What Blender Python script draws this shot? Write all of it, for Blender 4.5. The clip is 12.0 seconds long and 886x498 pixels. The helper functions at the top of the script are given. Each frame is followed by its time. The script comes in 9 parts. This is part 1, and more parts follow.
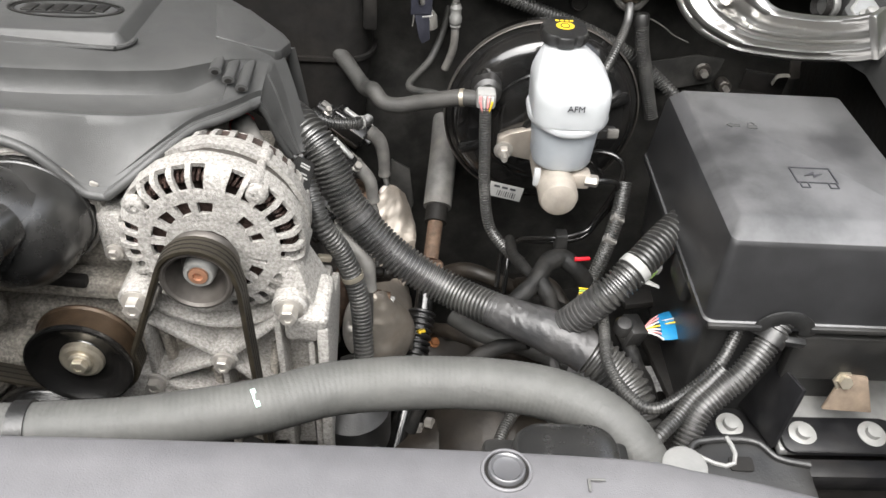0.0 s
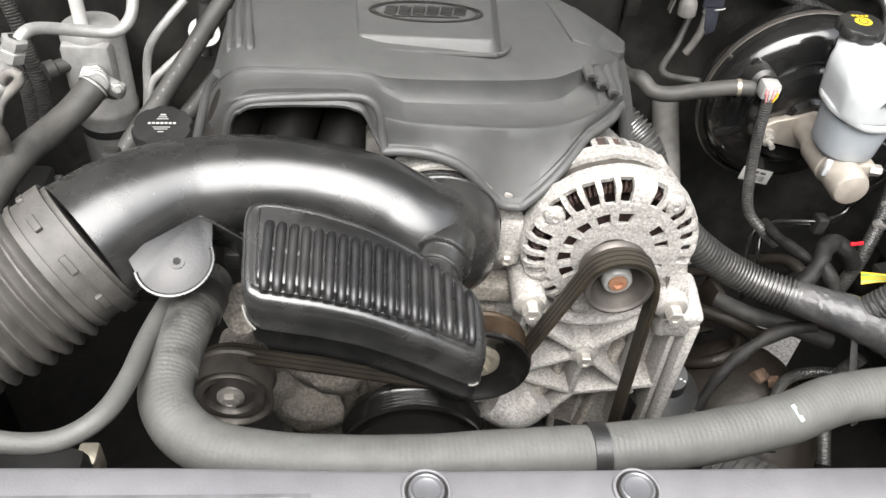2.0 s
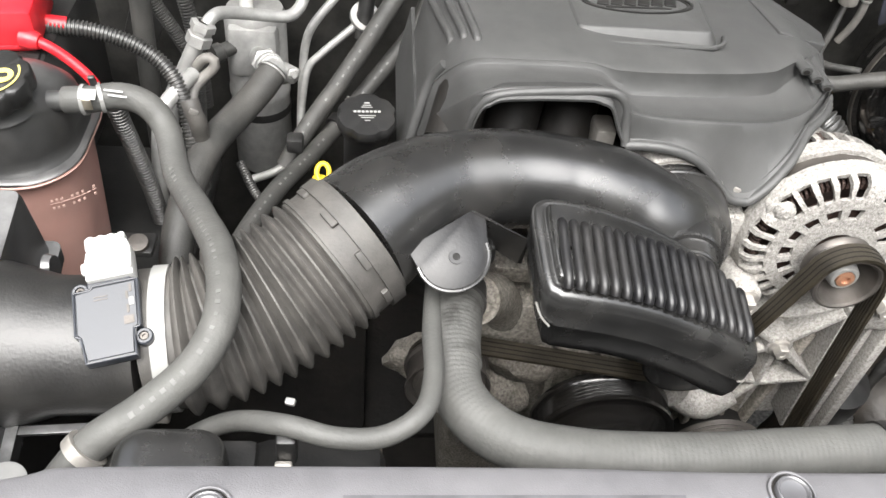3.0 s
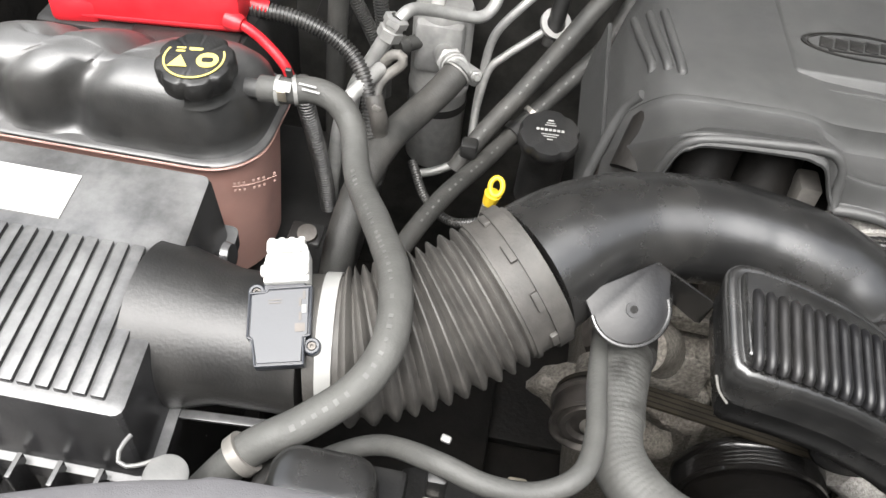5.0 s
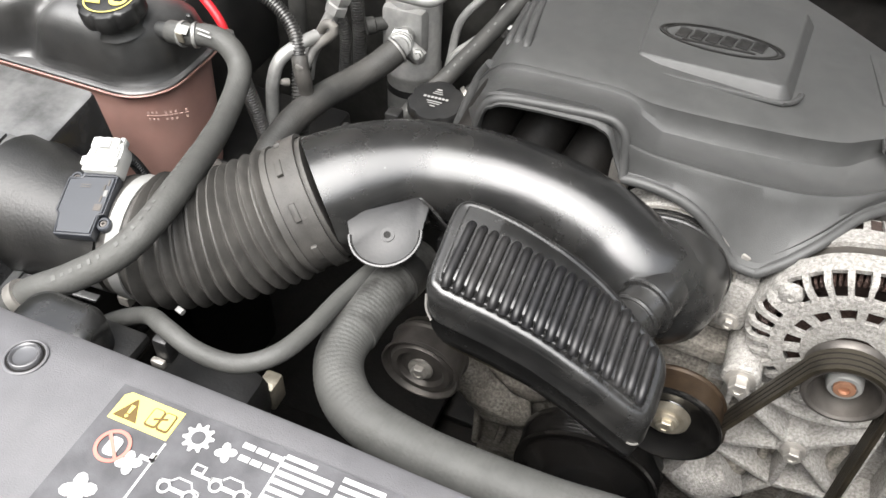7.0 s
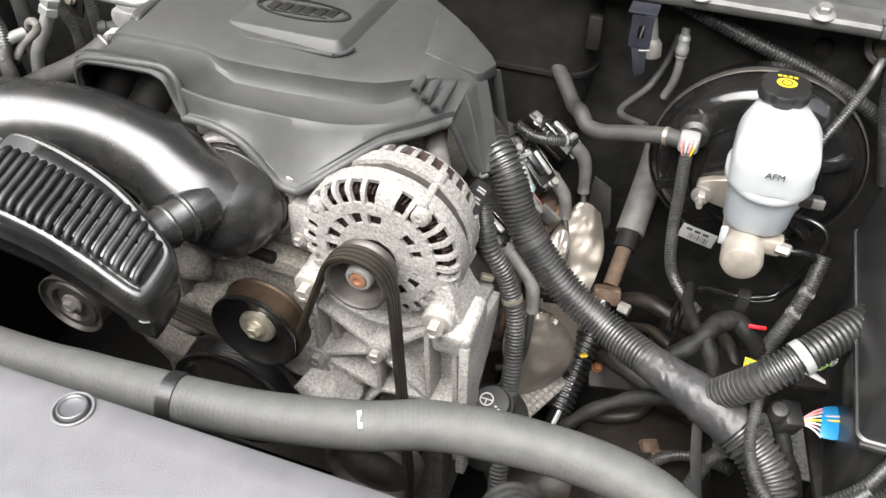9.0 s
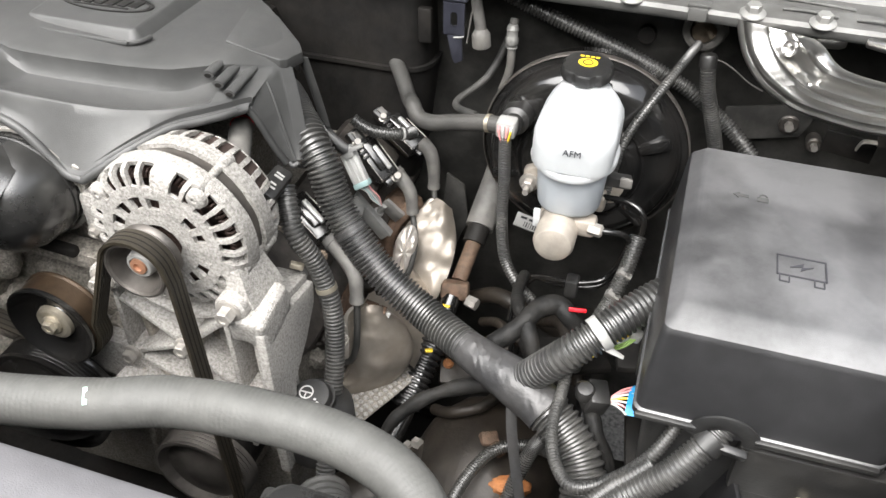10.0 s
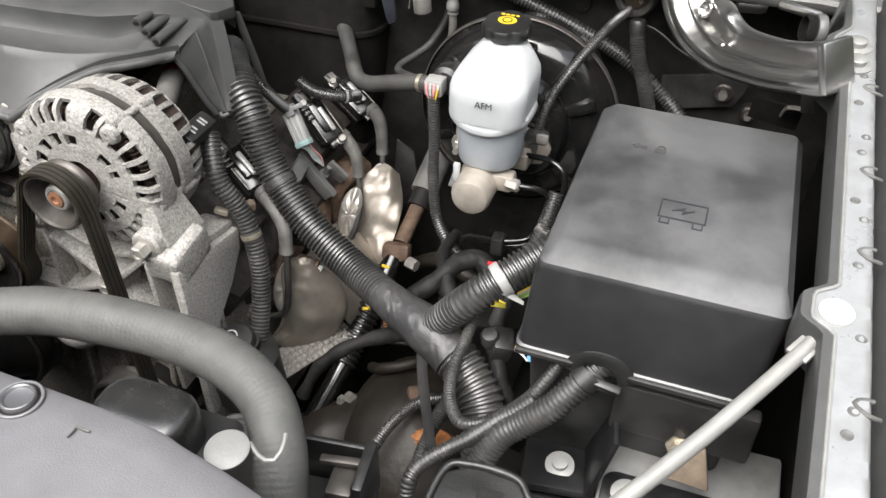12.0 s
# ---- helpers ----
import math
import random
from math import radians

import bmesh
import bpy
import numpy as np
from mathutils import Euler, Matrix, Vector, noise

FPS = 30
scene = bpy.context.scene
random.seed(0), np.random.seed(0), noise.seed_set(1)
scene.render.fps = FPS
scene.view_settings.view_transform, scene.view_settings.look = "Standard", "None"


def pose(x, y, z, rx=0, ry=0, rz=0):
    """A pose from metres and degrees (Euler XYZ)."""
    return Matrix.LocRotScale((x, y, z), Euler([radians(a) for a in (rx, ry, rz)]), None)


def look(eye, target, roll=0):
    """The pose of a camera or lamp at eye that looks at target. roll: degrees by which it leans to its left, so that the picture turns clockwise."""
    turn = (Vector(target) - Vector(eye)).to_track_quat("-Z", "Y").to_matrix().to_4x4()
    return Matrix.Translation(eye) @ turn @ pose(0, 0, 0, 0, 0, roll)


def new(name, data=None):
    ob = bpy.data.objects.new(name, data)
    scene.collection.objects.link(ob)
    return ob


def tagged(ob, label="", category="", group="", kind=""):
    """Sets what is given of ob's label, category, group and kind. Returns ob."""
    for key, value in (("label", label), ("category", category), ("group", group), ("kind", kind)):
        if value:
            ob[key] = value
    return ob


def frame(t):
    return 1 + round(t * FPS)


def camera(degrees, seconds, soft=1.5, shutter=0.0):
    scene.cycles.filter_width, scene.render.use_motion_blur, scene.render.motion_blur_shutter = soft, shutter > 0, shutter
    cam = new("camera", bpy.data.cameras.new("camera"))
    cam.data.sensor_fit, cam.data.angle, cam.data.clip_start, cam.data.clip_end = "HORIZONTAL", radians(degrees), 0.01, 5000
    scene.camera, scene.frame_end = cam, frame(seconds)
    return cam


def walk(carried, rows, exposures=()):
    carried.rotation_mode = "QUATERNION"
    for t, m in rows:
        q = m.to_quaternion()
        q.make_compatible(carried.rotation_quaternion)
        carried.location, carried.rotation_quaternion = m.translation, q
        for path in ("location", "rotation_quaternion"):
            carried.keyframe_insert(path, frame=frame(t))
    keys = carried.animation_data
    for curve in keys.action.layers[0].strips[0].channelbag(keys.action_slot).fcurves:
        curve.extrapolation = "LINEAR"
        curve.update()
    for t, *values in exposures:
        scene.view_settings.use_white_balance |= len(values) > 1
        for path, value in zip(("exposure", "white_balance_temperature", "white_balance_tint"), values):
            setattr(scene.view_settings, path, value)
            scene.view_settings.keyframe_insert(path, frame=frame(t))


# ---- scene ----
cam = camera(56.2, 12.0)
METRES, EYE, TILT, LEAN, TURN = 2.0, 1.55, -38.5, -2.9, 0.0
ROWS = [
    (0.0, 0.0, 0.0, 0.0, 0.0, 0.0, -0.0),
    (0.5, -0.0132, -0.0002, 0.0139, -1.08, -1.92, 0.11),
    (1.0, -0.0619, -0.0033, 0.0199, -3.36, -2.38, 0.2),
    (1.5, -0.1408, -0.0089, 0.0305, -3.2, -3.49, 0.25),
    (2.0, -0.2161, -0.0084, 0.0351, -3.56, -4.4, 0.68),
    (2.5, -0.2793, 0.0013, 0.0343, -5.14, -4.82, 0.47),
    (3.0, -0.3241, -0.0028, 0.0449, -3.5, -6.22, 0.05),
    (3.5, -0.3637, 0.0046, 0.0556, -1.95, -7.51, -1.23),
    (5.5, -0.3156, 0.0125, 0.0626, 9.94, -8.42, -9.52),
    (6.0, -0.2678, 0.0155, 0.0559, 13.32, -7.99, -11.79),
    (6.5, -0.2215, 0.0116, 0.0526, 16.41, -7.72, -12.96),
    (7.0, -0.1803, 0.0027, 0.0531, 18.59, -8.13, -13.09),
    (7.5, -0.1219, -0.0033, 0.0542, 20.49, -8.26, -12.9),
    (9.5, 0.0889, -0.0031, 0.0403, 16.0, -3.08, -9.62),
    (10.0, 0.1315, 0.0275, 0.0338, 15.45, -2.09, -9.15),
    (10.5, 0.1568, 0.0404, 0.0286, 15.34, -1.44, -9.25),
    (11.0, 0.1637, 0.0428, 0.0303, 16.2, -1.07, -9.86),
    (11.5, 0.1671, 0.0483, 0.0263, 17.02, -1.69, -10.64),
    (12.0, 0.1993, 0.0332, 0.0134, 17.45, -1.95, -10.67),
]
walk(cam, [(t, pose(0, 0, EYE, TILT, LEAN, TURN) @ pose(METRES * x, METRES * y, METRES * z, 90 + pitch, roll, yaw)) for t, x, y, z, yaw, pitch, roll in ROWS],
     exposures=[(0.0, 2.18), (1.0, 2.28), (2.0, 2.42), (2.5, 2.44), (3.5, 2.38), (5.5, 2.20), (6.0, 2.24), (6.5, 2.18), (7.5, 2.12), (9.5, 2.40), (10.0, 2.42), (10.5, 2.30), (11.2, 2.10), (12.0, 1.98)])

# ---- daylight ----
world = bpy.data.worlds.new("overcast_sky")
scene.world = world
world.use_nodes = True
_wn = world.node_tree
_sky = _wn.nodes.new("ShaderNodeTexSky")
_sky.sky_type = "NISHITA"
_sky.sun_disc = False
_sky.sun_elevation = radians(61)
_sky.sun_rotation = radians(193)
_sky.air_density = 1.0
_sky.dust_density = 4.0
_grey = _wn.nodes.new("ShaderNodeHueSaturation")
_grey.inputs["Saturation"].default_value = 0.25
_wn.links.new(_sky.outputs["Color"], _grey.inputs["Color"])
_wn.links.new(_grey.outputs["Color"], _wn.nodes["Background"].inputs["Color"])
_wn.nodes["Background"].inputs["Strength"].default_value = 0.105
sun = new("sun", bpy.data.lights.new("sun", "SUN"))
sun.data.energy = 1.7
sun.data.angle = radians(75)
sun.data.color = (1.0, 0.98, 0.945)
sun.matrix_world = look((-0.7, -1.1, 4.1), (-0.3, 0.6, 1.0))

# ---- materials ----
def mat(name, base, rough=0.5, metal=0.0, var=0.25, scale=60.0, bump=0.15, bump_scale=400.0, dust=0.0,
        dust_col=(0.30, 0.28, 0.25), coat=0.0, spec=0.5, trans=0.0, sub=0.0, dust_scale=14.0, rough_var=0.12, ior=1.5, stretch=1.0, dust_sheen=0.0, dust_sheen_col=(0.30, 0.29, 0.28)):
    m = bpy.data.materials.new(name)
    m.use_nodes = True
    nt = m.node_tree
    p = nt.nodes["Principled BSDF"]
    tc = nt.nodes.new("ShaderNodeTexCoord")
    n1 = nt.nodes.new("ShaderNodeTexNoise")
    n1.inputs["Scale"].default_value = scale
    n1.inputs["Detail"].default_value = 6
    nt.links.new(tc.outputs["Object"], n1.inputs["Vector"])
    ramp = nt.nodes.new("ShaderNodeValToRGB")
    lo = [max(0.0, c * (1 - var)) for c in base]
    hi = [min(1.0, c * (1 + var)) for c in base]
    ramp.color_ramp.elements[0].position, ramp.color_ramp.elements[1].position = 0.32, 0.68
    ramp.color_ramp.elements[0].color = (*lo, 1)
    ramp.color_ramp.elements[1].color = (*hi, 1)
    nt.links.new(n1.outputs["Fac"], ramp.inputs["Fac"])
    col = ramp.outputs["Color"]
    n2 = nt.nodes.new("ShaderNodeTexNoise")
    n2.inputs["Scale"].default_value = dust_scale
    n2.inputs["Detail"].default_value = 8
    n2.inputs["Roughness"].default_value = 0.65
    mp = nt.nodes.new("ShaderNodeMapping")
    mp.inputs["Scale"].default_value = (1.0, 1.0, stretch)
    nt.links.new(tc.outputs["Object"], mp.inputs["Vector"])
    nt.links.new(mp.outputs["Vector"], n2.inputs["Vector"])
    if dust > 0:
        mr = nt.nodes.new("ShaderNodeMapRange")
        mr.inputs["From Min"].default_value, mr.inputs["From Max"].default_value = 0.42, 0.72
        mr.inputs["To Max"].default_value = dust
        nt.links.new(n2.outputs["Fac"], mr.inputs["Value"])
        mx = nt.nodes.new("ShaderNodeMix")
        mx.data_type = "RGBA"
        mx.inputs["B"].default_value = (*dust_col, 1)
        nt.links.new(mr.outputs["Result"], mx.inputs["Factor"])
        nt.links.new(col, mx.inputs["A"])
        col = mx.outputs["Result"]
    if dust_sheen > 0:
        # blotchy dust, with sky sheen put into the colour of faces that look up
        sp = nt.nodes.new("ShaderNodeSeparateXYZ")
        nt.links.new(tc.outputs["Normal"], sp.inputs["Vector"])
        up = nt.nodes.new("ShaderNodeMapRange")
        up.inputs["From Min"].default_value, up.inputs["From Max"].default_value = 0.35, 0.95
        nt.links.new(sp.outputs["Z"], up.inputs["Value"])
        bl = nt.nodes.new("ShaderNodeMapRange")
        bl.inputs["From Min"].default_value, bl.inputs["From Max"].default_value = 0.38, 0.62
        bl.inputs["To Min"].default_value, bl.inputs["To Max"].default_value = dust_sheen * 0.25, dust_sheen
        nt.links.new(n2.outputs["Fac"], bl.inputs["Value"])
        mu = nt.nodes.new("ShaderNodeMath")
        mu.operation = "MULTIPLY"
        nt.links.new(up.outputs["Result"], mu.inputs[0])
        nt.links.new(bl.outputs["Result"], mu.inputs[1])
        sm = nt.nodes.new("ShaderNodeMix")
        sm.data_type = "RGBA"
        sm.inputs["B"].default_value = (*dust_sheen_col, 1)
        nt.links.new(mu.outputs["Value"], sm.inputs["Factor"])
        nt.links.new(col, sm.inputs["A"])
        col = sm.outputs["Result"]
    nt.links.new(col, p.inputs["Base Color"])
    rr = nt.nodes.new("ShaderNodeMapRange")
    rr.inputs["To Min"].default_value, rr.inputs["To Max"].default_value = max(0.03, rough - rough_var), min(1.0, rough + rough_var)
    nt.links.new(n2.outputs["Fac"], rr.inputs["Value"])
    nt.links.new(rr.outputs["Result"], p.inputs["Roughness"])
    p.inputs["Metallic"].default_value = metal
    p.inputs["Specular IOR Level"].default_value = spec
    p.inputs["Coat Weight"].default_value = coat
    p.inputs["IOR"].default_value = ior
    p.inputs["Transmission Weight"].default_value = trans
    if sub > 0:
        p.inputs["Subsurface Weight"].default_value = sub
        p.inputs["Subsurface Scale"].default_value = 0.02
        p.inputs["Subsurface Radius"].default_value = (1.0, 1.0, 1.0)
    if bump > 0:
        n3 = nt.nodes.new("ShaderNodeTexNoise")
        n3.inputs["Scale"].default_value = bump_scale
        n3.inputs["Detail"].default_value = 4
        nt.links.new(tc.outputs["Object"], n3.inputs["Vector"])
        b = nt.nodes.new("ShaderNodeBump")
        b.inputs["Strength"].default_value = bump
        b.inputs["Distance"].default_value = 0.002
        nt.links.new(n3.outputs["Fac"], b.inputs["Height"])
        nt.links.new(b.outputs["Normal"], p.inputs["Normal"])
    return m


M_COVER = mat("cover_plastic", (0.053, 0.0535, 0.053), 0.46, var=0.10, bump=0.22, bump_scale=1100, dust=0.10, dust_col=(0.12, 0.118, 0.112), dust_scale=12, spec=0.5, dust_sheen=0.06, dust_sheen_col=(0.20, 0.20, 0.195), ior=1.5)
M_PANEL = mat("panel_plastic", (0.110, 0.109, 0.115), 0.42, var=0.08, bump=0.2, bump_scale=1000, dust=0.04, dust_scale=7, spec=0.7, dust_sheen=0.12, dust_sheen_col=(0.30, 0.295, 0.31))
M_GLOSS = mat("moulded_black_plastic", (0.015, 0.015, 0.015), 0.27, bump=0.05, bump_scale=700, dust=0.05, spec=1.0, rough_var=0.08, ior=1.52)
M_BLACK = mat("black_plastic", (0.012, 0.012, 0.012), 0.42, bump=0.15, dust=0.06, spec=0.7, ior=1.5)
M_FUSE = mat("fuse_box_plastic", (0.016, 0.016, 0.017), 0.33, bump=0.16, bump_scale=1100, dust=0.22, dust_col=(0.052, 0.052, 0.055), dust_scale=9, rough_var=0.04, spec=0.95, dust_sheen=0.34, dust_sheen_col=(0.27, 0.27, 0.275), stretch=0.2)
M_RUBBER = mat("hose_rubber", (0.076, 0.076, 0.072), 0.60, var=0.12, bump=0.25, bump_scale=350, dust=0.12, dust_col=(0.15, 0.145, 0.13), dust_scale=20)
M_RUBBER_D = mat("dark_hose_rubber", (0.036, 0.036, 0.034), 0.60, bump=0.25, dust=0.3, dust_col=(0.12, 0.11, 0.10))
M_BELLOWS = mat("bellows_rubber", (0.055, 0.052, 0.048), 0.62, bump=0.2, dust=0.35, dust_col=(0.15, 0.14, 0.125), spec=0.6)
M_LOOM = mat("loom_plastic", (0.033, 0.033, 0.032), 0.37, bump=0.1, dust=0.4, dust_col=(0.12, 0.115, 0.105), dust_scale=25, spec=1.0)
M_TAPE = mat("cloth_tape", (0.030, 0.030, 0.031), 0.43, bump=0.5, bump_scale=120, dust=0.2, dust_col=(0.13, 0.12, 0.11), spec=0.6)
M_CAST = mat("cast_aluminium", (0.285, 0.272, 0.252), 0.60, metal=0.2, var=0.30, scale=300, bump=0.9, bump_scale=620, dust=0.9, dust_col=(0.56, 0.545, 0.52), dust_scale=330, spec=0.5)
M_CAST_D = mat("dirty_cast_aluminium", (0.27, 0.25, 0.22), 0.68, metal=0.2, var=0.45, scale=300, bump=0.8, bump_scale=420, dust=0.6, dust_col=(0.10, 0.085, 0.068), dust_scale=30)
M_ALU = mat("aluminium", (0.40, 0.40, 0.39), 0.48, metal=0.5, var=0.12, scale=90, bump=0.12, dust=0.35, dust_col=(0.26, 0.25, 0.23))
M_STEEL = mat("zinc_steel", (0.42, 0.4, 0.37), 0.45, metal=0.6, var=0.2, bump=0.15, dust=0.3)
M_CHROME = mat("bright_plated_steel", (0.66, 0.65, 0.63), 0.30, metal=1.0, var=0.05, scale=14, bump=0.015, dust=0.12, dust_col=(0.30, 0.26, 0.20), rough_var=0.05, dust_scale=13)
M_RUST = mat("rusty_steel", (0.1, 0.062, 0.042), 0.75, metal=0.2, var=0.45, scale=90, bump=0.5, dust=0.4, dust_col=(0.2, 0.15, 0.1))
M_BRONZE = mat("brown_worn_steel", (0.05, 0.033, 0.02), 0.45, metal=0.5, var=0.3, bump=0.15)
M_PULLEY = mat("painted_black_steel", (0.007, 0.007, 0.007), 0.20, coat=0.3, bump=0.04, dust=0.08, dust_col=(0.10, 0.08, 0.06), rough_var=0.08, spec=0.7)
M_BELT = mat("ribbed_belt_rubber", (0.020, 0.0165, 0.011), 0.5, bump=0.2, dust=0.2, dust_col=(0.08, 0.065, 0.04), dust_scale=30)
M_BRASSY = mat("yellow_zinc", (0.46, 0.42, 0.34), 0.42, metal=0.75, var=0.25, bump=0.2, dust=0.3, dust_col=(0.25, 0.20, 0.14))
M_COPPER = mat("copper_shaft", (0.4, 0.21, 0.13), 0.45, metal=0.5, var=0.2)
M_BOOSTER = mat("booster_black_paint", (0.009, 0.009, 0.009), 0.18, coat=0.7, bump=0.06, bump_scale=60, dust=0.12, dust_col=(0.08, 0.07, 0.06))
M_WHITE = mat("white_plastic", (0.50, 0.50, 0.485), 0.42, var=0.05, bump=0.05, dust=0.12, dust_col=(0.5, 0.48, 0.44))
M_RESERV = mat("milky_plastic", (0.46, 0.475, 0.485), 0.36, var=0.03, bump=0.04, sub=0.6, trans=0.15)
M_RESERV_L = mat("fluid_filled_plastic", (0.42, 0.45, 0.48), 0.36, var=0.04, bump=0.04, sub=0.5, trans=0.15)
M_PINK = mat("coolant_tinted_plastic", (0.46, 0.27, 0.23), 0.42, var=0.12, scale=18, bump=0.06, sub=0.35, dust=0.2, dust_col=(0.42, 0.3, 0.26))
M_RED = mat("red_plastic", (0.60, 0.018, 0.028), 0.36, var=0.10, bump=0.06, dust=0.05)
M_BLUE = mat("blue_tape", (0.02, 0.25, 0.52), 0.45, var=0.15)
M_YELLOW = mat("yellow_plastic", (0.75, 0.52, 0.03), 0.42, var=0.1, bump=0.05)
M_PINKW = mat("pink_wire", (0.70, 0.30, 0.30), 0.45)
M_GREENW = mat("green_wire", (0.35, 0.55, 0.15), 0.45)
M_MC = mat("anodised_aluminium", (0.42, 0.38, 0.33), 0.45, metal=0.45, var=0.12, bump=0.2, dust=0.3, dust_col=(0.36, 0.31, 0.26))
M_FIRE = mat("firewall_paint", (0.031, 0.0305, 0.029), 0.50, var=0.25, scale=25, bump=0.35, bump_scale=90, dust=0.5, dust_col=(0.13, 0.125, 0.115), dust_scale=16, spec=0.4)
M_DARK = mat("grimy_black_steel", (0.011, 0.0105, 0.01), 0.6, bump=0.4, bump_scale=120, dust=0.35, dust_col=(0.035, 0.03, 0.025), spec=0.2)
M_BODY = mat("silver_body_paint", (0.3, 0.305, 0.305), 0.27, metal=0.5, var=0.16, bump=0.03, coat=0.5, dust=0.45, dust_scale=20, dust_col=(0.12, 0.118, 0.11))
M_GREY = mat("grey_painted_steel", (0.21, 0.21, 0.205), 0.45, metal=0.2, var=0.12, bump=0.1, dust=0.2)
M_SHIELD = mat("heat_shield_metal", (0.34, 0.305, 0.265), 0.42, metal=0.6, var=0.25, scale=18, bump=0.45, bump_scale=45, dust=0.5, dust_col=(0.20, 0.16, 0.12), dust_scale=20)
M_CUP = mat("lit_pressed_metal", (0.62, 0.59, 0.55), 0.40, metal=0.6, var=0.15, scale=25, bump=0.4, bump_scale=60, dust=0.35, dust_col=(0.25, 0.20, 0.15))
M_SILVER_L = mat("printed_silver", (0.5, 0.5, 0.5), 0.5, var=0.08, bump=0.0)
M_BLACK_L = mat("label_black", (0.03, 0.03, 0.035), 0.45, var=0.1, bump=0.0)
M_AMBER = mat("printed_yellow", (0.66, 0.56, 0.16), 0.5, var=0.06, bump=0.0)
M_BROWN = mat("printed_brown", (0.12, 0.075, 0.02), 0.5, var=0.06, bump=0.0)
M_REDPR = mat("printed_red", (0.62, 0.20, 0.16), 0.5, var=0.06, bump=0.0)
M_GROUND = mat("gravelly_asphalt", (0.13, 0.125, 0.12), 0.85, var=0.7, scale=120, bump=1.0, bump_scale=60, dust=0.6, dust_col=(0.20, 0.19, 0.18), dust_scale=50)
M_PRINT = mat("worn_print", (0.112, 0.112, 0.107), 0.6, var=0.3, bump=0.0)
M_TIE = mat("grey_white_nylon", (0.30, 0.30, 0.29), 0.45, var=0.06, bump=0.03)
M_STATOR = mat("stator_dark", (0.05, 0.035, 0.03), 0.6, var=0.4, bump=0.4)
M_WIND = mat("copper_windings", (0.055, 0.034, 0.028), 0.5, metal=0.3, var=0.4, scale=300, bump=0.6)
M_GREYBOOT = mat("grey_boot_rubber", (0.125, 0.122, 0.116), 0.6, bump=0.2, dust=0.4, dust_col=(0.22, 0.20, 0.17))
M_RIM = mat("worn_dark_steel", (0.10, 0.092, 0.085), 0.42, metal=0.6, var=0.25, bump=0.1, dust=0.3, dust_col=(0.14, 0.12, 0.10))
M_LABEL = mat("label_print_ground", (0.085, 0.084, 0.090), 0.5, bump=0.1, bump_scale=1000)
M_MINT = mat("pale_green_paint", (0.38, 0.6, 0.48), 0.6, var=0.15, bump=0.1)
# the pale top tints here also stand in for sky mirrored in the plastic
M_TANK = mat("tank_black_plastic", (0.024, 0.024, 0.024), 0.40, bump=0.10, bump_scale=500, dust=0.08, spec=0.9, ior=1.55, dust_sheen=0.48, dust_sheen_col=(0.22, 0.22, 0.22), dust_scale=8)
M_AIRBOX = mat("air_box_plastic", (0.026, 0.026, 0.027), 0.25, bump=0.08, bump_scale=700, dust=0.06, spec=0.9, dust_sheen=0.62, dust_sheen_col=(0.33, 0.33, 0.33), dust_scale=6)
M_SENSOR = mat("sensor_plastic", (0.026, 0.029, 0.036), 0.34, var=0.05, bump=0.03, spec=0.8, rough_var=0.05)
M_CLOTH = mat("grimy_cloth_tape", (0.009, 0.009, 0.0088), 0.6, var=0.3, scale=60, bump=0.6, bump_scale=150, dust=0.35, dust_col=(0.045, 0.041, 0.036), dust_scale=30, spec=0.2)
M_TEAL = mat("pale_teal_plastic", (0.36, 0.50, 0.50), 0.45, var=0.08)
M_TAB = mat("matte_black_plastic", (0.010, 0.010, 0.011), 0.36, bump=0.08, dust=0.06, spec=0.45)
M_PIN = mat("smooth_grey_plastic", (0.085, 0.085, 0.09), 0.22, var=0.06, bump=0.02, spec=1.0)
M_GEAR = mat("oily_brown_iron", (0.019, 0.016, 0.013), 0.50, metal=0.2, var=0.35, scale=40, bump=0.5, bump_scale=90, dust=0.5, dust_col=(0.06, 0.045, 0.032), dust_scale=12)
M_ORANGE = mat("orange_rust", (0.34, 0.13, 0.04), 0.7, var=0.4, scale=120, bump=0.5, dust=0.3, dust_col=(0.20, 0.10, 0.05), dust_scale=60)

M_RAIL = mat("silver_rail_paint", (0.31, 0.315, 0.32), 0.30, metal=0.3, var=0.12, scale=30, bump=0.08, bump_scale=60, coat=0.4, dust=0.45, dust_scale=28, dust_col=(0.15, 0.148, 0.14))
M_COWL = mat("dusty_silver_cowl", (0.125, 0.125, 0.12), 0.45, metal=0.2, var=0.2, scale=40, bump=0.12, dust=0.55, dust_col=(0.075, 0.072, 0.068), dust_scale=22)
M_PALE = mat("pale_zinc", (0.29, 0.29, 0.28), 0.42, metal=0.3, var=0.1, bump=0.1, dust=0.25)
M_TAN = mat("tan_sealer", (0.17, 0.13, 0.095), 0.7, var=0.3, scale=80, bump=0.5, bump_scale=150, dust=0.4, dust_col=(0.16, 0.13, 0.10))
M_STRAP = mat("blue_black_steel", (0.022, 0.023, 0.032), 0.38, var=0.2, bump=0.15, dust=0.15, dust_col=(0.08, 0.08, 0.09))
M_HEAD = mat("oily_cast_head", (0.060, 0.053, 0.047), 0.6, metal=0.1, var=0.5, scale=70, bump=0.6, bump_scale=140, dust=0.6, dust_col=(0.035, 0.028, 0.023), dust_scale=24)
M_LEVEL = mat("moulded_level_marks", (0.55, 0.37, 0.32), 0.5, var=0.1, bump=0.0)
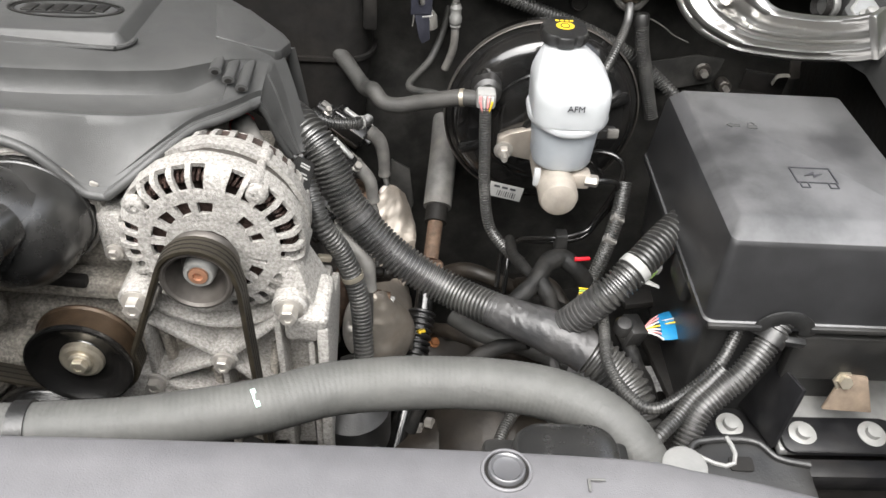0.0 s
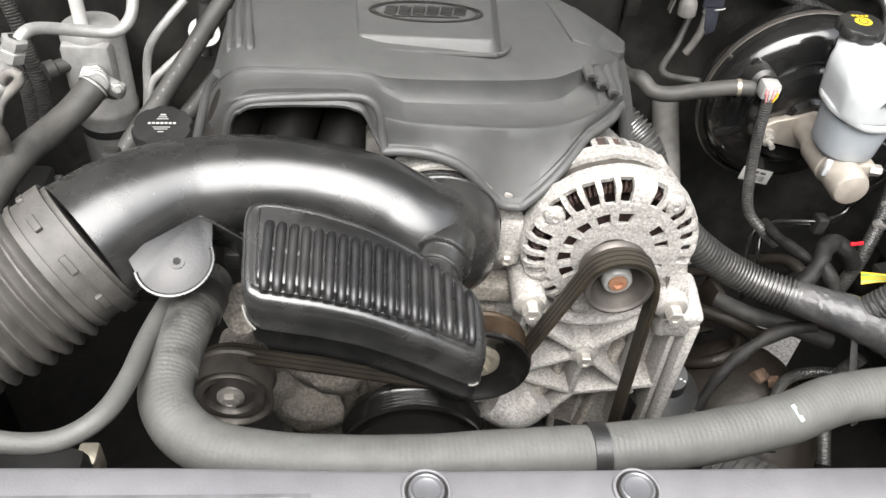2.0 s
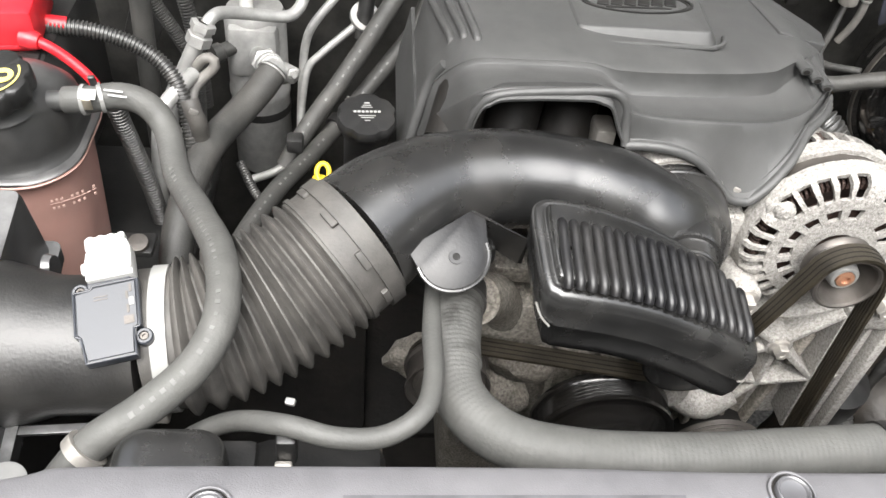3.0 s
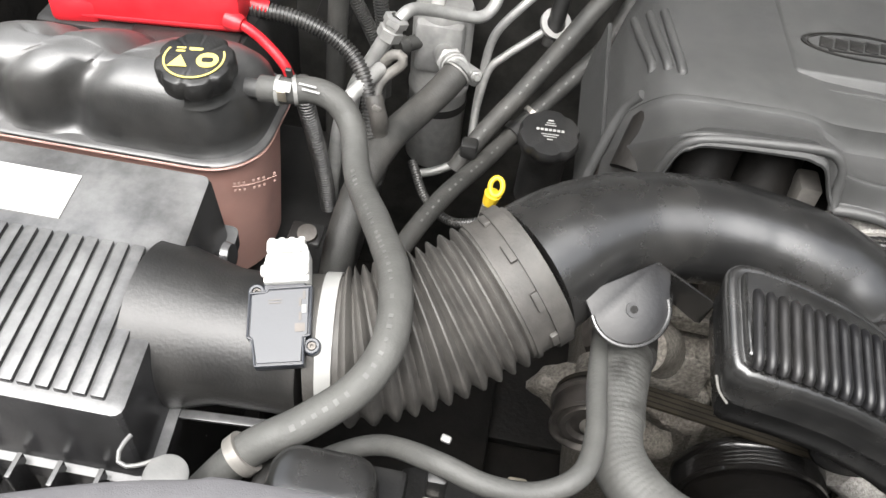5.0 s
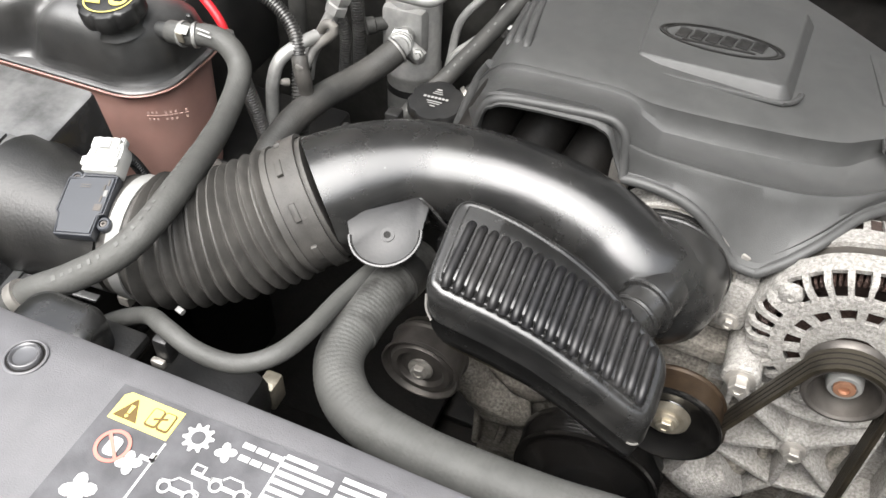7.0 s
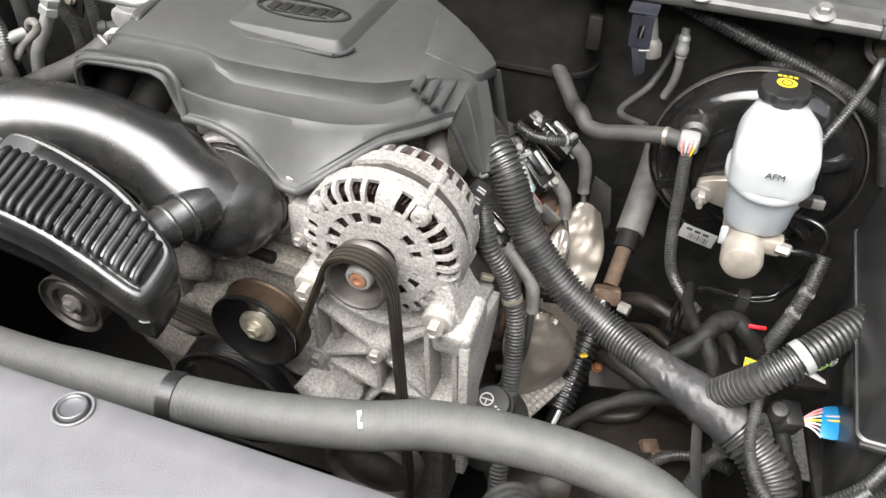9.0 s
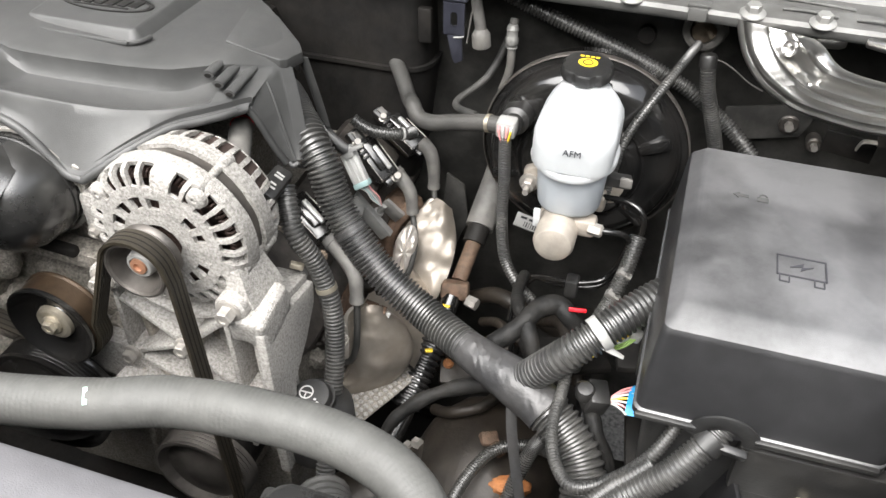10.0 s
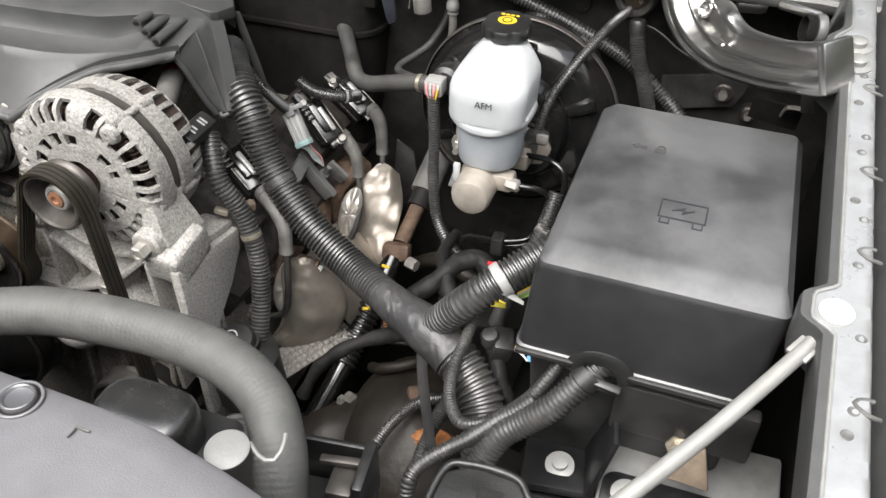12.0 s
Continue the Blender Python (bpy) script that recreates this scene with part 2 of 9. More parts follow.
M_STAIN = mat("oil_stained_rubber", (0.076, 0.076, 0.072), 0.55, var=0.12, bump=0.25, bump_scale=350, dust=1.0, dust_col=(0.010, 0.009, 0.008), dust_scale=42)
# dark tone of the added ring that blocks the low sky
M_BELT_FAR = mat("low_sky_blocker", (0.055, 0.06, 0.045), 0.9, var=0.4, scale=0.8, bump=0.5, bump_scale=3, spec=0.1)
M_LINER = mat("hood_liner_felt", (0.035, 0.035, 0.035), 0.9, var=0.3, scale=200, bump=0.6, bump_scale=300, spec=0.2)
M_HOODIN = mat("hood_inner_paint", (0.34, 0.345, 0.345), 0.40, metal=0.2, var=0.15, bump=0.05, spec=0.5)

# ---- mesh helpers ----
ORIGIN = {}


def finish(bm, name, material, sharp=38):
    bmesh.ops.recalc_face_normals(bm, faces=bm.faces)
    me = bpy.data.meshes.new(name)
    bm.to_mesh(me)
    bm.free()
    for f in me.polygons:
        f.use_smooth = True
    me.set_sharp_from_angle(angle=radians(sharp))
    me.materials.append(material)
    return me


def thing(name, at, label, category, group="", kind=""):
    e = new(name)
    e.empty_display_size = 0.02
    e.location = at
    ORIGIN[e] = Vector(at)
    return tagged(e, label, category, group, kind)


def part(name, bm, material, parent, label="", sharp=38):
    o = ORIGIN[parent]
    for v in bm.verts:
        v.co -= o
    ob = new(name, finish(bm, name, material, sharp))
    ob.parent = parent
    ORIGIN[ob] = o
    if label:
        ob["label"] = label
    return ob


def solo(name, bm, material, at, label, category, group="", kind="", sharp=38):
    o = Vector(at)
    for v in bm.verts:
        v.co -= o
    ob = new(name, finish(bm, name, material, sharp))
    ob.location = o
    ORIGIN[ob] = o
    return tagged(ob, label, category, group, kind)


def spline(pts, step):
    pts = [Vector(p) for p in pts]
    ext = [2 * pts[0] - pts[1]] + pts + [2 * pts[-1] - pts[-2]]
    out = []
    for i in range(1, len(ext) - 2):
        a, b, c, d = ext[i - 1:i + 3]
        n = max(2, int((c - b).length / step))
        for k in range(n):
            t = k / n
            out.append(0.5 * ((2 * b) + (c - a) * t + (2 * a - 5 * b + 4 * c - d) * t * t + (3 * b - a - 3 * c + d) * t ** 3))
    out.append(pts[-1])
    # even spacing
    s = [0.0]
    for p, q in zip(out[:-1], out[1:]):
        s.append(s[-1] + (q - p).length)
    n = max(2, int(s[-1] / step))
    res, j = [], 0
    for k in range(n + 1):
        w = s[-1] * k / n
        while j < len(s) - 2 and s[j + 1] < w:
            j += 1
        u = (w - s[j]) / max(1e-9, s[j + 1] - s[j])
        res.append(out[j].lerp(out[j + 1], min(1, max(0, u))))
    return res, s[-1]


def sweep(bm, path, radii, seg=14, squash=None, cap=True, up=(0, 0, 1)):
    n = len(path)
    tang = [(path[min(i + 1, n - 1)] - path[max(i - 1, 0)]).normalized() for i in range(n)]
    u = Vector(up)
    if abs(u.dot(tang[0])) > 0.95:
        u = Vector((0, 1, 0))
    u = (u - tang[0] * u.dot(tang[0])).normalized()
    rings = []
    for i in range(n):
        u = (u - tang[i] * u.dot(tang[i])).normalized()
        v = tang[i].cross(u)
        r = radii[i] if not np.isscalar(radii) else radii
        ru, rv = (r, r) if squash is None else (r * squash[0], r * squash[1])
        rings.append([bm.verts.new(path[i] + u * ru * math.cos(2 * math.pi * k / seg) + v * rv * math.sin(2 * math.pi * k / seg)) for k in range(seg)])
    for a, b in zip(rings[:-1], rings[1:]):
        for k in range(seg):
            bm.faces.new((a[k], a[(k + 1) % seg], b[(k + 1) % seg], b[k]))
    if cap:
        bm.faces.new(rings[0][::-1])
        bm.faces.new(rings[-1])
    return bm


def hose_bm(pts, r, seg=18, step=0.006, wob=0.0):
    path, _ = spline(pts, step)
    rad = [r * (1 + wob * noise.noise(p * 40)) for p in path]
    return sweep(bmesh.new(), path, rad, seg)


def loom_bm(pts, r, pitch=0.0034, depth=0.09, seg=14, wob=0.02):
    path, total = spline(pts, pitch / 4)
    rad = []
    for i, p in enumerate(path):
        rad.append(r * (1 + (depth if i % 4 in (1, 2) else -depth * 0.6)) * (1 + wob * noise.noise(p * 25)))
    return sweep(bmesh.new(), path, rad, seg)


def lathe(prof, at, axis=(0, -1, 0), seg=40, bm=None, start=0.0):
    """prof: (radius, height along axis)."""
    bm = bm or bmesh.new()
    q = Vector(axis).to_track_quat("Z", "Y")
    at = Vector(at)
    rings = []
    for r, h in prof:
        if r < 1e-6:
            rings.append([bm.verts.new(at + q @ Vector((0, 0, h)))])
        else:
            rings.append([bm.verts.new(at + q @ Vector((r * math.cos(start + 2 * math.pi * k / seg), r * math.sin(start + 2 * math.pi * k / seg), h))) for k in range(seg)])
    for a, b in zip(rings[:-1], rings[1:]):
        for k in range(seg):
            k2 = (k + 1) % seg
            if len(a) == 1 and len(b) == 1:
                continue
            if len(a) == 1:
                bm.faces.new((a[0], b[k], b[k2]))
            elif len(b) == 1:
                bm.faces.new((a[k], b[0], a[k2]))
            else:
                bm.faces.new((a[k], b[k], b[k2], a[k2]))
    return bm


def box(c, s, bevel=0.003, rot=(0, 0, 0), segs=2, bm=None, taper=1.0):
    """A bevelled box; taper scales its top."""
    t = bmesh.new()
    bmesh.ops.create_cube(t, size=1.0)
    for v in t.verts:
        k = taper if v.co.z > 0 else 1.0
        v.co = Vector((v.co.x * s[0] * k, v.co.y * s[1] * k, v.co.z * s[2]))
    if bevel > 0:
        bmesh.ops.bevel(t, geom=t.edges[:], offset=min(bevel, min(s) * 0.45), segments=segs, profile=0.5, affect="EDGES")
    m = pose(*c, *rot)
    t.transform(m)
    return merge(bm, t)


def merge(bm, t):
    if bm is None:
        return t
    me = bpy.data.meshes.new("tmp")
    t.to_mesh(me)
    t.free()
    bm.from_mesh(me)
    bpy.data.meshes.remove(me)
    return bm


def prism(poly, depth, frame_m, bevel=0.0, segs=2, bm=None, top_scale=1.0):
    """poly in a local xy plane, extruded along local z by depth, then placed by frame_m."""
    t = bmesh.new()
    cx = sum(p[0] for p in poly) / len(poly)
    cy = sum(p[1] for p in poly) / len(poly)
    lo = [t.verts.new((x, y, 0)) for x, y in poly]
    hi = [t.verts.new((cx + (x - cx) * top_scale, cy + (y - cy) * top_scale, depth)) for x, y in poly]
    t.faces.new(lo[::-1])
    t.faces.new(hi)
    n = len(poly)
    for i in range(n):
        t.faces.new((lo[i], lo[(i + 1) % n], hi[(i + 1) % n], hi[i]))
    if bevel > 0:
        bmesh.ops.bevel(t, geom=t.edges[:], offset=bevel, segments=segs, profile=0.5, affect="EDGES")
    t.transform(frame_m)
    return merge(bm, t)


def basis(o, x, y):
    """A frame with its origin at o, x along x, and y near y."""
    x = Vector(x).normalized()
    z = x.cross(Vector(y)).normalized()
    y = z.cross(x)
    return Matrix(((x.x, y.x, z.x, o[0]), (x.y, y.y, z.y, o[1]), (x.z, y.z, z.z, o[2]), (0, 0, 0, 1)))


def rrect(w, d, r, n=6):
    """A rounded rectangle's outline, counter-clockwise."""
    out = []
    for cx, cy, a0 in ((w / 2 - r, d / 2 - r, 0), (-w / 2 + r, d / 2 - r, 90), (-w / 2 + r, -d / 2 + r, 180), (w / 2 - r, -d / 2 + r, 270)):
        for k in range(n + 1):
            a = radians(a0 + 90 * k / n)
            out.append((cx + r * math.cos(a), cy + r * math.sin(a)))
    return out


def loft(rings, bm=None, cap=True):
    bm = bm or bmesh.new()
    vs = [[bm.verts.new(p) for p in r] for r in rings]
    n = len(vs[0])
    for a, b in zip(vs[:-1], vs[1:]):
        for k in range(n):
            bm.faces.new((a[k], a[(k + 1) % n], b[(k + 1) % n], b[k]))
    if cap:
        bm.faces.new(vs[0][::-1])
        bm.faces.new(vs[-1])
    return bm


def moved(bm, m):
    bm.transform(m)
    return bm


def hexbolt(name, at, parent, material, axis=(0, -1, 0), r=0.009, h=0.008, washer=1.5, label=""):
    bm = lathe([(0, -0.002), (r * washer, -0.002), (r * washer, 0.001), (r * 1.2, 0.002), (0, 0.002)], at, axis, 24)
    lathe([(0, 0.002), (r, 0.002), (r, h - 0.001), (r * 0.88, h), (r * 0.5, h), (r * 0.45, h - 0.0012), (0, h - 0.0012)], at, axis, 6, bm)
    return part(name, bm, material, parent, label)


def lettering(text, size, m, material, parent, name="lettering", depth=0.0003):
    cu = bpy.data.curves.new("text", "FONT")
    cu.body, cu.size, cu.extrude = text, size, depth
    cu.align_x = cu.align_y = "CENTER"
    ob = bpy.data.objects.new("text", cu)
    scene.collection.objects.link(ob)
    dg = bpy.context.evaluated_depsgraph_get()
    me = bpy.data.meshes.new_from_object(ob.evaluated_get(dg))
    bm = bmesh.new()
    bm.from_mesh(me)
    bpy.data.objects.remove(ob)
    bpy.data.meshes.remove(me)
    bm.transform(m)
    return part(name, bm, material, parent)


def ring_band(path_pts, r, at, width, material, parent, name="band", label="", thick=0.0015):
    """A band round a hose: at gives the share of the length."""
    path, total = spline(path_pts, 0.002)
    i = min(len(path) - 3, max(2, int(at * (len(path) - 1))))
    ax = (path[i + 2] - path[i - 2]).normalized()
    bm = lathe([(r, -width / 2), (r + thick, -width / 2), (r + thick, width / 2), (r, width / 2), (r, -width / 2)], path[i], ax, 28)
    return part(name, bm, material, parent, label)

# ---- setting: ground, body shell, firewall, radiator cover ----
bm = bmesh.new()
bmesh.ops.create_grid(bm, x_segments=40, y_segments=40, size=60)
for v in bm.verts:
    v.co.z = 0.01 * noise.noise(v.co * 0.3)
solo("ground", bm, M_GROUND, (0, 0, 0), "grey gravelly asphalt under the vehicle", "ground", kind="structure")

# a plain dark ring, added out of view, blocks the low sky all round
bm = bmesh.new()
ring_lo, ring_hi = [], []
for k in range(96):
    a = 2 * math.pi * k / 96
    r = 11.0 + 0.8 * noise.noise(Vector((math.cos(a) * 3, math.sin(a) * 3, 0)))
    h = 8.6 + 1.2 * noise.noise(Vector((math.cos(a) * 7, math.sin(a) * 7, 4)))
    ring_lo.append(Vector((r * math.cos(a), r * math.sin(a), -0.05)))
    ring_hi.append(Vector((r * math.cos(a), r * math.sin(a), h)))
loft([ring_lo, ring_hi, [p * 1.03 for p in ring_hi], [Vector((p.x * 1.03, p.y * 1.03, -0.05)) for p in ring_lo]], bm, cap=False)
solo("backdrop", bm, M_BELT_FAR, (0, 0, 0), "unseen dark ring added far round the vehicle to block low sky", "backdrop", kind="structure")

# firewall: pressed sheet with shallow beads, then the cowl shelf over it
bm = bmesh.new()
nx, nz = 60, 34
grid = []
for i in range(nx + 1):
    col = []
    for k in range(nz + 1):
        x, z = -1.35 + 2.1 * i / nx, 0.35 + 0.83 * k / nz
        y = 1.138 - 0.10 * max(0.0, z - 1.0) + 0.010 * noise.noise(Vector((x * 6, 0, z * 6))) + 0.05 * max(0.0, 0.8 - z)
        y -= 0.01 * max(0.0, math.sin(x * 26)) ** 6
        col.append(bm.verts.new((x, y, z)))
    grid.append(col)
for i in range(nx):
    for k in range(nz):
        bm.faces.new((grid[i][k], grid[i + 1][k], grid[i + 1][k + 1], grid[i][k + 1]))
bmesh.ops.solidify(bm, geom=bm.faces[:], thickness=0.004)
firewall = solo("wall_firewall", bm, M_FIRE, (-0.3, 1.17, 0.35), "dusty black painted firewall behind the engine", "firewall", kind="structure")

COWL = [(1.050, 1.166), (1.046, 1.171), (1.0455, 1.178), (1.049, 1.1825), (1.056, 1.184), (1.075, 1.185), (1.078, 1.187), (1.082, 1.187), (1.085, 1.185), (1.112, 1.187), (1.117, 1.193), (1.122, 1.1975), (1.150, 1.199), (1.22, 1.205), (1.36, 1.25), (1.36, 1.23), (1.22, 1.19), (1.12, 1.183), (1.054, 1.176)]
bm = loft([[Vector((x, y, z + 0.0012 * noise.noise(Vector((x * 30, y * 20, 0))))) for y, z in COWL] for x in np.linspace(-1.35, 0.75, 90)])
solo("cowl", bm, M_COWL, (-0.3, 1.2, 1.18), "dusty silver sheet metal cowl edge above the firewall", "cowl", kind="structure")

# inner fender wells
for sx, x in ((1, 0.56), (-1, -1.30)):
    bm = box((x, 0.62, 0.63), (0.012, 1.2, 1.0), 0.004)
    box((x - sx * 0.03, 0.62, 0.50), (0.07, 1.1, 0.09), 0.02, bm=bm)
    solo("inner_fender", bm, M_DARK, (x, 0.6, 0.5), "black inner fender sheet metal beside the engine bay", "fender", kind="structure")

# cab behind the bay: windshield and roof
bm = box((0, 0, 0), (1.60, 0.86, 0.012), 0.004)
bm.transform(pose(-0.34, 1.70, 1.52, 38, 0, 0))
cab = thing("cab", (-0.34, 1.4, 1.2), "dark cab with sloping windshield and silver roof behind the bay", "cab")
part("windshield", bm, M_BOOSTER, cab)
part("roof", box((-0.34, 2.70, 1.80), (1.50, 1.40, 0.05), 0.02), M_BODY, cab)
for sx in (-1, 1):
    part("pillar", hose_bm([(-0.34 + sx * 0.82, 1.34, 1.24), (-0.34 + sx * 0.78, 1.70, 1.53), (-0.34 + sx * 0.74, 2.05, 1.80)], 0.04, 12), M_BODY, cab)

# raised hood: it stands open over the bay and keeps the sky behind out
hood = thing("raised_bonnet", (-0.34, 1.27, 1.24), "raised silver hood with a black liner over the engine bay", "bonnet")
HF = pose(-0.34, 1.27, 1.26, -58, 0, 0)


def hood_slab(x0, x1, y0, y1, z0, z1, bev):
    b = box(((x0 + x1) / 2, (y0 + y1) / 2, (z0 + z1) / 2), (x1 - x0, y1 - y0, z1 - z0), bev)
    b.transform(HF)
    return b


part("skin", hood_slab(-0.84, 0.84, -1.16, 0.0, 0.018, 0.030, 0.005), M_BODY, hood)
part("liner", hood_slab(-0.66, 0.66, -1.02, -0.12, -0.012, 0.004, 0.006), M_LINER, hood, "black felt liner")
for x0, x1, y0, y1 in ((-0.82, -0.66, -1.14, -0.02), (0.66, 0.82, -1.14, -0.02), (-0.66, 0.66, -0.12, -0.02), (-0.66, 0.66, -1.14, -1.02)):
    part("inner_frame", hood_slab(x0, x1, y0, y1, -0.010, 0.018, 0.008), M_HOODIN, hood)

# bumper, grille wall and crossmember close the front and the floor of the bay
bm = box((-0.34, -0.14, 0.62), (1.75, 0.05, 0.9), 0.02)
solo("wall_grille", bm, M_DARK, (-0.34, 0.06, 0.4), "dark plastic front end behind the grille", "front end", kind="structure")
bm = box((-0.34, 0.26, 0.80), (1.0, 0.05, 0.62), 0.008)
solo("radiator", bm, M_DARK, (-0.34, 0.26, 0.5), "black radiator core standing under the cover panel", "radiator")
solo("crossmember", box((-0.30, 0.70, 0.33), (1.0, 0.30, 0.06), 0.02), M_DARK, (-0.3, 0.7, 0.3), "grimy black steel crossmember under the engine", "crossmember", kind="structure")
# added plates cover the ground where only deep shade would show
for c, s in (((-0.95, 0.65, 0.40), (0.62, 1.0, 0.02)), ((0.33, 0.86, 0.40), (0.42, 0.26, 0.02)), ((0.05, 1.08, 0.40), (0.30, 0.18, 0.02)), ((-0.55, 1.05, 0.36), (1.2, 0.42, 0.02)), ((0.12, 0.52, 0.40), (0.20, 0.42, 0.02)), ((-0.40, 0.50, 0.43), (1.1, 0.42, 0.02))):
    solo("undertray", box(c, s, 0.006), M_DARK, c, "dark filler plate added below the bay in place of deep shade", "undertray", kind="structure")

# radiator cover panel with sloping ends, a stepped rear lip and shallow pockets for its pins
PANEL_Z = 1.165
PIN_X = (-0.731, -0.396, -0.271, 0.055)
cover = thing("radiator_cover", (-0.334, 0.2, 1.13), "dark grey textured plastic radiator cover panel with white printing", "cover panel")
edge = [(0.33, 0.245), (0.225, 0.280), (0.165, 0.294), (0.12, 0.301), (-0.05, 0.304), (-0.40, 0.303), (-0.55, 0.306), (-0.79, 0.306), (-0.835, 0.300), (-0.895, 0.284), (-1.0, 0.245)]
rows = []
prof = [(-0.020, -0.040), (-0.004, -0.034), (0.0, -0.010), (-0.001, -0.003), (-0.005, 0.0), (-0.022, 0.001), (-0.05, 0.002), (-0.10, 0.002), (-0.16, 0.0), (-0.24, -0.006), (-0.32, -0.014), (-0.38, -0.04), (-0.40, -0.10)]
dense, _ = spline([(x, y, 0) for x, y in edge], 0.006)
under = [(dy - 0.003 if dy > -0.03 else dy, dz - 0.004) for dy, dz in prof[1:-1]]
section = prof + under[::-1]
bm = loft([[Vector((p.x, p.y + dy, PANEL_Z + dz)) for dy, dz in section] for p in dense])
panel = part("panel", bm, M_PANEL, cover)
for px in PIN_X:
    at = (px, 0.286 if px > -0.7 else 0.276, PANEL_Z + 0.0025)
    part("pin_well", lathe([(0.0148, -0.002), (0.0145, 0.0000), (0.0136, 0.0004), (0.0128, 0.0002), (0.0124, -0.0010), (0.0124, -0.002)], at, (0, 0, 1), 36), M_PANEL, cover)
    part("pin_gap", lathe([(0.0124, -0.0014), (0.0124, -0.0006), (0.0106, -0.0006), (0.0106, -0.0014), (0.0124, -0.0014)], at, (0, 0, 1), 36), M_DARK, cover)
    part("push_pin", lathe([(0.0108, -0.003), (0.0108, 0.0010), (0.0102, 0.0022), (0.0094, 0.0025), (0.0086, 0.0020), (0.0078, 0.0008), (0.0060, 0.0003), (0, 0.0001)], at, (0, 0, 1), 40), M_PIN, cover, "smooth grey dished push pin")
# small moulded arrow marks
for ax in (0.105,):
    part("mark", box((ax, 0.281, PANEL_Z + 0.0025), (0.010, 0.0015, 0.0012), 0.0004), M_PRINT, cover)
    part("mark", box((ax - 0.0045, 0.277, PANEL_Z + 0.0025), (0.0015, 0.008, 0.0012), 0.0004), M_PRINT, cover)

# printed instruction label on the cover
Z0 = PANEL_Z + 0.0036


def flat(parent, name, x, y, w, d, material, turn=0.0, z=Z0):
    return part(name, box((x, y, z), (w, d, 0.0006), 0.0, (0, 0, turn)), material, parent)


def blades(parent, x, y, r, n=4):
    """A printed fan wheel."""
    for k in range(n):
        a = 2 * math.pi * k / n + 0.4
        part("fan_blade", prism([(r * 0.62 * math.cos(2 * math.pi * j / 9), r * 0.46 * math.sin(2 * math.pi * j / 9)) for j in range(9)], 0.0004, pose(x + r * 0.55 * math.cos(a), y + r * 0.55 * math.sin(a), Z0 + 0.00015 * k, 0, 0, math.degrees(a))), M_SILVER_L, parent)


def car_outline(parent, x, y, k=1.0):
    """A printed car in side view: line work and two wheels."""
    run = [(-0.021, -0.004), (-0.021, 0.001), (-0.011, 0.003), (-0.006, 0.0085), (0.008, 0.0085), (0.012, 0.003), (0.020, 0.002), (0.021, -0.004)]
    for (x0, y0), (x1, y1) in zip(run[:-1], run[1:]):
        flat(parent, "diagram_line", x + k * (x0 + x1) / 2, y + k * (y0 + y1) / 2, k * math.hypot(x1 - x0, y1 - y0) + 0.0008, 0.0010, M_SILVER_L, math.degrees(math.atan2(y1 - y0, x1 - x0)))
    flat(parent, "diagram_line", x, y - 0.004 * k, 0.016 * k, 0.0026, M_SILVER_L)
    for wx in (-0.0135, 0.0135):
        part("diagram_wheel", lathe([(0.0042, 0), (0.0042, 0.0005), (0.0028, 0.0005), (0.0028, 0), (0.0042, 0)], (x + wx * k, y - 0.005 * k, Z0 + 0.0003), (0, 0, 1), 18), M_SILVER_L, parent)


label = part("caution_label", box((-0.560, 0.222, Z0 - 0.0004), (0.196, 0.124, 0.0006), 0.0), M_LABEL, cover, "printed caution label with white diagrams")
part("yellow_field", prism([(-0.0215, -0.0105), (0.0215, -0.0105), (0.0215, 0.0105), (-0.018, 0.0105), (-0.0215, 0.007)], 0.0006, pose(-0.6310, 0.2700, Z0 - 0.0003)), M_AMBER, label)
part("warning_triangle", prism([(-0.0085, -0.0068), (0.0085, -0.0068), (0.0006, 0.0080), (-0.0006, 0.0080)], 0.0006, pose(-0.6420, 0.2690, Z0)), M_BROWN, label)
part("warning_mark", prism([(-0.0009, -0.001), (0.0009, -0.001), (0.0014, 0.0048), (-0.0014, 0.0048)], 0.0004, pose(-0.6418, 0.2675, Z0 + 0.0005)), M_AMBER, label)
part("warning_mark", prism(rrect(0.0022, 0.0022, 0.001, 3), 0.0004, pose(-0.6418, 0.2645, Z0 + 0.0005)), M_AMBER, label)
for dx in (-0.0043, 0.0043):
    part("book_page", prism(rrect(0.0086, 0.0135, 0.002, 3), 0.0005, pose(-0.6205 + dx, 0.2700, Z0 + 0.0002)), M_BROWN, label)
    part("page_face", prism(rrect(0.0066, 0.0112, 0.0014, 3), 0.0005, pose(-0.6205 + dx, 0.2704, Z0 + 0.0005)), M_AMBER, label)
flat(label, "book_mark", -0.6205, 0.2704, 0.0090, 0.0013, M_BROWN, 20, Z0 + 0.0011)
part("ring_sign", lathe([(0.0112, 0), (0.0112, 0.0005), (0.0090, 0.0005), (0.0090, 0), (0.0112, 0)], (-0.6360, 0.2440, Z0 + 0.0003), (0, 0, 1), 36), M_REDPR, label, "round red printed sign")
part("sign_figure", prism(rrect(0.009, 0.0125, 0.003, 3), 0.0005, pose(-0.6360, 0.2440, Z0)), M_SILVER_L, label)
part("sign_bar", box((-0.6360, 0.2440, Z0 + 0.0008), (0.019, 0.0021, 0.0004), 0, (0, 0, -45)), M_REDPR, label)
blades(label, -0.6205, 0.2385, 0.0070)
flat(label, "sign_figure", -0.6125, 0.2450, 0.010, 0.0026, M_SILVER_L)
flat(label, "sign_figure", -0.6095, 0.2472, 0.0040, 0.0050, M_SILVER_L)
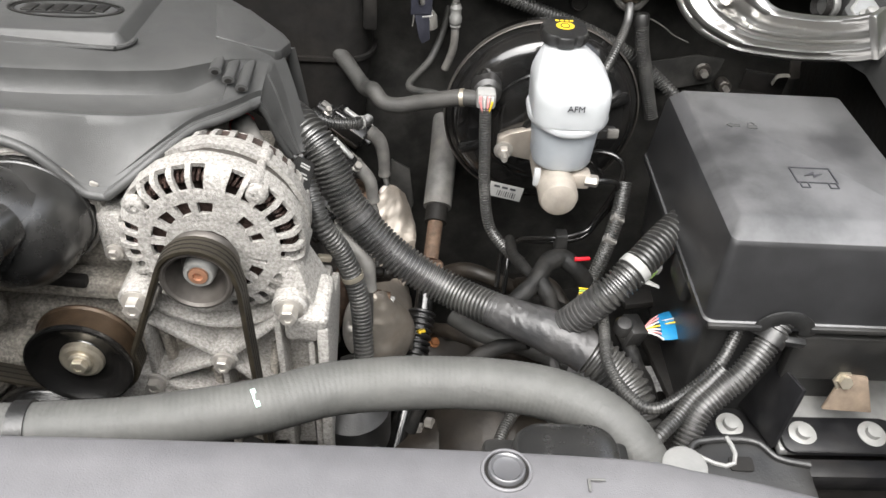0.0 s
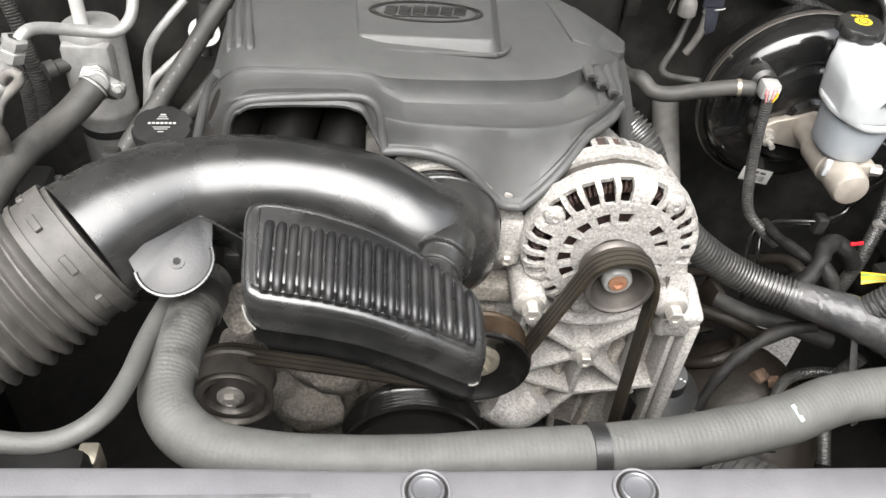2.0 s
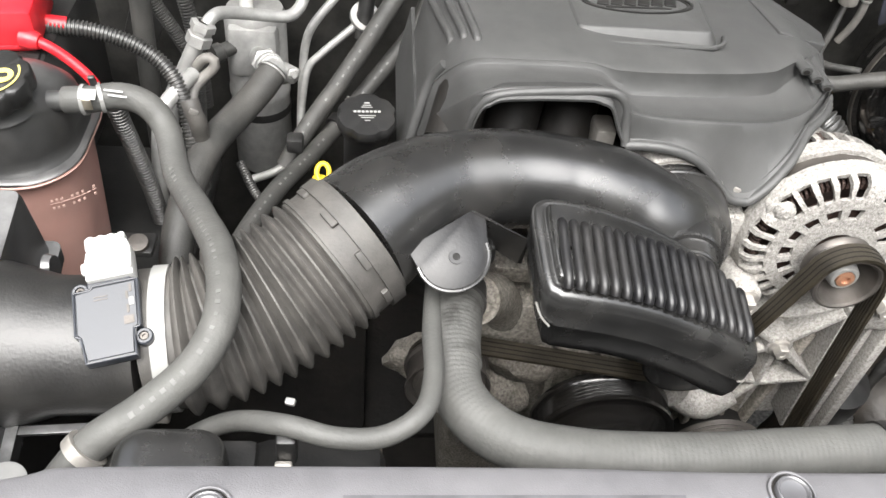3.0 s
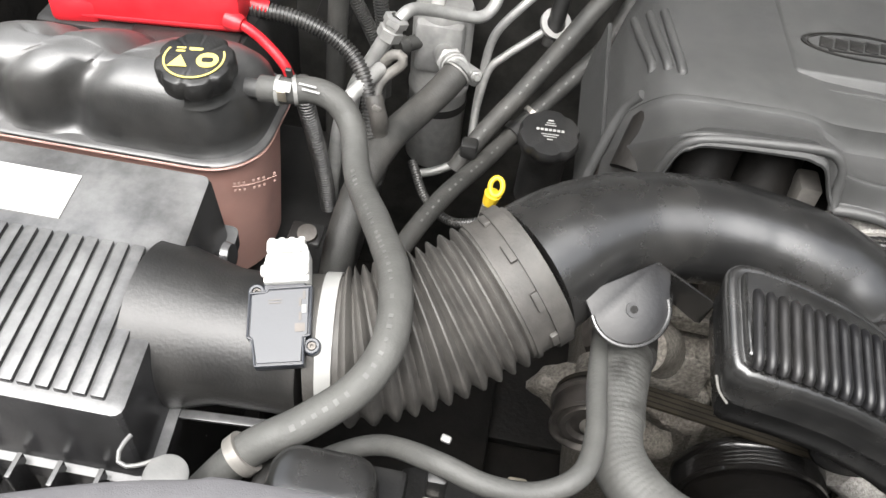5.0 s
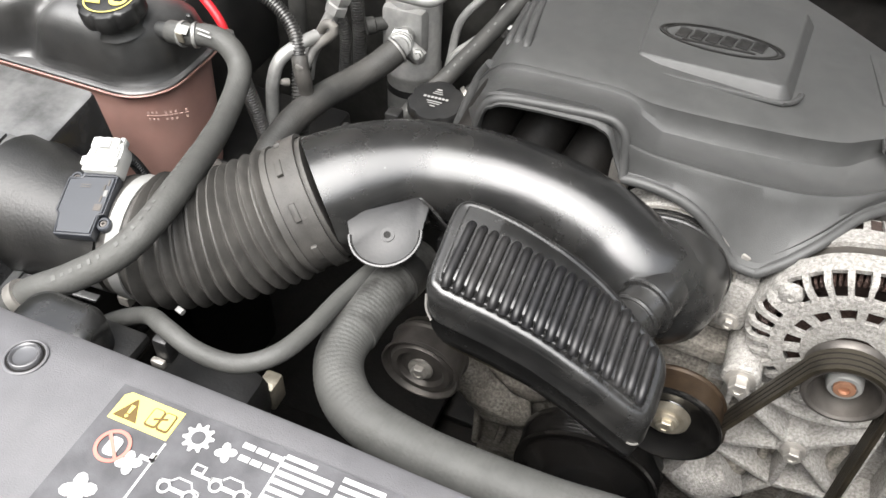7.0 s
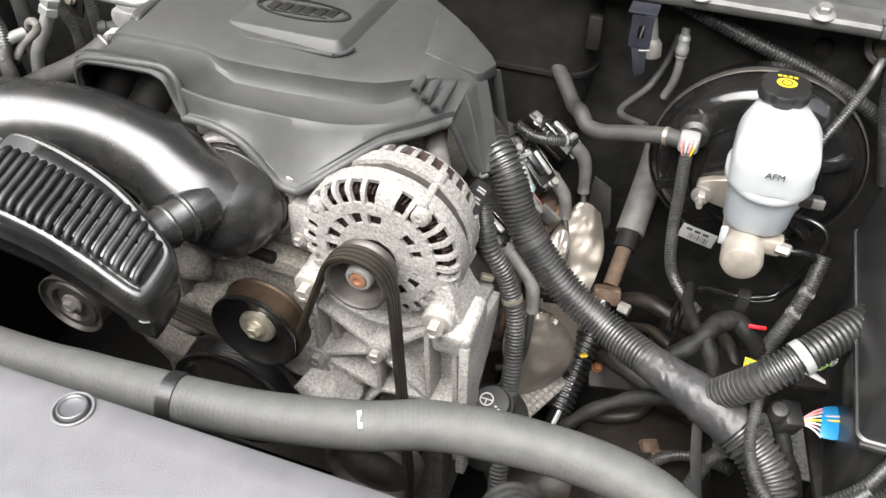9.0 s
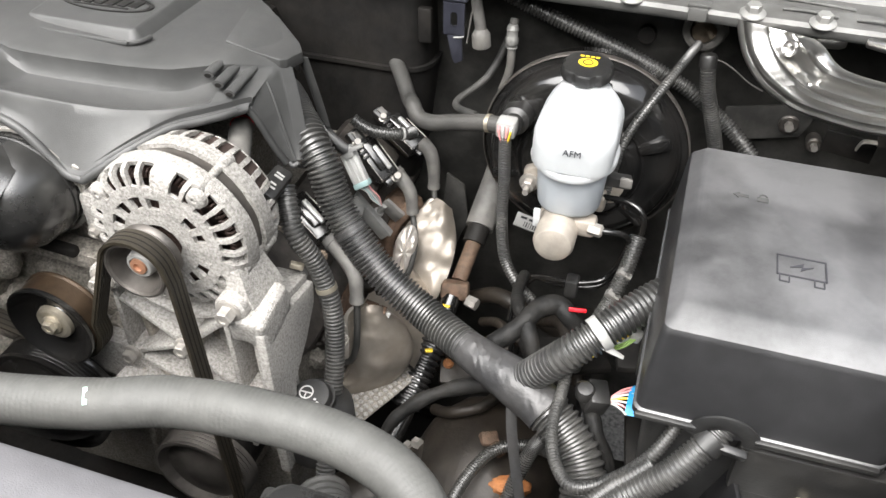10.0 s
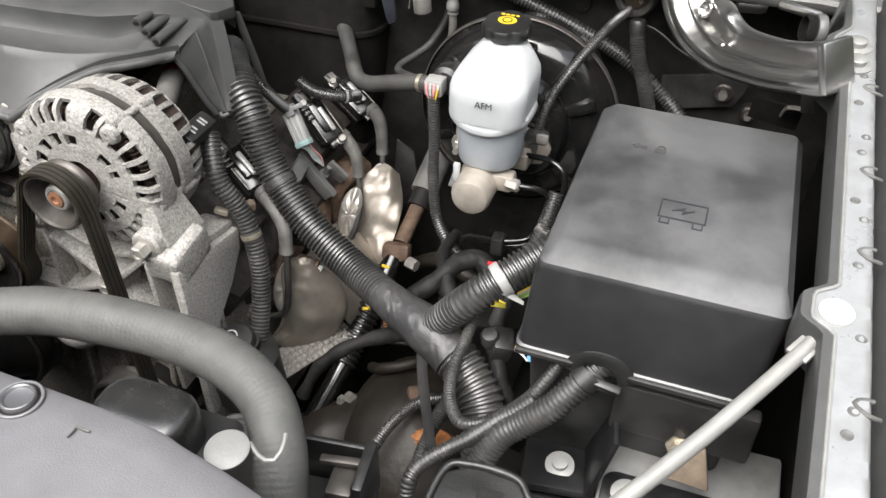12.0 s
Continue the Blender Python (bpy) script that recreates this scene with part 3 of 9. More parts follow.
blades(label, -0.6360, 0.2130, 0.0095)
flat(label, "sign_figure", -0.6350, 0.2010, 0.018, 0.0040, M_SILVER_L)
flat(label, "divider", -0.6085, 0.2210, 0.0014, 0.0740, M_SILVER_L)
flat(label, "divider", -0.5385, 0.2210, 0.0012, 0.1160, M_SILVER_L)
part("gear_symbol", prism([((0.0100 if k % 4 in (1, 2) else 0.0074) * math.cos(k * math.pi / 20), (0.0100 if k % 4 in (1, 2) else 0.0074) * math.sin(k * math.pi / 20)) for k in range(40)], 0.0005, pose(-0.5925, 0.2690, Z0 + 0.0002)), M_SILVER_L, label)
part("gear_hole", prism(rrect(0.0088, 0.0088, 0.0043, 5), 0.0004, pose(-0.5925, 0.2690, Z0 + 0.0006)), M_LABEL, label)
blades(label, -0.5720, 0.2670, 0.0060)
rnd = random.Random(5)
for x, y, w in ((-0.5520, 0.2762, 0.0280), (-0.5520, 0.2680, 0.0240)):
    for k in range(3):
        flat(label, "text_bar", x + (k - 1) * w / 3, y, w / 3 * 0.86, 0.0036, M_SILVER_L)
flat(label, "flag_pole", -0.5760, 0.2480, 0.0140, 0.0016, M_SILVER_L)
flat(label, "flag", -0.5800, 0.2515, 0.0080, 0.0060, M_SILVER_L)
flat(label, "flag_face", -0.5800, 0.2515, 0.0052, 0.0034, M_LABEL, 0, Z0 + 0.0004)
for cx, cy in ((-0.5840, 0.2370), (-0.5570, 0.2490), (-0.5840, 0.2090), (-0.5570, 0.2200)):
    car_outline(label, cx, cy, 0.62)
for cx, n, w in ((-0.5205, 20, 0.034), (-0.4825, 18, 0.034)):
    for k in range(n):
        ww = w * rnd.choice((1, 1, 1, 0.8, 0.6))
        flat(label, "text_bar", cx - (w - ww) / 2, 0.2795 - 0.0056 * k, ww, 0.0032, M_SILVER_L)

# ---- engine ----
def wavy_box(bm):
    """Rough casting: a box cut finer and pushed about."""
    bmesh.ops.subdivide_edges(bm, edges=bm.edges[:], cuts=3, use_grid_fill=True)
    for v in bm.verts:
        v.co += Vector((noise.noise(v.co * 22), noise.noise(v.co * 22 + Vector((5, 0, 0))), noise.noise(v.co * 22 + Vector((0, 5, 0))))) * 0.007
    return bm


engine = thing("engine", (-0.335, 0.85, 0.40), "dirty cast aluminium engine block with steel covers in the bay", "engine")
bm = box((-0.335, 0.92, 0.70), (0.40, 0.50, 0.42), 0.02)
box((-0.345, 0.80, 0.97), (0.22, 0.28, 0.16), 0.03, bm=bm)
part("block", bm, M_CAST_D, engine)
# timing cover with webs and bosses
tcov = part("timing_cover", box((-0.345, 0.66, 0.80), (0.37, 0.05, 0.30), 0.015), M_CAST_D, engine)
for a in range(9):
    part("cover_rib", box((-0.52 + 0.045 * a, 0.632, 0.80 + 0.02 * math.sin(a * 2.3)), (0.010, 0.02, 0.24), 0.004, (0, 8 * math.sin(a * 1.7), 0)), M_CAST_D, tcov)
for x, z in ((-0.50, 0.90), (-0.45, 0.84), (-0.52, 0.78), (-0.30, 0.89), (-0.26, 0.82), (-0.46, 0.93)):
    part("cover_boss", lathe([(0, 0), (0.014, 0), (0.014, 0.018), (0.010, 0.022), (0, 0.022)], (x, 0.64, z), (0, -1, 0), 20), M_CAST_D, tcov)
# rough casting lumps and a coolant pipe round the pumps
for k, (x, z, r) in enumerate(((-0.47, 0.87, 0.035), (-0.53, 0.83, 0.03), (-0.41, 0.90, 0.028), (-0.50, 0.80, 0.035), (-0.245, 0.84, 0.026), (-0.445, 0.955, 0.026), (-0.585, 0.86, 0.03))):
    bl = bmesh.new()
    bmesh.ops.create_icosphere(bl, subdivisions=3, radius=r)
    for v in bl.verts:
        v.co *= 1 + 0.35 * noise.noise(v.co * 40 + Vector((k * 7, 0, 0)))
        v.co = Vector((v.co.x * 1.3 + x, v.co.y * 0.8 + 0.622, v.co.z + z))
    part("casting", bl, M_CAST_D, tcov)
part("bracket_rail", box((-0.40, 0.64, 0.985), (0.24, 0.03, 0.022), 0.005, (0, 3, 0)), M_CAST_D, engine)
part("dark_rail", box((-0.40, 0.625, 1.000), (0.15, 0.012, 0.012), 0.003, (0, 4, 0)), M_DARK, engine)
# water pump outlet under the air duct
bm = hose_bm([(-0.50, 0.63, 0.93), (-0.52, 0.60, 0.985), (-0.545, 0.565, 1.02)], 0.024, 20)
box((-0.50, 0.63, 0.92), (0.10, 0.05, 0.09), 0.02, bm=bm)
part("water_outlet", bm, M_CAST_D, engine)
bm = hose_bm([(-0.29, 0.60, 0.84), (-0.26, 0.595, 0.825), (-0.235, 0.60, 0.845)], 0.024, 18)
box((-0.30, 0.62, 0.86), (0.08, 0.05, 0.07), 0.018, bm=bm)
part("pump_casting", bm, M_CAST, engine)
for sx, nm in ((1, "head"), (-1, "head")):
    cx = -0.335 + sx * 0.205
    bm = box((cx - sx * 0.045, 0.93, 0.835), (0.13, 0.46, 0.09), 0.02, (0, sx * 38, 0))
    part("cylinder_head", wavy_box(bm), M_HEAD, engine)
    bm = box((cx - sx * 0.035, 0.93, 0.895), (0.10, 0.44, 0.05), 0.018, (0, sx * 38, 0))
    part("valve_cover", bm, M_HEAD, engine)
# intake manifold runners, dark, seen in the cover's opening
bm = box((-0.40, 0.88, 1.06), (0.24, 0.40, 0.10), 0.03)
for k in range(3):
    part("intake_runner", hose_bm([(-0.57 + 0.055 * k, 0.70, 1.10), (-0.555 + 0.055 * k, 0.74, 1.135), (-0.53 + 0.055 * k, 0.82, 1.13)], 0.026, 16), M_DARK, engine)
part("intake_manifold", bm, M_DARK, engine, "black plastic intake manifold")
part("fuel_rail_bracket", box((-0.425, 0.69, 1.12), (0.02, 0.03, 0.035), 0.004), M_STEEL, engine)

# throttle body ring behind the duct end
tb = thing("throttle_body", (-0.365, 0.66, 1.05), "cast aluminium throttle body behind the air duct", "throttle body")
part("housing", lathe([(0.062, 0), (0.066, 0.004), (0.066, 0.02), (0.060, 0.024), (0.060, 0.04), (0.052, 0.05), (0, 0.05)], (-0.365, 0.635, 1.072), (0, 1, 0), 44), M_CAST, tb)
part("motor_cover", box((-0.292, 0.655, 1.045), (0.03, 0.05, 0.06), 0.008), M_CAST, tb)
hexbolt("bolt", (-0.293, 0.628, 1.03), tb, M_STEEL, r=0.006, h=0.006)
part("clamp_band", lathe([(0.0625, 0), (0.0640, 0), (0.0640, 0.010), (0.0625, 0.010), (0.0625, 0)], (-0.365, 0.645, 1.072), (0, -1, 0), 44), M_STEEL, tb)
part("clamp_screw", box((-0.303, 0.64, 1.095), (0.009, 0.012, 0.026), 0.002, (0, 20, 0)), M_STEEL, tb)

# ---- engine cover ----
ecover = thing("engine_cover", (-0.37, 0.85, 1.05), "matte dark grey plastic engine cover with an oval badge", "engine cover")
# columns: x, crest (y, z), ledge (y, z), lower edge (y, z)
cols = [(-0.600, 0.760, 1.100, 0.735, 1.085, 0.722, 1.060),
        (-0.592, 0.745, 1.135, 0.715, 1.115, 0.712, 1.070),
        (-0.575, 0.735, 1.162, 0.690, 1.145, 0.690, 1.085),
        (-0.562, 0.728, 1.176, 0.662, 1.176, 0.660, 1.120),
        (-0.553, 0.728, 1.180, 0.656, 1.187, 0.655, 1.172),
        (-0.540, 0.727, 1.182, 0.655, 1.193, 0.655, 1.184),
        (-0.500, 0.726, 1.183, 0.654, 1.197, 0.654, 1.188),
        (-0.450, 0.725, 1.184, 0.653, 1.199, 0.653, 1.190),
        (-0.437, 0.724, 1.183, 0.651, 1.195, 0.651, 1.184),
        (-0.427, 0.722, 1.181, 0.648, 1.186, 0.648, 1.160),
        (-0.418, 0.720, 1.180, 0.646, 1.179, 0.645, 1.146),
        (-0.400, 0.720, 1.179, 0.646, 1.175, 0.643, 1.148),
        (-0.375, 0.722, 1.178, 0.648, 1.172, 0.640, 1.147),
        (-0.352, 0.724, 1.177, 0.651, 1.169, 0.638, 1.139),
        (-0.333, 0.727, 1.176, 0.655, 1.166, 0.636, 1.124),
        (-0.318, 0.730, 1.175, 0.659, 1.163, 0.635, 1.106),
        (-0.305, 0.732, 1.174, 0.663, 1.160, 0.634, 1.096),
        (-0.285, 0.736, 1.173, 0.669, 1.157, 0.634, 1.096),
        (-0.268, 0.740, 1.172, 0.676, 1.153, 0.642, 1.108),
        (-0.245, 0.748, 1.170, 0.690, 1.148, 0.662, 1.122),
        (-0.220, 0.770, 1.1675, 0.706, 1.146, 0.696, 1.131),
        (-0.200, 0.785, 1.1660, 0.728, 1.143, 0.718, 1.1305),
        (-0.185, 0.800, 1.1600, 0.748, 1.140, 0.735, 1.130),
        (-0.175, 0.812, 1.1550, 0.760, 1.138, 0.752, 1.129),
        (-0.166, 0.824, 1.1500, 0.773, 1.136, 0.767, 1.127)]
back = [(-0.600, 0.90), (-0.56, 0.97), (-0.50, 1.02), (-0.36, 1.03), (-0.30, 0.985), (-0.22, 0.925), (-0.150, 0.862)]


def lerp_back(x):
    for (x0, y0), (x1, y1) in zip(back[:-1], back[1:]):
        if x0 <= x <= x1:
            return y0 + (y1 - y0) * (x - x0) / (x1 - x0)
    return back[0][1] if x < back[0][0] else back[-1][1]


bm = bmesh.new()
xs = [c[0] for c in cols]
dense = list(np.linspace(-0.60, -0.166, 150))
vs = []


def col_at(x, i):
    """A column value, eased over a few millimetres of x."""
    ys = [c[i] for c in cols]
    ws = [math.exp(-(k / 2.0) ** 2) for k in range(-4, 5)]
    span = 0.0016 if -0.445 < x < -0.41 or x < -0.545 else 0.0045
    return float(sum(w * np.interp(x + k * span, xs, ys) for w, k in zip(ws, range(-4, 5))) / sum(ws))


for x in dense:
    v = [col_at(x, i) for i in range(1, 7)]
    yb = max(lerp_back(x), v[0] + 0.02)
    zt = v[1] + 0.004
    crest, ledge, low = Vector((x, v[0], v[1])), Vector((x, v[2], v[3])), Vector((x, v[4], v[5]))
    prof = [Vector((x, yb + 0.004, zt - 0.045)), Vector((x, yb + 0.003, zt - 0.012)), Vector((x, yb - 0.004, zt - 0.003))]
    for k in (0.25, 0.5, 0.75):
        prof.append(Vector((x, yb + (v[0] - yb) * k, zt + (v[1] - zt) * k * k)))
    prof += [crest + Vector((0, 0.006, 0.0006)), crest + Vector((0, -0.002, -0.002))]
    dip = (0.15 if x > -0.2 else 0.4) + 0.6 * min(1.0, max(0.0, (x + 0.43) / 0.03)) * min(1.0, max(0.0, (-0.185 - x) / 0.05))
    prof += [crest.lerp(ledge, 0.03) - Vector((0, 0, 0.008 * dip)), crest.lerp(ledge, 0.06) - Vector((0, 0, 0.018 * dip)), crest.lerp(ledge, 0.12) - Vector((0, 0, 0.023 * dip)), crest.lerp(ledge, 0.30) - Vector((0, 0, 0.0225 * dip)), crest.lerp(ledge, 0.60) - Vector((0, 0, 0.017 * dip)), crest.lerp(ledge, 0.84) - Vector((0, 0, 0.008 * dip)), crest.lerp(ledge, 0.93) - Vector((0, 0, 0.002)), crest.lerp(ledge, 0.97) + Vector((0, 0, 0.0005)), ledge, ledge.lerp(low, 0.12) + Vector((0, -0.001, 0)), ledge.lerp(low, 0.5)]
    prof += [low + Vector((0, 0.000, 0.007)), low + Vector((0, -0.005, 0.005)), low + Vector((0, -0.007, 0.002)), low + Vector((0, -0.006, -0.001)), low + Vector((0, -0.002, -0.002)), low + Vector((0, 0.003, 0.001)), low + Vector((0, 0.004, 0.012))]
    vs.append([bm.verts.new(p) for p in prof])
# the leg at the corner grows out of the last columns
STRAP_L = [(-0.167, 0.765, 1.126), (-0.160, 0.769, 1.112), (-0.154, 0.774, 1.091), (-0.146, 0.781, 1.064), (-0.141, 0.786, 1.050)]
STRAP_R = [(-0.162, 0.826, 1.149), (-0.152, 0.816, 1.124), (-0.144, 0.807, 1.099), (-0.137, 0.799, 1.075), (-0.130, 0.791, 1.052)]
sl, sr = spline(STRAP_L, 0.004)[0], spline(STRAP_R, 0.004)[0]
for k in range(1, 25):
    low, r = sl[int(k * (len(sl) - 1) / 24)], sr[int(k * (len(sr) - 1) / 24)]
    w = min(1.0, k / 8)
    prof = [r + Vector((0.009, 0.012, -0.003)) * (1 - j / 6) for j in range(6)] + [r + Vector((0.0004, 0.0004, 0)), r]
    prof += [r.lerp(low, j / 12) + Vector((-0.4, -0.8, 0.4)) * (0.006 * (1 - w) * math.sin(math.pi * j / 12) + (0.0022 if j in (5, 6) else 0.0)) for j in range(1, 12)]
    prof += [low + Vector((-0.001, 0.000, 0.004)), low + Vector((-0.003, -0.003, 0.002)), low + Vector((-0.005, -0.003, 0)), low + Vector((-0.005, -0.002, -0.002)), low + Vector((-0.003, 0.001, -0.003)), low + Vector((-0.001, 0.003, -0.001)), low + Vector((0, 0.006, 0.003))]
    vs.append([bm.verts.new(p) for p in prof])
for a, b in zip(vs[:-1], vs[1:]):
    for k in range(len(a) - 1):
        bm.faces.new((a[k], a[k + 1], b[k + 1], b[k]))
shell = part("shell", bm, M_COVER, ecover, sharp=33)
# left skirt
bm = loft([[(-0.602, 0.735, 1.09), (-0.602, 0.96, 1.10), (-0.598, 0.96, 1.10), (-0.598, 0.735, 1.09)], [(-0.617, 0.722, 1.02), (-0.617, 0.97, 1.02), (-0.613, 0.97, 1.02), (-0.613, 0.722, 1.02)]])
part("side_skirt", bm, M_COVER, ecover)
part("edge_rib", hose_bm([(-0.578, 0.742, 1.160), (-0.590, 0.746, 1.138), (-0.602, 0.736, 1.098), (-0.612, 0.724, 1.055)], 0.0052, 12), M_COVER, ecover)
# badge plate
def plate_ring(grow, z):
    """A tapered tablet with two rounded front corners, open to the rear."""
    pts = []
    for cx, a0 in ((-0.062, 180), (0.062, 270)):
        pts += [(cx + (0.016 + grow) * math.cos(radians(a0 + t)), 0.016 + (0.016 + grow) * math.sin(radians(a0 + t))) for t in range(0, 91, 15)]
    pts += [(0.084 + grow, 0.150), (-0.084 - grow, 0.150)]
    return [pose(-0.376, 0.772, 1.174, 1.2, 0, 0) @ Vector((x, y, z)) for x, y in pts]


bm = loft([plate_ring(0.0, 0.0), plate_ring(-0.0020, 0.0030), plate_ring(-0.0085, 0.0110), plate_ring(-0.0100, 0.0126), plate_ring(-0.0120, 0.0130)])
plate = part("badge_plate", bm, M_COVER, ecover, sharp=50)
part("plate_bead", hose_bm([q + Vector((0, 0, -0.0012)) for q in plate_ring(0.006, 0.006)[:-2]], 0.0026, 8, 0.004), M_COVER, plate)
bm = lathe([(0.060, 0), (0.060, 0.0016), (0.0565, 0.0016), (0.0565, 0), (0.060, 0)], (0, 0, 0), (0, 0, 1), 60)
lathe([(0.0545, 0), (0.0545, 0.0011), (0.0530, 0.0011), (0.0530, 0), (0.0545, 0)], (0, 0, 0), (0, 0, 1), 60, bm)
bm.transform(pose(-0.375, 0.832, 1.1885, 1.2, 0, 0) @ Matrix.Diagonal((1, 0.36, 1, 1)))
part("oval_badge", bm, M_BLACK, plate, "dark oval badge outline")
for k in range(6):
    part("badge_bar", box((-0.4115 + k * 0.0145, 0.832 + 0.0008 * k, 1.1890), (0.012, 0.017, 0.0022), 0.0006, (1.2, 0, -12)), M_BLACK, plate)
part("badge_bar", box((-0.376, 0.8215, 1.1890), (0.070, 0.0022, 0.0016), 0.0004, (1.2, 0, 2)), M_BLACK, plate)
# three finger ribs at the corner, mouth shade drawn as dark discs; grip ribs on the other side
for a, b in (((-0.208, 0.757, 1.1630), (-0.211, 0.818, 1.1625)), ((-0.195, 0.753, 1.1560), (-0.197, 0.817, 1.1570)), ((-0.182, 0.751, 1.1485), (-0.183, 0.816, 1.1510))):
    a, b = Vector(a), Vector(b)
    ax = (b - a).normalized()
    part("finger_rib", sweep(bmesh.new(), spline([a, a.lerp(b, 0.3), a.lerp(b, 0.7), b], 0.004)[0], 0.0070, 16, (0.62, 0.92)), M_COVER, ecover)
    part("rib_mouth", sweep(bmesh.new(), [a - ax * 0.0008 - Vector((0, 0, 0.0008)), a + ax * 0.002 - Vector((0, 0, 0.0008))], 0.0040, 16, (0.60, 0.92)), M_DARK, ecover)
for k in range(3):
    gx, gy0, gy1 = -0.571 + 0.0115 * k, 0.885 - 0.012 * k, 0.779 - 0.010 * k
    gp = [(gx - 0.013, gy0), (gx - 0.007, (gy0 + gy1) / 2), (gx, gy1)]
    part("grip_rib", hose_bm([(x, y, col_at(x, 2) + 0.0022) for x, y in gp] + [(gx + 0.001, gy1 - 0.006, col_at(gx, 2) - 0.004)], 0.0046, 10), M_COVER, ecover)
# beads that edge the opening and the two arches
low_pts = [(c[0], c[5] - 0.004, c[6] + 0.002) for c in cols]
part("arch_bead", hose_bm([p for p in low_pts if -0.42 < p[0] < -0.29] + [(-0.289, 0.630, 1.0955)], 0.0048, 12, 0.003), M_COVER, ecover)
part("arch_bead", hose_bm([(-0.2885, 0.630, 1.0955)] + [p for p in low_pts if -0.287 < p[0] < -0.172], 0.0048, 12, 0.003), M_COVER, ecover)
part("leg_bead", hose_bm([(-0.178, 0.745, 1.1285), (-0.171, 0.756, 1.1280)] + [(x - 0.003, y - 0.003, z) for x, y, z in STRAP_L], 0.0040, 12, 0.003), M_COVER, ecover)
part("leg_bead", hose_bm([Vector(r).lerp(Vector(l), 0.40) + Vector((-0.0004, -0.0012, 0.0004)) for l, r in zip(STRAP_L, STRAP_R)], 0.0016, 8, 0.003), M_COVER, ecover)
part("opening_bead", hose_bm([(-0.566, 0.662, 1.110), (-0.560, 0.658, 1.145), (-0.556, 0.655, 1.166), (-0.546, 0.653, 1.183), (-0.526, 0.653, 1.190), (-0.483, 0.652, 1.195), (-0.445, 0.652, 1.197), (-0.431, 0.651, 1.193), (-0.423, 0.649, 1.181), (-0.420, 0.645, 1.160), (-0.418, 0.641, 1.148)], 0.0042, 14, 0.002), M_COVER, ecover)
# toe of the corner leg
part("strap_toe", hose_bm([(-0.1405, 0.7855, 1.050), (-0.137, 0.784, 1.0465), (-0.131, 0.7885, 1.049)], 0.0030, 10, 0.002), M_COVER, ecover)
part("toe_hook", hose_bm([(-0.140, 0.787, 1.050), (-0.134, 0.795, 1.040), (-0.128, 0.802, 1.038), (-0.126, 0.812, 1.046)], 0.0028, 8, 0.003), M_BLACK, ecover)
# raised roof of the corner, one step above the ribs
roof = [(-0.219, 0.817), (-0.190, 0.8195), (-0.160, 0.825), (-0.1545, 0.832), (-0.148, 0.858), (-0.158, 0.872), (-0.200, 0.905), (-0.235, 0.900)]
bm = loft([[Vector((x, y, 1.1738 - 0.30 * max(0.0, x + 0.222) + dz)) for x, y in roof] for dz in (-0.014, 0.0)])
bmesh.ops.bevel(bm, geom=bm.edges[:], offset=0.0012, segments=2, profile=0.5, affect="EDGES")
part("corner_roof", bm, M_COVER, ecover)
part("rear_strap", sweep(bmesh.new(), spline([(-0.150, 0.862, 1.142), (-0.146, 0.868, 1.11), (-0.142, 0.875, 1.075), (-0.139, 0.881, 1.042)], 0.004)[0], 0.005, 8, (0.35, 1.2)), M_COVER, ecover)

# ---- air intake ----
# outlet duct with its dome end over the throttle
duct = thing("intake_duct", (-0.5, 0.58, 1.05), "smooth semi-gloss black plastic air intake duct", "air duct")
D_PTS = [(-0.656, 0.537, 1.122), (-0.625, 0.564, 1.131), (-0.585, 0.588, 1.136), (-0.53, 0.603, 1.135), (-0.475, 0.606, 1.130), (-0.425, 0.602, 1.116), (-0.388, 0.594, 1.095), (-0.362, 0.600, 1.078)]
path, tot = spline(D_PTS, 0.004)
rad = [float(np.interp(i / (len(path) - 1), [0, 0.1, 0.3, 0.6, 0.8, 0.92, 1.0], [0.0555, 0.053, 0.0455, 0.0420, 0.0450, 0.050, 0.050])) for i in range(len(path))]
bm = sweep(bmesh.new(), path, rad, 36)
lathe([(0.0, 0.075), (0.018, 0.074), (0.036, 0.068), (0.050, 0.055), (0.0570, 0.036), (0.0590, 0.022), (0.060, 0.008), (0.060, -0.004), (0.0, -0.004)], (-0.365, 0.634, 1.072), (0, -1, 0), 48, bm)
part("body", bm, M_GLOSS, duct)
part("seam", lathe([(0.0602, 0.0), (0.0615, 0.001), (0.0615, 0.004), (0.0602, 0.005), (0.0602, 0.0)], (-0.365, 0.630, 1.072), (0, -1, 0), 48), M_GLOSS, duct)
# stub to the resonator
STUB_AT, STUB_AX = Vector((-0.368, 0.545, 1.104)), Vector((-0.30, -0.92, 0.06)).normalized()
part("stub", lathe([(0.0, -0.03), (0.024, -0.03), (0.0235, 0.0), (0.021, 0.004), (0.021, 0.055), (0, 0.055)], STUB_AT, STUB_AX, 32), M_GLOSS, duct)
for h, r in ((0.0, 0.0255), (0.020, 0.0225)):
    part("stub_ring", lathe([(0.020, h - 0.0022), (r, h - 0.0022), (r + 0.0008, h), (r, h + 0.0022), (0.020, h + 0.0022)], STUB_AT, STUB_AX, 36), M_GLOSS, duct)

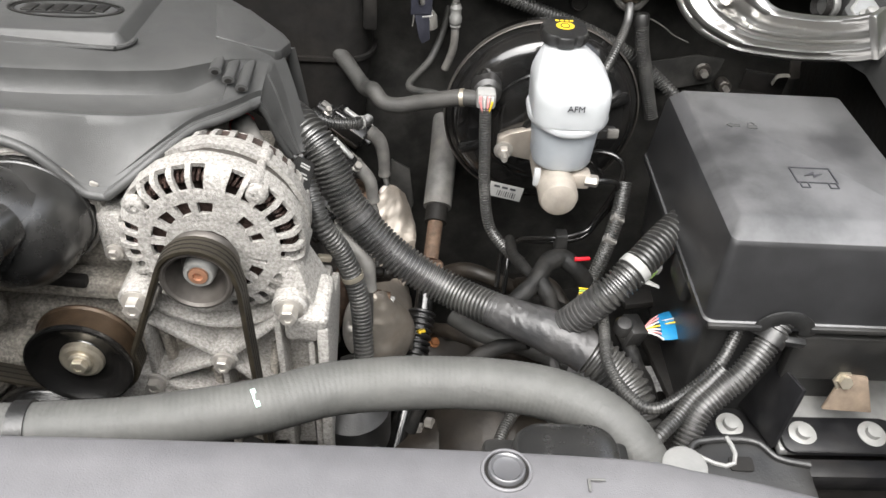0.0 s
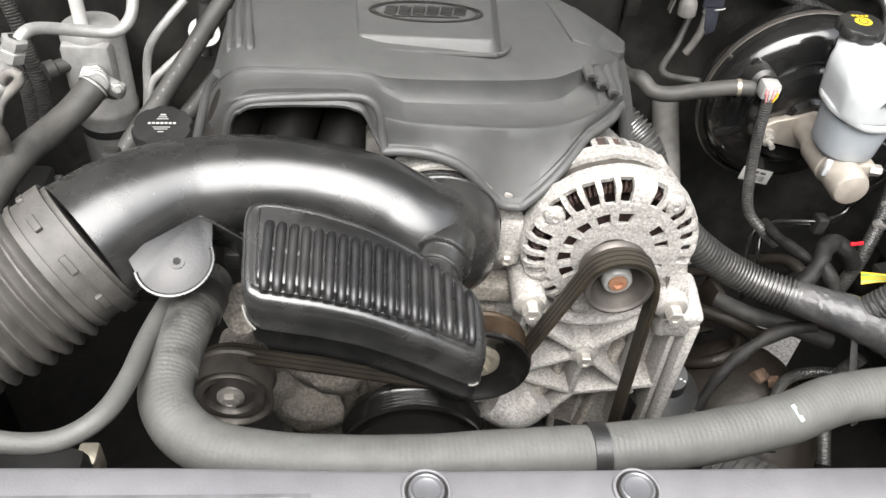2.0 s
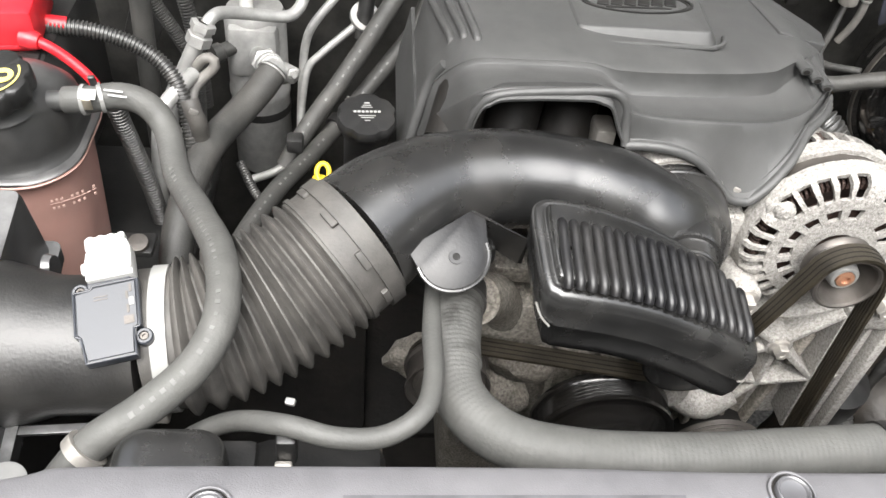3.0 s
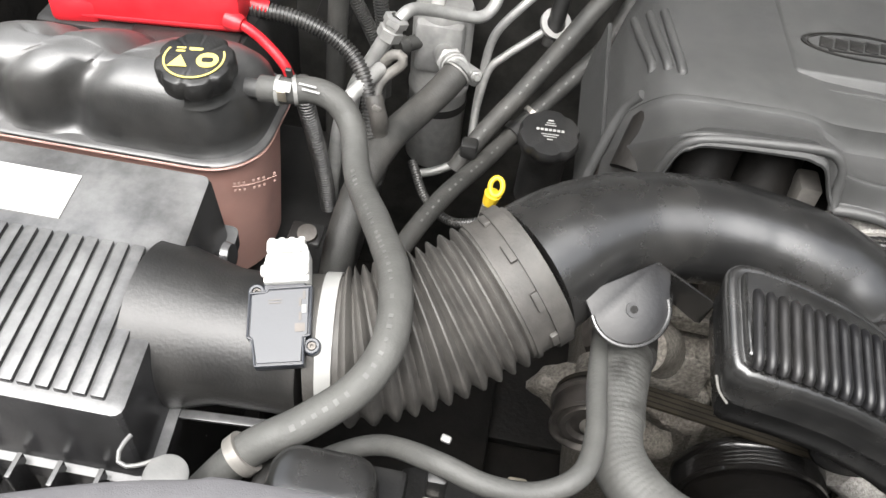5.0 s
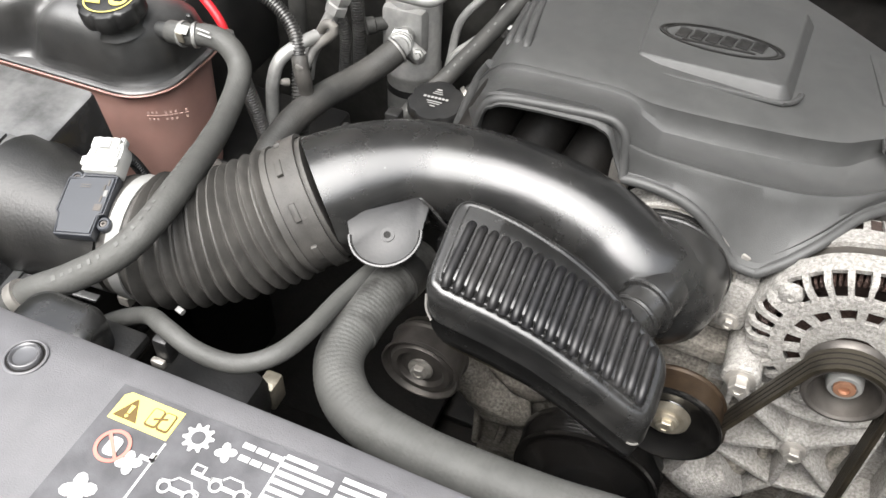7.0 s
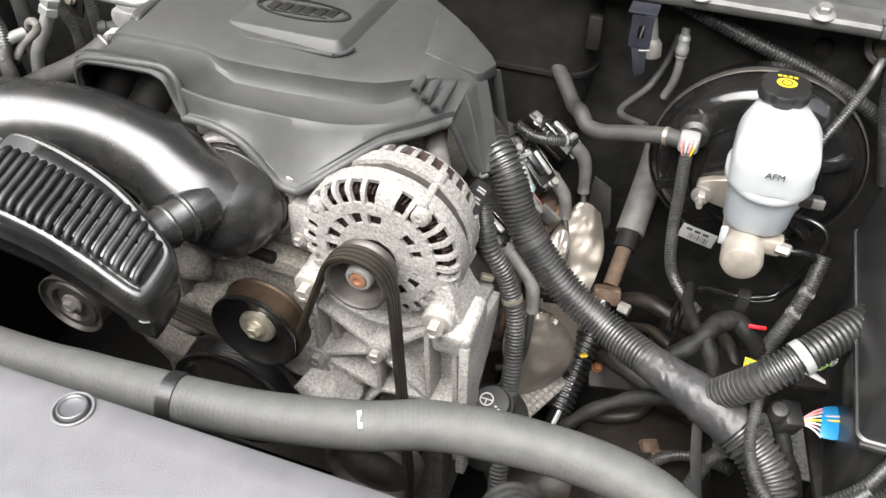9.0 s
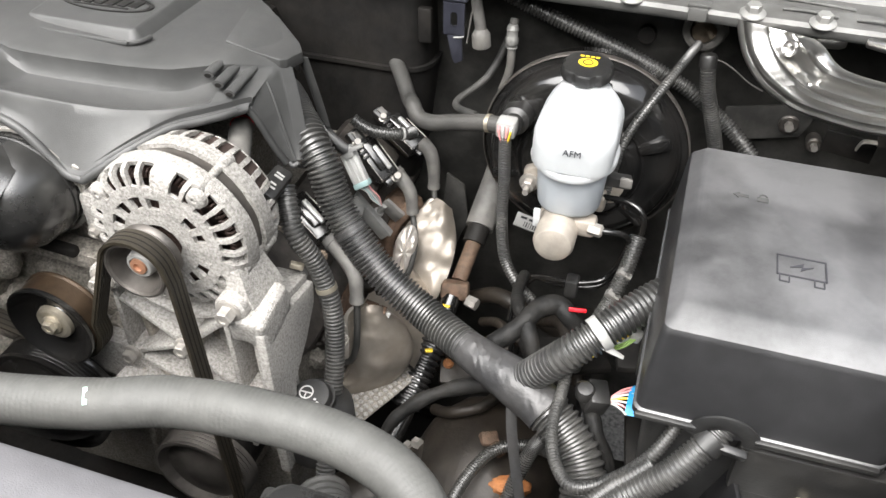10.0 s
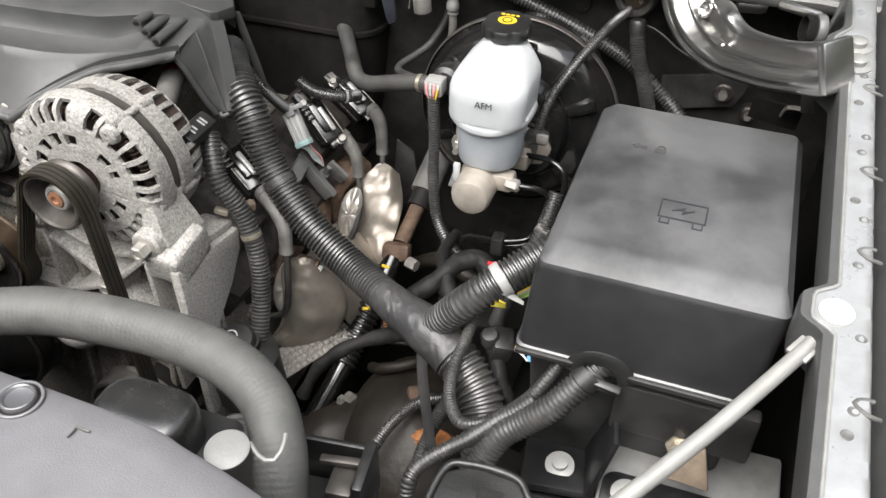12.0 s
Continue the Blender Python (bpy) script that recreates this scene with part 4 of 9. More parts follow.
# mounting tab
fr = basis((-0.579, 0.5075, 1.1320), (0.054, 0.030, 0.012), (-0.012, 0.045, 0.028)) @ Matrix.Diagonal((0.88, 0.80, 1, 1))
outl = [(-0.036, 0.030), (-0.035, 0.008)] + [(-0.002 + 0.0335 * math.cos(a), 0.001 + 0.033 * math.sin(a)) for a in np.linspace(math.pi * 1.0, math.pi * 1.97, 18)] + [(0.037, 0.006), (0.043, 0.020), (0.034, 0.034)]
bm = prism(outl, 0.004, fr, 0.0012, 2)
tab = part("mounting_tab", bm, M_TAB, duct)
part("tab_rim", hose_bm([fr @ Vector((x, y, 0.004)) for x, y in outl[1:-3]], 0.0019, 8, 0.003), M_GLOSS, tab)
part("bush", lathe([(0.0030, 0), (0.0060, 0), (0.0060, 0.0012), (0.0030, 0.0012), (0.0030, 0)], fr @ Vector((0.0, 0.0, 0.004)), fr.to_3x3() @ Vector((0, 0, 1)), 24), M_TAB, tab)
# a flat dark disc stands in for the shade inside the hole
part("hole", lathe([(0, 0), (0.0030, 0), (0.0030, 0.0004), (0, 0.0004)], fr @ Vector((0.0, 0.0, 0.0042)), fr.to_3x3() @ Vector((0, 0, 1)), 20), M_DARK, tab)
part("tab_hook", box((-0.611, 0.521, 1.132), (0.008, 0.008, 0.008), 0.002, (20, 0, 25)), M_GLOSS, tab)
UR, RM = fr @ Vector((0.034, 0.034, 0.002)), fr @ Vector((0.043, 0.020, 0.002))
part("tab_web", loft([[UR, UR + Vector((0.003, 0.001, 0)), UR + Vector((0.006, 0.020, -0.05)), UR + Vector((0.003, 0.020, -0.05))], [RM, RM + Vector((0.002, 0.002, 0)), RM + Vector((0.006, 0.022, -0.045)), RM + Vector((0.003, 0.022, -0.045))], [Vector((-0.523, 0.512, 1.150)), Vector((-0.521, 0.514, 1.148)), Vector((-0.518, 0.535, 1.10)), Vector((-0.522, 0.535, 1.10))]]), M_GLOSS, duct)

# bellows between the air box and the duct
B_PTS = [(-0.812, 0.460, 1.082), (-0.770, 0.468, 1.084), (-0.725, 0.490, 1.092), (-0.690, 0.512, 1.106), (-0.652, 0.539, 1.124)]
bel = thing("intake_bellows", (-0.73, 0.48, 1.02), "dusty black corrugated rubber intake bellows", "air hose")
path, tot = spline(B_PTS, 0.0016)
N = len(path)
rad = []
for i in range(N):
    s = i / (N - 1)
    if s < 0.13:
        r = 0.0545
    elif s > 0.80:
        r = 0.0575 if s < 0.97 else 0.056
    else:
        ph = (s - 0.13) / 0.67 * 11
        r = 0.0530 + 0.0085 * (0.5 + 0.5 * math.cos(2 * math.pi * (ph - 0.5))) ** 0.8
    rad.append(r)
bmain = part("bellows", sweep(bmesh.new(), path, rad, 40), M_BELLOWS, bel)
ring_band(B_PTS, 0.0575, 0.955, 0.012, M_BELLOWS, bel, "collar", thick=0.003)
ring_band(B_PTS, 0.0575, 0.83, 0.004, M_BELLOWS, bel, "collar_bead", thick=0.002)
ring_band(B_PTS, 0.0545, 0.092, 0.0115, M_TIE, bel, "clamp_band", "white plastic hose clamp band", 0.002)
for k, a in enumerate((0.2, 0.9, 1.6, -0.5)):
    i = int(0.90 * (N - 1))
    ax = (path[i + 2] - path[i - 2]).normalized()
    u = (Vector((0, 0, 1)) - ax * ax.z).normalized()
    w = ax.cross(u)
    p = path[i] + (u * math.cos(a) + w * math.sin(a)) * 0.0585
    fr = basis(p, ax, w)
    b2 = box((0, 0, 0), (0.006, 0.016, 0.004), 0.001)
    b2.transform(basis(p, ax, (ax.cross((p - path[i]).normalized()))))
    part("collar_lug", b2, M_BELLOWS, bmain)
part("clamp_screw", box((-0.800, 0.425, 1.040), (0.012, 0.016, 0.012), 0.002), M_STEEL, bel, "steel clamp screw")

# resonator box with a ribbed lid
res = thing("intake_resonator", (-0.43, 0.48, 1.05), "black plastic intake resonator box with a ribbed lid", "resonator")
RES_OUT = [(-0.521, 0.452), (-0.512, 0.443), (-0.497, 0.4405), (-0.434, 0.4405), (-0.370, 0.436), (-0.347, 0.4365), (-0.338, 0.445), (-0.336, 0.470), (-0.338, 0.489), (-0.348, 0.499), (-0.372, 0.508), (-0.410, 0.520), (-0.460, 0.526), (-0.505, 0.527), (-0.520, 0.523), (-0.525, 0.512), (-0.524, 0.485)]


def res_z(x, y):
    """The lid's sweep: it falls ever faster towards the alternator and rises to the rear."""
    return float(np.interp(x, [-0.53, -0.50, -0.47, -0.434, -0.39, -0.346, -0.335], [1.1765, 1.1735, 1.1675, 1.1570, 1.1400, 1.1165, 1.1095])) + 0.26 * (y - 0.447)


out = []
n = len(RES_OUT)
closed = [Vector((x, y, 0)) for x, y in RES_OUT]
for i in range(n):
    a, b, c, d = closed[(i - 1) % n], closed[i], closed[(i + 1) % n], closed[(i + 2) % n]
    for k in range(6):
        t = k / 6
        out.append(0.5 * ((2 * b) + (c - a) * t + (2 * a - 5 * b + 4 * c - d) * t * t + (3 * b - a - 3 * c + d) * t ** 3))


def res_ring(inset, drop, dy=0.0):
    ring, m = [], len(out)
    for i in range(m):
        t = (out[(i + 1) % m] - out[i - 1]).normalized()
        p = out[i] + Vector((-t.y, t.x, 0)) * inset
        ring.append(Vector((p.x, p.y + dy * (0.53 - p.y) / 0.09, res_z(p.x, p.y) - drop)))
    return ring


rings = [res_ring(0.030, 0.090), res_ring(0.019, 0.087), res_ring(0.010, 0.079), res_ring(0.0046, 0.064), res_ring(0.0022, 0.0455), res_ring(0.0010, 0.0440), res_ring(0.0010, 0.0425), res_ring(0.0016, 0.0410), res_ring(0.0008, 0.030), res_ring(0.0, 0.019), res_ring(0.0012, 0.0145), res_ring(0.0038, 0.0115), res_ring(0.0068, 0.0110), res_ring(0.0090, 0.0122), res_ring(0.0104, 0.0118), res_ring(0.0116, 0.0070), res_ring(0.0130, 0.0056)]
inner = rings[-1]
for f in (0.35, 0.7, 0.93):
    rings.append([Vector((p.x, p.y + (0.478 - p.y) * f, res_z(p.x, p.y + (0.478 - p.y) * f) - 0.0056)) for p in inner])
part("shell", loft(rings), M_GLOSS, res, sharp=50)
for k in range(18):
    u = -0.5045 + 0.00905 * k
    y1 = 0.5000 - 0.012 * max(0, k - 14) / 3
    b2 = hose_bm([(u, y, res_z(u, y) - dz) for y, dz in ((0.4475, 0.0080), (0.4495, 0.0048), (0.455, 0.0036), (0.475, 0.0040), (y1 - 0.004, 0.0042), (y1, 0.0070))], 0.0037, 12, 0.004)
    part("lid_rib", b2, M_TAB, res)
# scuffs on the moulding seam
for pts in ([(-0.5225, 0.456, 1.140), (-0.519, 0.4475, 1.134), (-0.5125, 0.4420, 1.129)], [(-0.350, 0.4362, 1.0730), (-0.346, 0.4368, 1.0715), (-0.342, 0.440, 1.0705)]):
    part("scuff", hose_bm(pts, 0.0012, 8, 0.002, 0.4), M_GREYBOOT, res, "pale scuffed edge")

# air filter box
ab = thing("air_box", (-1.08, 0.46, 0.85), "black plastic air filter box with a ribbed lid and white label", "air box")
def tilt_lid(b):
    for v in b.verts:
        if v.co.z > 1.0:
            v.co.z += 0.085 * (v.co.y - 0.47)
            v.co.x -= 0.075 * (v.co.y - 0.357) * min(1.0, max(0.0, (v.co.x + 1.10) / 0.15))
    return b


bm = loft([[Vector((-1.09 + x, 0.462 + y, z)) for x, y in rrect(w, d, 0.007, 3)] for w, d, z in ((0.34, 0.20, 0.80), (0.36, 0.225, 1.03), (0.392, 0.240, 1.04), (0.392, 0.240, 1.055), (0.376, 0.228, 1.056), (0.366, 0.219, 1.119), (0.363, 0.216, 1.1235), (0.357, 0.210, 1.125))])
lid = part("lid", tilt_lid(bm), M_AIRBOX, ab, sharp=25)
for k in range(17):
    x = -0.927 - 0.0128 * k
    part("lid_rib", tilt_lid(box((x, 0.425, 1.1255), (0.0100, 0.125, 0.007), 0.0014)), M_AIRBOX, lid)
part("label", tilt_lid(box((-1.074, 0.523, 1.1258), (0.120, 0.045, 0.001), 0.0)), M_WHITE, lid, "blank white sticker")
part("side_peg", lathe([(0, 0), (0.012, 0), (0.010, 0.006), (0, 0.006)], (-0.903, 0.53, 1.085), (1, 0, 0.2), 20), M_AIRBOX, ab)
for k in range(5):
    part("gusset", box((-0.93 - 0.03 * k, 0.335, 1.03), (0.004, 0.02, 0.05), 0.001), M_AIRBOX, ab)
# outlet with the flow sensor
bm = lathe([(0.066, 0), (0.064, 0.02), (0.053, 0.06), (0.052, 0.125), (0.0, 0.125)], (-0.935, 0.458, 1.075), (1, 0.01, 0.03), 40)
part("outlet", bm, M_BLACK, ab)
part("outlet_seam", box((-0.868, 0.405, 1.045), (0.10, 0.008, 0.003), 0.001, (0, 0, 4)), M_AIRBOX, ab)
sf = basis((-0.8236, 0.4340, 1.1325), (0.971, 0.217, 0.099), (-0.237, 0.914, 0.329))
sensor = thing("flow_sensor", (-0.842, 0.448, 1.12), "blue-black plastic air flow sensor with white connector on the intake tube", "sensor")
edge = [(-0.0173, -0.0277), (0.0159, -0.0277), (0.0159, -0.0080), (0.0205, -0.0070), (0.0216, 0.0295), (-0.0090, 0.0290), (-0.0110, 0.0262), (-0.0225, 0.0262), (-0.0232, -0.0065), (-0.0195, -0.0085)]
body = part("body", prism([(x * 1.02, y * 1.02) for x, y in edge], 0.009, sf @ pose(0, 0, -0.006), 0.001, 2), M_SENSOR, sensor)
part("lid", prism([(x * 0.92, y * 0.935) for x, y in edge], 0.0012, sf @ pose(0, 0, 0.003), 0.0005, 1), M_SENSOR, body)
rim = [sf @ Vector((x * 0.985, y * 0.985, 0.0032)) for x, y in edge]
for a, b in zip(rim, rim[1:] + rim[:1]):
    part("rim_bead", hose_bm([a, a.lerp(b, 0.5), b], 0.0009, 8, 0.004), M_SENSOR, body)
for u, v in ((0.0212, -0.0142), (-0.0180, 0.0278)):
    part("screw_lug", lathe([(0.0030, 0), (0.0062, 0), (0.0062, 0.005), (0.0052, 0.006), (0.0036, 0.006), (0.0036, 0.002), (0, 0.002)], sf @ Vector((u, v, -0.005)), sf.to_3x3() @ Vector((0, 0, 1)), 24), M_SENSOR, body)
    part("screw", lathe([(0, 0), (0.0028, 0), (0.0028, 0.0035), (0.0014, 0.0035), (0.0012, 0.0022), (0, 0.0022)], sf @ Vector((u, v, -0.003)), sf.to_3x3() @ Vector((0, 0, 1)), 16), M_RIM, body)
part("print_square", prism(rrect(0.0070, 0.0062, 0.0004, 1), 0.0003, sf @ pose(0.0135, -0.0015, 0.0043)), M_RIM, sensor)
for k in range(4):
    part("print_bar", prism(rrect(0.0034 if k == 1 else 0.0018, 0.0062, 0.0003, 1), 0.0003, sf @ pose(0.0128 + (0.0035 if k % 2 else 0.0008), 0.0068 + 0.0052 * k, 0.0043)), M_GREY if k == 1 else M_RIM, sensor)
for k in range(2):
    part("print_arrow", prism(rrect(0.0095, 0.0007, 0.0002, 1), 0.0003, sf @ pose(-0.004, 0.0195 - 0.0022 * k, 0.0043)), M_RIM, sensor)
conn = part("connector", prism([(-0.0158, -0.016), (0.0165, -0.016), (0.0165, 0.006), (0.0145, 0.0125), (-0.0115, 0.0125), (-0.0130, 0.004), (-0.0158, 0.000)], 0.017, sf @ pose(0.0035, 0.0480, -0.010), 0.0012, 2), M_WHITE, sensor, "white plastic plug")
part("neck", prism(rrect(0.030, 0.008, 0.002, 2), 0.012, sf @ pose(0.002, 0.0310, -0.010), 0.001, 1), M_SENSOR, conn)
part("latch", prism(rrect(0.0255, 0.011, 0.0015, 2), 0.005, sf @ pose(0.0025, 0.0590, 0.004), 0.0008, 1), M_WHITE, conn)
part("latch_window", prism(rrect(0.0105, 0.008, 0.001, 2), 0.0014, sf @ pose(0.0035, 0.0575, 0.0088), 0.0004, 1), M_TIE, conn)
for u in (-0.0085, 0.0130):
    part("side_rib", prism(rrect(0.0022, 0.024, 0.0008, 1), 0.0015, sf @ pose(0.0035 + u, 0.0455, 0.0068), 0.0003, 1), M_WHITE, conn)
for k in range(4):
    part("tooth", prism(rrect(0.0048, 0.0075, 0.0008, 1), 0.0085, sf @ pose(-0.0075 + 0.0072 * k, 0.0640, -0.004), 0.0006, 1), M_WHITE, conn)
part("grip_step", prism(rrect(0.034, 0.009, 0.0015, 2), 0.004, sf @ pose(0.0030, 0.0405, 0.0055), 0.0008, 1), M_WHITE, conn)
part("mount_foot", prism(rrect(0.030, 0.046, 0.004, 3), 0.016, sf @ pose(-0.001, 0.0, -0.020), 0.001, 1), M_SENSOR, body)
part("cable", loom_bm([sf @ Vector((0.003, 0.056, -0.006)), sf @ Vector((0.004, 0.064, -0.016)), sf @ Vector((0.006, 0.066, -0.035)), sf @ Vector((0.008, 0.064, -0.060))], 0.005, 0.003, 0.1, 12), M_TAB, conn)

# ---- coolant tank ----
tank = thing("coolant_tank", (-1.05, 0.71, 0.90), "coolant surge tank with black top and coolant-tinted lower half", "tank")
TX, TY, TW, TD = -1.062, 0.712, 0.285, 0.150


def tank_ring(dw, dd, z, lobes=0.0, shift=0.0):
    """A rounded outline; lobes pinches it in at two waists."""
    out = []
    base = rrect(TW + dw, TD + dd, min(0.055, (TD + dd) * 0.46), 8)
    n = 120
    acc = [0.0]
    for k in range(len(base)):
        p, q = base[k], base[(k + 1) % len(base)]
        acc.append(acc[-1] + math.hypot(q[0] - p[0], q[1] - p[1]))
    for i in range(n):
        s = acc[-1] * i / n
        k = max(j for j in range(len(base)) if acc[j] <= s + 1e-9)
        p, q = base[k], base[(k + 1) % len(base)]
        u = (s - acc[k]) / max(1e-9, acc[k + 1] - acc[k])
        x, y = p[0] + (q[0] - p[0]) * u, p[1] + (q[1] - p[1]) * u
        w = sum(math.exp(-((TX + x - 0.35 * (y + 0.07) - vx) / 0.016) ** 2) for vx in (-1.160, -1.085))
        if y > 0 and z > 1.09:
            y *= 1 - 0.45 * min(1.0, (z - 1.09) / 0.05) * min(1.0, max(0.0, (0.10 - x) / 0.24))
        out.append(Vector((TX + x, TY + shift + y * (1 - 1.35 * lobes * w), z - 0.055 * lobes * w)))
    return out


bm = loft([tank_ring(-0.05, -0.04, 0.90), tank_ring(-0.02, -0.012, 0.915), tank_ring(-0.012, -0.006, 1.0), tank_ring(-0.006, -0.004, 1.072), tank_ring(0.003, 0.003, 1.0745), tank_ring(0.003, 0.003, 1.0795)])
part("lower_half", bm, M_PINK, tank, "translucent pinkish brown lower half with coolant")
for k in range(9):
    x, y, a = -0.940 + 0.0038 * k, 0.6473 + 0.0019 * k + 0.00018 * k * k, 30 + 2.5 * k
    part("level_print", box((x, y, 1.0485 - 0.0004 * k), (0.0042, 0.0007, 0.0009), 0.0, (0, 0, a)), M_LEVEL, tank)
    if k % 4 != 3:
        for dz in (0.0035, -0.0055):
            part("level_print", box((x, y, 1.0485 + dz - 0.0004 * k), (0.0022, 0.0007, 0.0028), 0.0, (0, 0, a)), M_LEVEL, tank)
# welded flange between the halves: a dark lip over a paler one
part("seam_flange", loft([tank_ring(0.003, 0.003, 1.0768), tank_ring(0.013, 0.013, 1.0772), tank_ring(0.0145, 0.0145, 1.0790), tank_ring(0.013, 0.013, 1.0802), tank_ring(0.003, 0.003, 1.0804)]), M_PINK, tank, sharp=60)
part("seam_flange", loft([tank_ring(0.003, 0.003, 1.0806), tank_ring(0.0125, 0.0125, 1.0808), tank_ring(0.0140, 0.0140, 1.0824), tank_ring(0.0120, 0.0120, 1.0842), tank_ring(0.003, 0.003, 1.0845)]), M_TANK, tank, "black welded lip", sharp=60)
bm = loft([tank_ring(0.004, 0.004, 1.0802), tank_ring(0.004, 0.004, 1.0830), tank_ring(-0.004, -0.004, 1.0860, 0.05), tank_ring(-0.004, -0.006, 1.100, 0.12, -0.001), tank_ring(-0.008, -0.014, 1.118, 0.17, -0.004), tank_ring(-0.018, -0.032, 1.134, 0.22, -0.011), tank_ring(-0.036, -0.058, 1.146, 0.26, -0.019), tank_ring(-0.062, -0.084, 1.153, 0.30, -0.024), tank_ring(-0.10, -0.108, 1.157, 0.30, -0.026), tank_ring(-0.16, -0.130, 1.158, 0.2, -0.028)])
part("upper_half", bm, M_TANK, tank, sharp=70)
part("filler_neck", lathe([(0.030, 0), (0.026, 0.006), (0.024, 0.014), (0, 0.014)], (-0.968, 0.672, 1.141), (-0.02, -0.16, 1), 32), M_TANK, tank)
CA = Vector((-0.02, -0.16, 1)).normalized()
cap = lathe([(0, 0.005), (0.0335, 0.005), (0.0345, 0.008), (0.0345, 0.021), (0.033, 0.0235), (0.030, 0.0245), (0.0, 0.0245)], (-0.968, 0.669, 1.152), CA, 64)
for v in cap.verts:
    d = v.co - Vector((-0.968, 0.669, 1.152))
    h = d.dot(CA)
    rvec = d - CA * h
    if rvec.length > 0.0315:
        a = math.atan2(rvec.y, rvec.x)
        v.co -= rvec.normalized() * 0.0030 * max(0.0, math.cos(a * 8)) ** 2
capo = part("cap", cap, M_BLACK, tank, "black fluted pressure cap with yellow warning print")
CAPF = basis(Vector((-0.968, 0.669, 1.152)) + CA * 0.0246, (1, 0.15, 0.04), (-0.15, 1, 0.1))
b2 = lathe([(0.0265, 0), (0.0265, 0.0005), (0.0248, 0.0005), (0.0248, 0), (0.0265, 0)], (0, 0, 0), (0, 0, 1), 44)
b2.transform(CAPF)
part("yellow_ring", b2, M_AMBER, capo)
part("warning_triangle", prism([(-0.009, -0.008), (0.008, -0.008), (0, 0.007)], 0.0006, CAPF @ pose(-0.012, -0.004, 0)), M_AMBER, capo)
part("book_sign", prism(rrect(0.012, 0.010, 0.002, 2), 0.0006, CAPF @ pose(0.0, 0.014, 0)), M_AMBER, capo)
part("ring_sign", prism(rrect(0.019, 0.019, 0.0094, 6), 0.0006, CAPF @ pose(0.012, -0.003, 0)), M_AMBER, capo)
part("sign_figure", prism(rrect(0.010, 0.006, 0.002, 2), 0.0004, CAPF @ pose(0.012, -0.003, 0.0006)), M_BLACK, capo)
for k in range(3):
    part("print_bar", prism(rrect(0.008, 0.002, 0.0005, 1), 0.0006, CAPF @ pose(-0.013, 0.016 - 0.004 * k, 0)), M_AMBER, capo)
part("outlet_nipple", lathe([(0.009, -0.02), (0.009, 0.02), (0, 0.02)], (-0.915, 0.690, 1.136), (1, 0.1, 0), 20), M_COVER, tank)
part("foot_bolt", lathe([(0, 0), (0.010, 0), (0.010, 0.006), (0, 0.007)], (-0.875, 0.66, 0.985), (0, -0.3, 1), 20), M_RIM, tank)
part("foot", box((-0.878, 0.665, 0.980), (0.035, 0.03, 0.008), 0.003), M_BLACK, tank)
part("side_bolt", lathe([(0, 0), (0.010, 0), (0.010, 0.008), (0, 0.008)], (-1.168, 0.632, 1.06), (0, -1, 0.2), 20), M_STEEL, tank)

# ---- charging and belt drive ----
AX, AZ = -0.1935, 1.0555
alt = thing("alternator", (AX, 0.66, 0.97), "corroded bare aluminium alternator with slotted end frames", "alternator")


def slotted(yf, r_bands, slots, at, deep, seg, ends=None):
    """A front frame: polar sheet y = yf(r), with slots left open, thickened."""
    bm = bmesh.new()
    ring = []
    for r in r_bands:
        row = []
        for k in range(seg):
            q = r + (ends(r, k) if ends else 0.0)
            row.append(bm.verts.new((at[0] + q * math.cos(2 * math.pi * k / seg), yf(r), at[1] + q * math.sin(2 * math.pi * k / seg))))
        ring.append(row)
    for b in range(len(r_bands) - 1):
        for k in range(seg):
            if slots(b, k):
                continue
            bm.faces.new((ring[b][k], ring[b][(k + 1) % seg], ring[b + 1][(k + 1) % seg], ring[b + 1][k]))
    bmesh.ops.recalc_face_normals(bm, faces=bm.faces)
    bmesh.ops.solidify(bm, geom=bm.faces[:], thickness=deep)
    return bm


def alt_front(r):
    return float(np.interp(r, [0.02, 0.062, 0.078, 0.083, 0.0865, 0.0885, 0.0893], [0.607, 0.607, 0.6095, 0.613, 0.619, 0.627, 0.640]))


def sloped(b):
    for v in b.verts:
        v.co.z -= 0.07 * (v.co.y - 0.62)
    return b


SEG = 300
BLANK = (6, 12, 21, 22, 28)


def wavy(bm, amp=0.0009):
    """Rough sand casting."""
    for v in bm.verts:
        v.co += Vector((noise.noise(v.co * 90), noise.noise(v.co * 90 + Vector((9, 0, 0))), noise.noise(v.co * 90 + Vector((0, 9, 0))))) * amp
    return bm


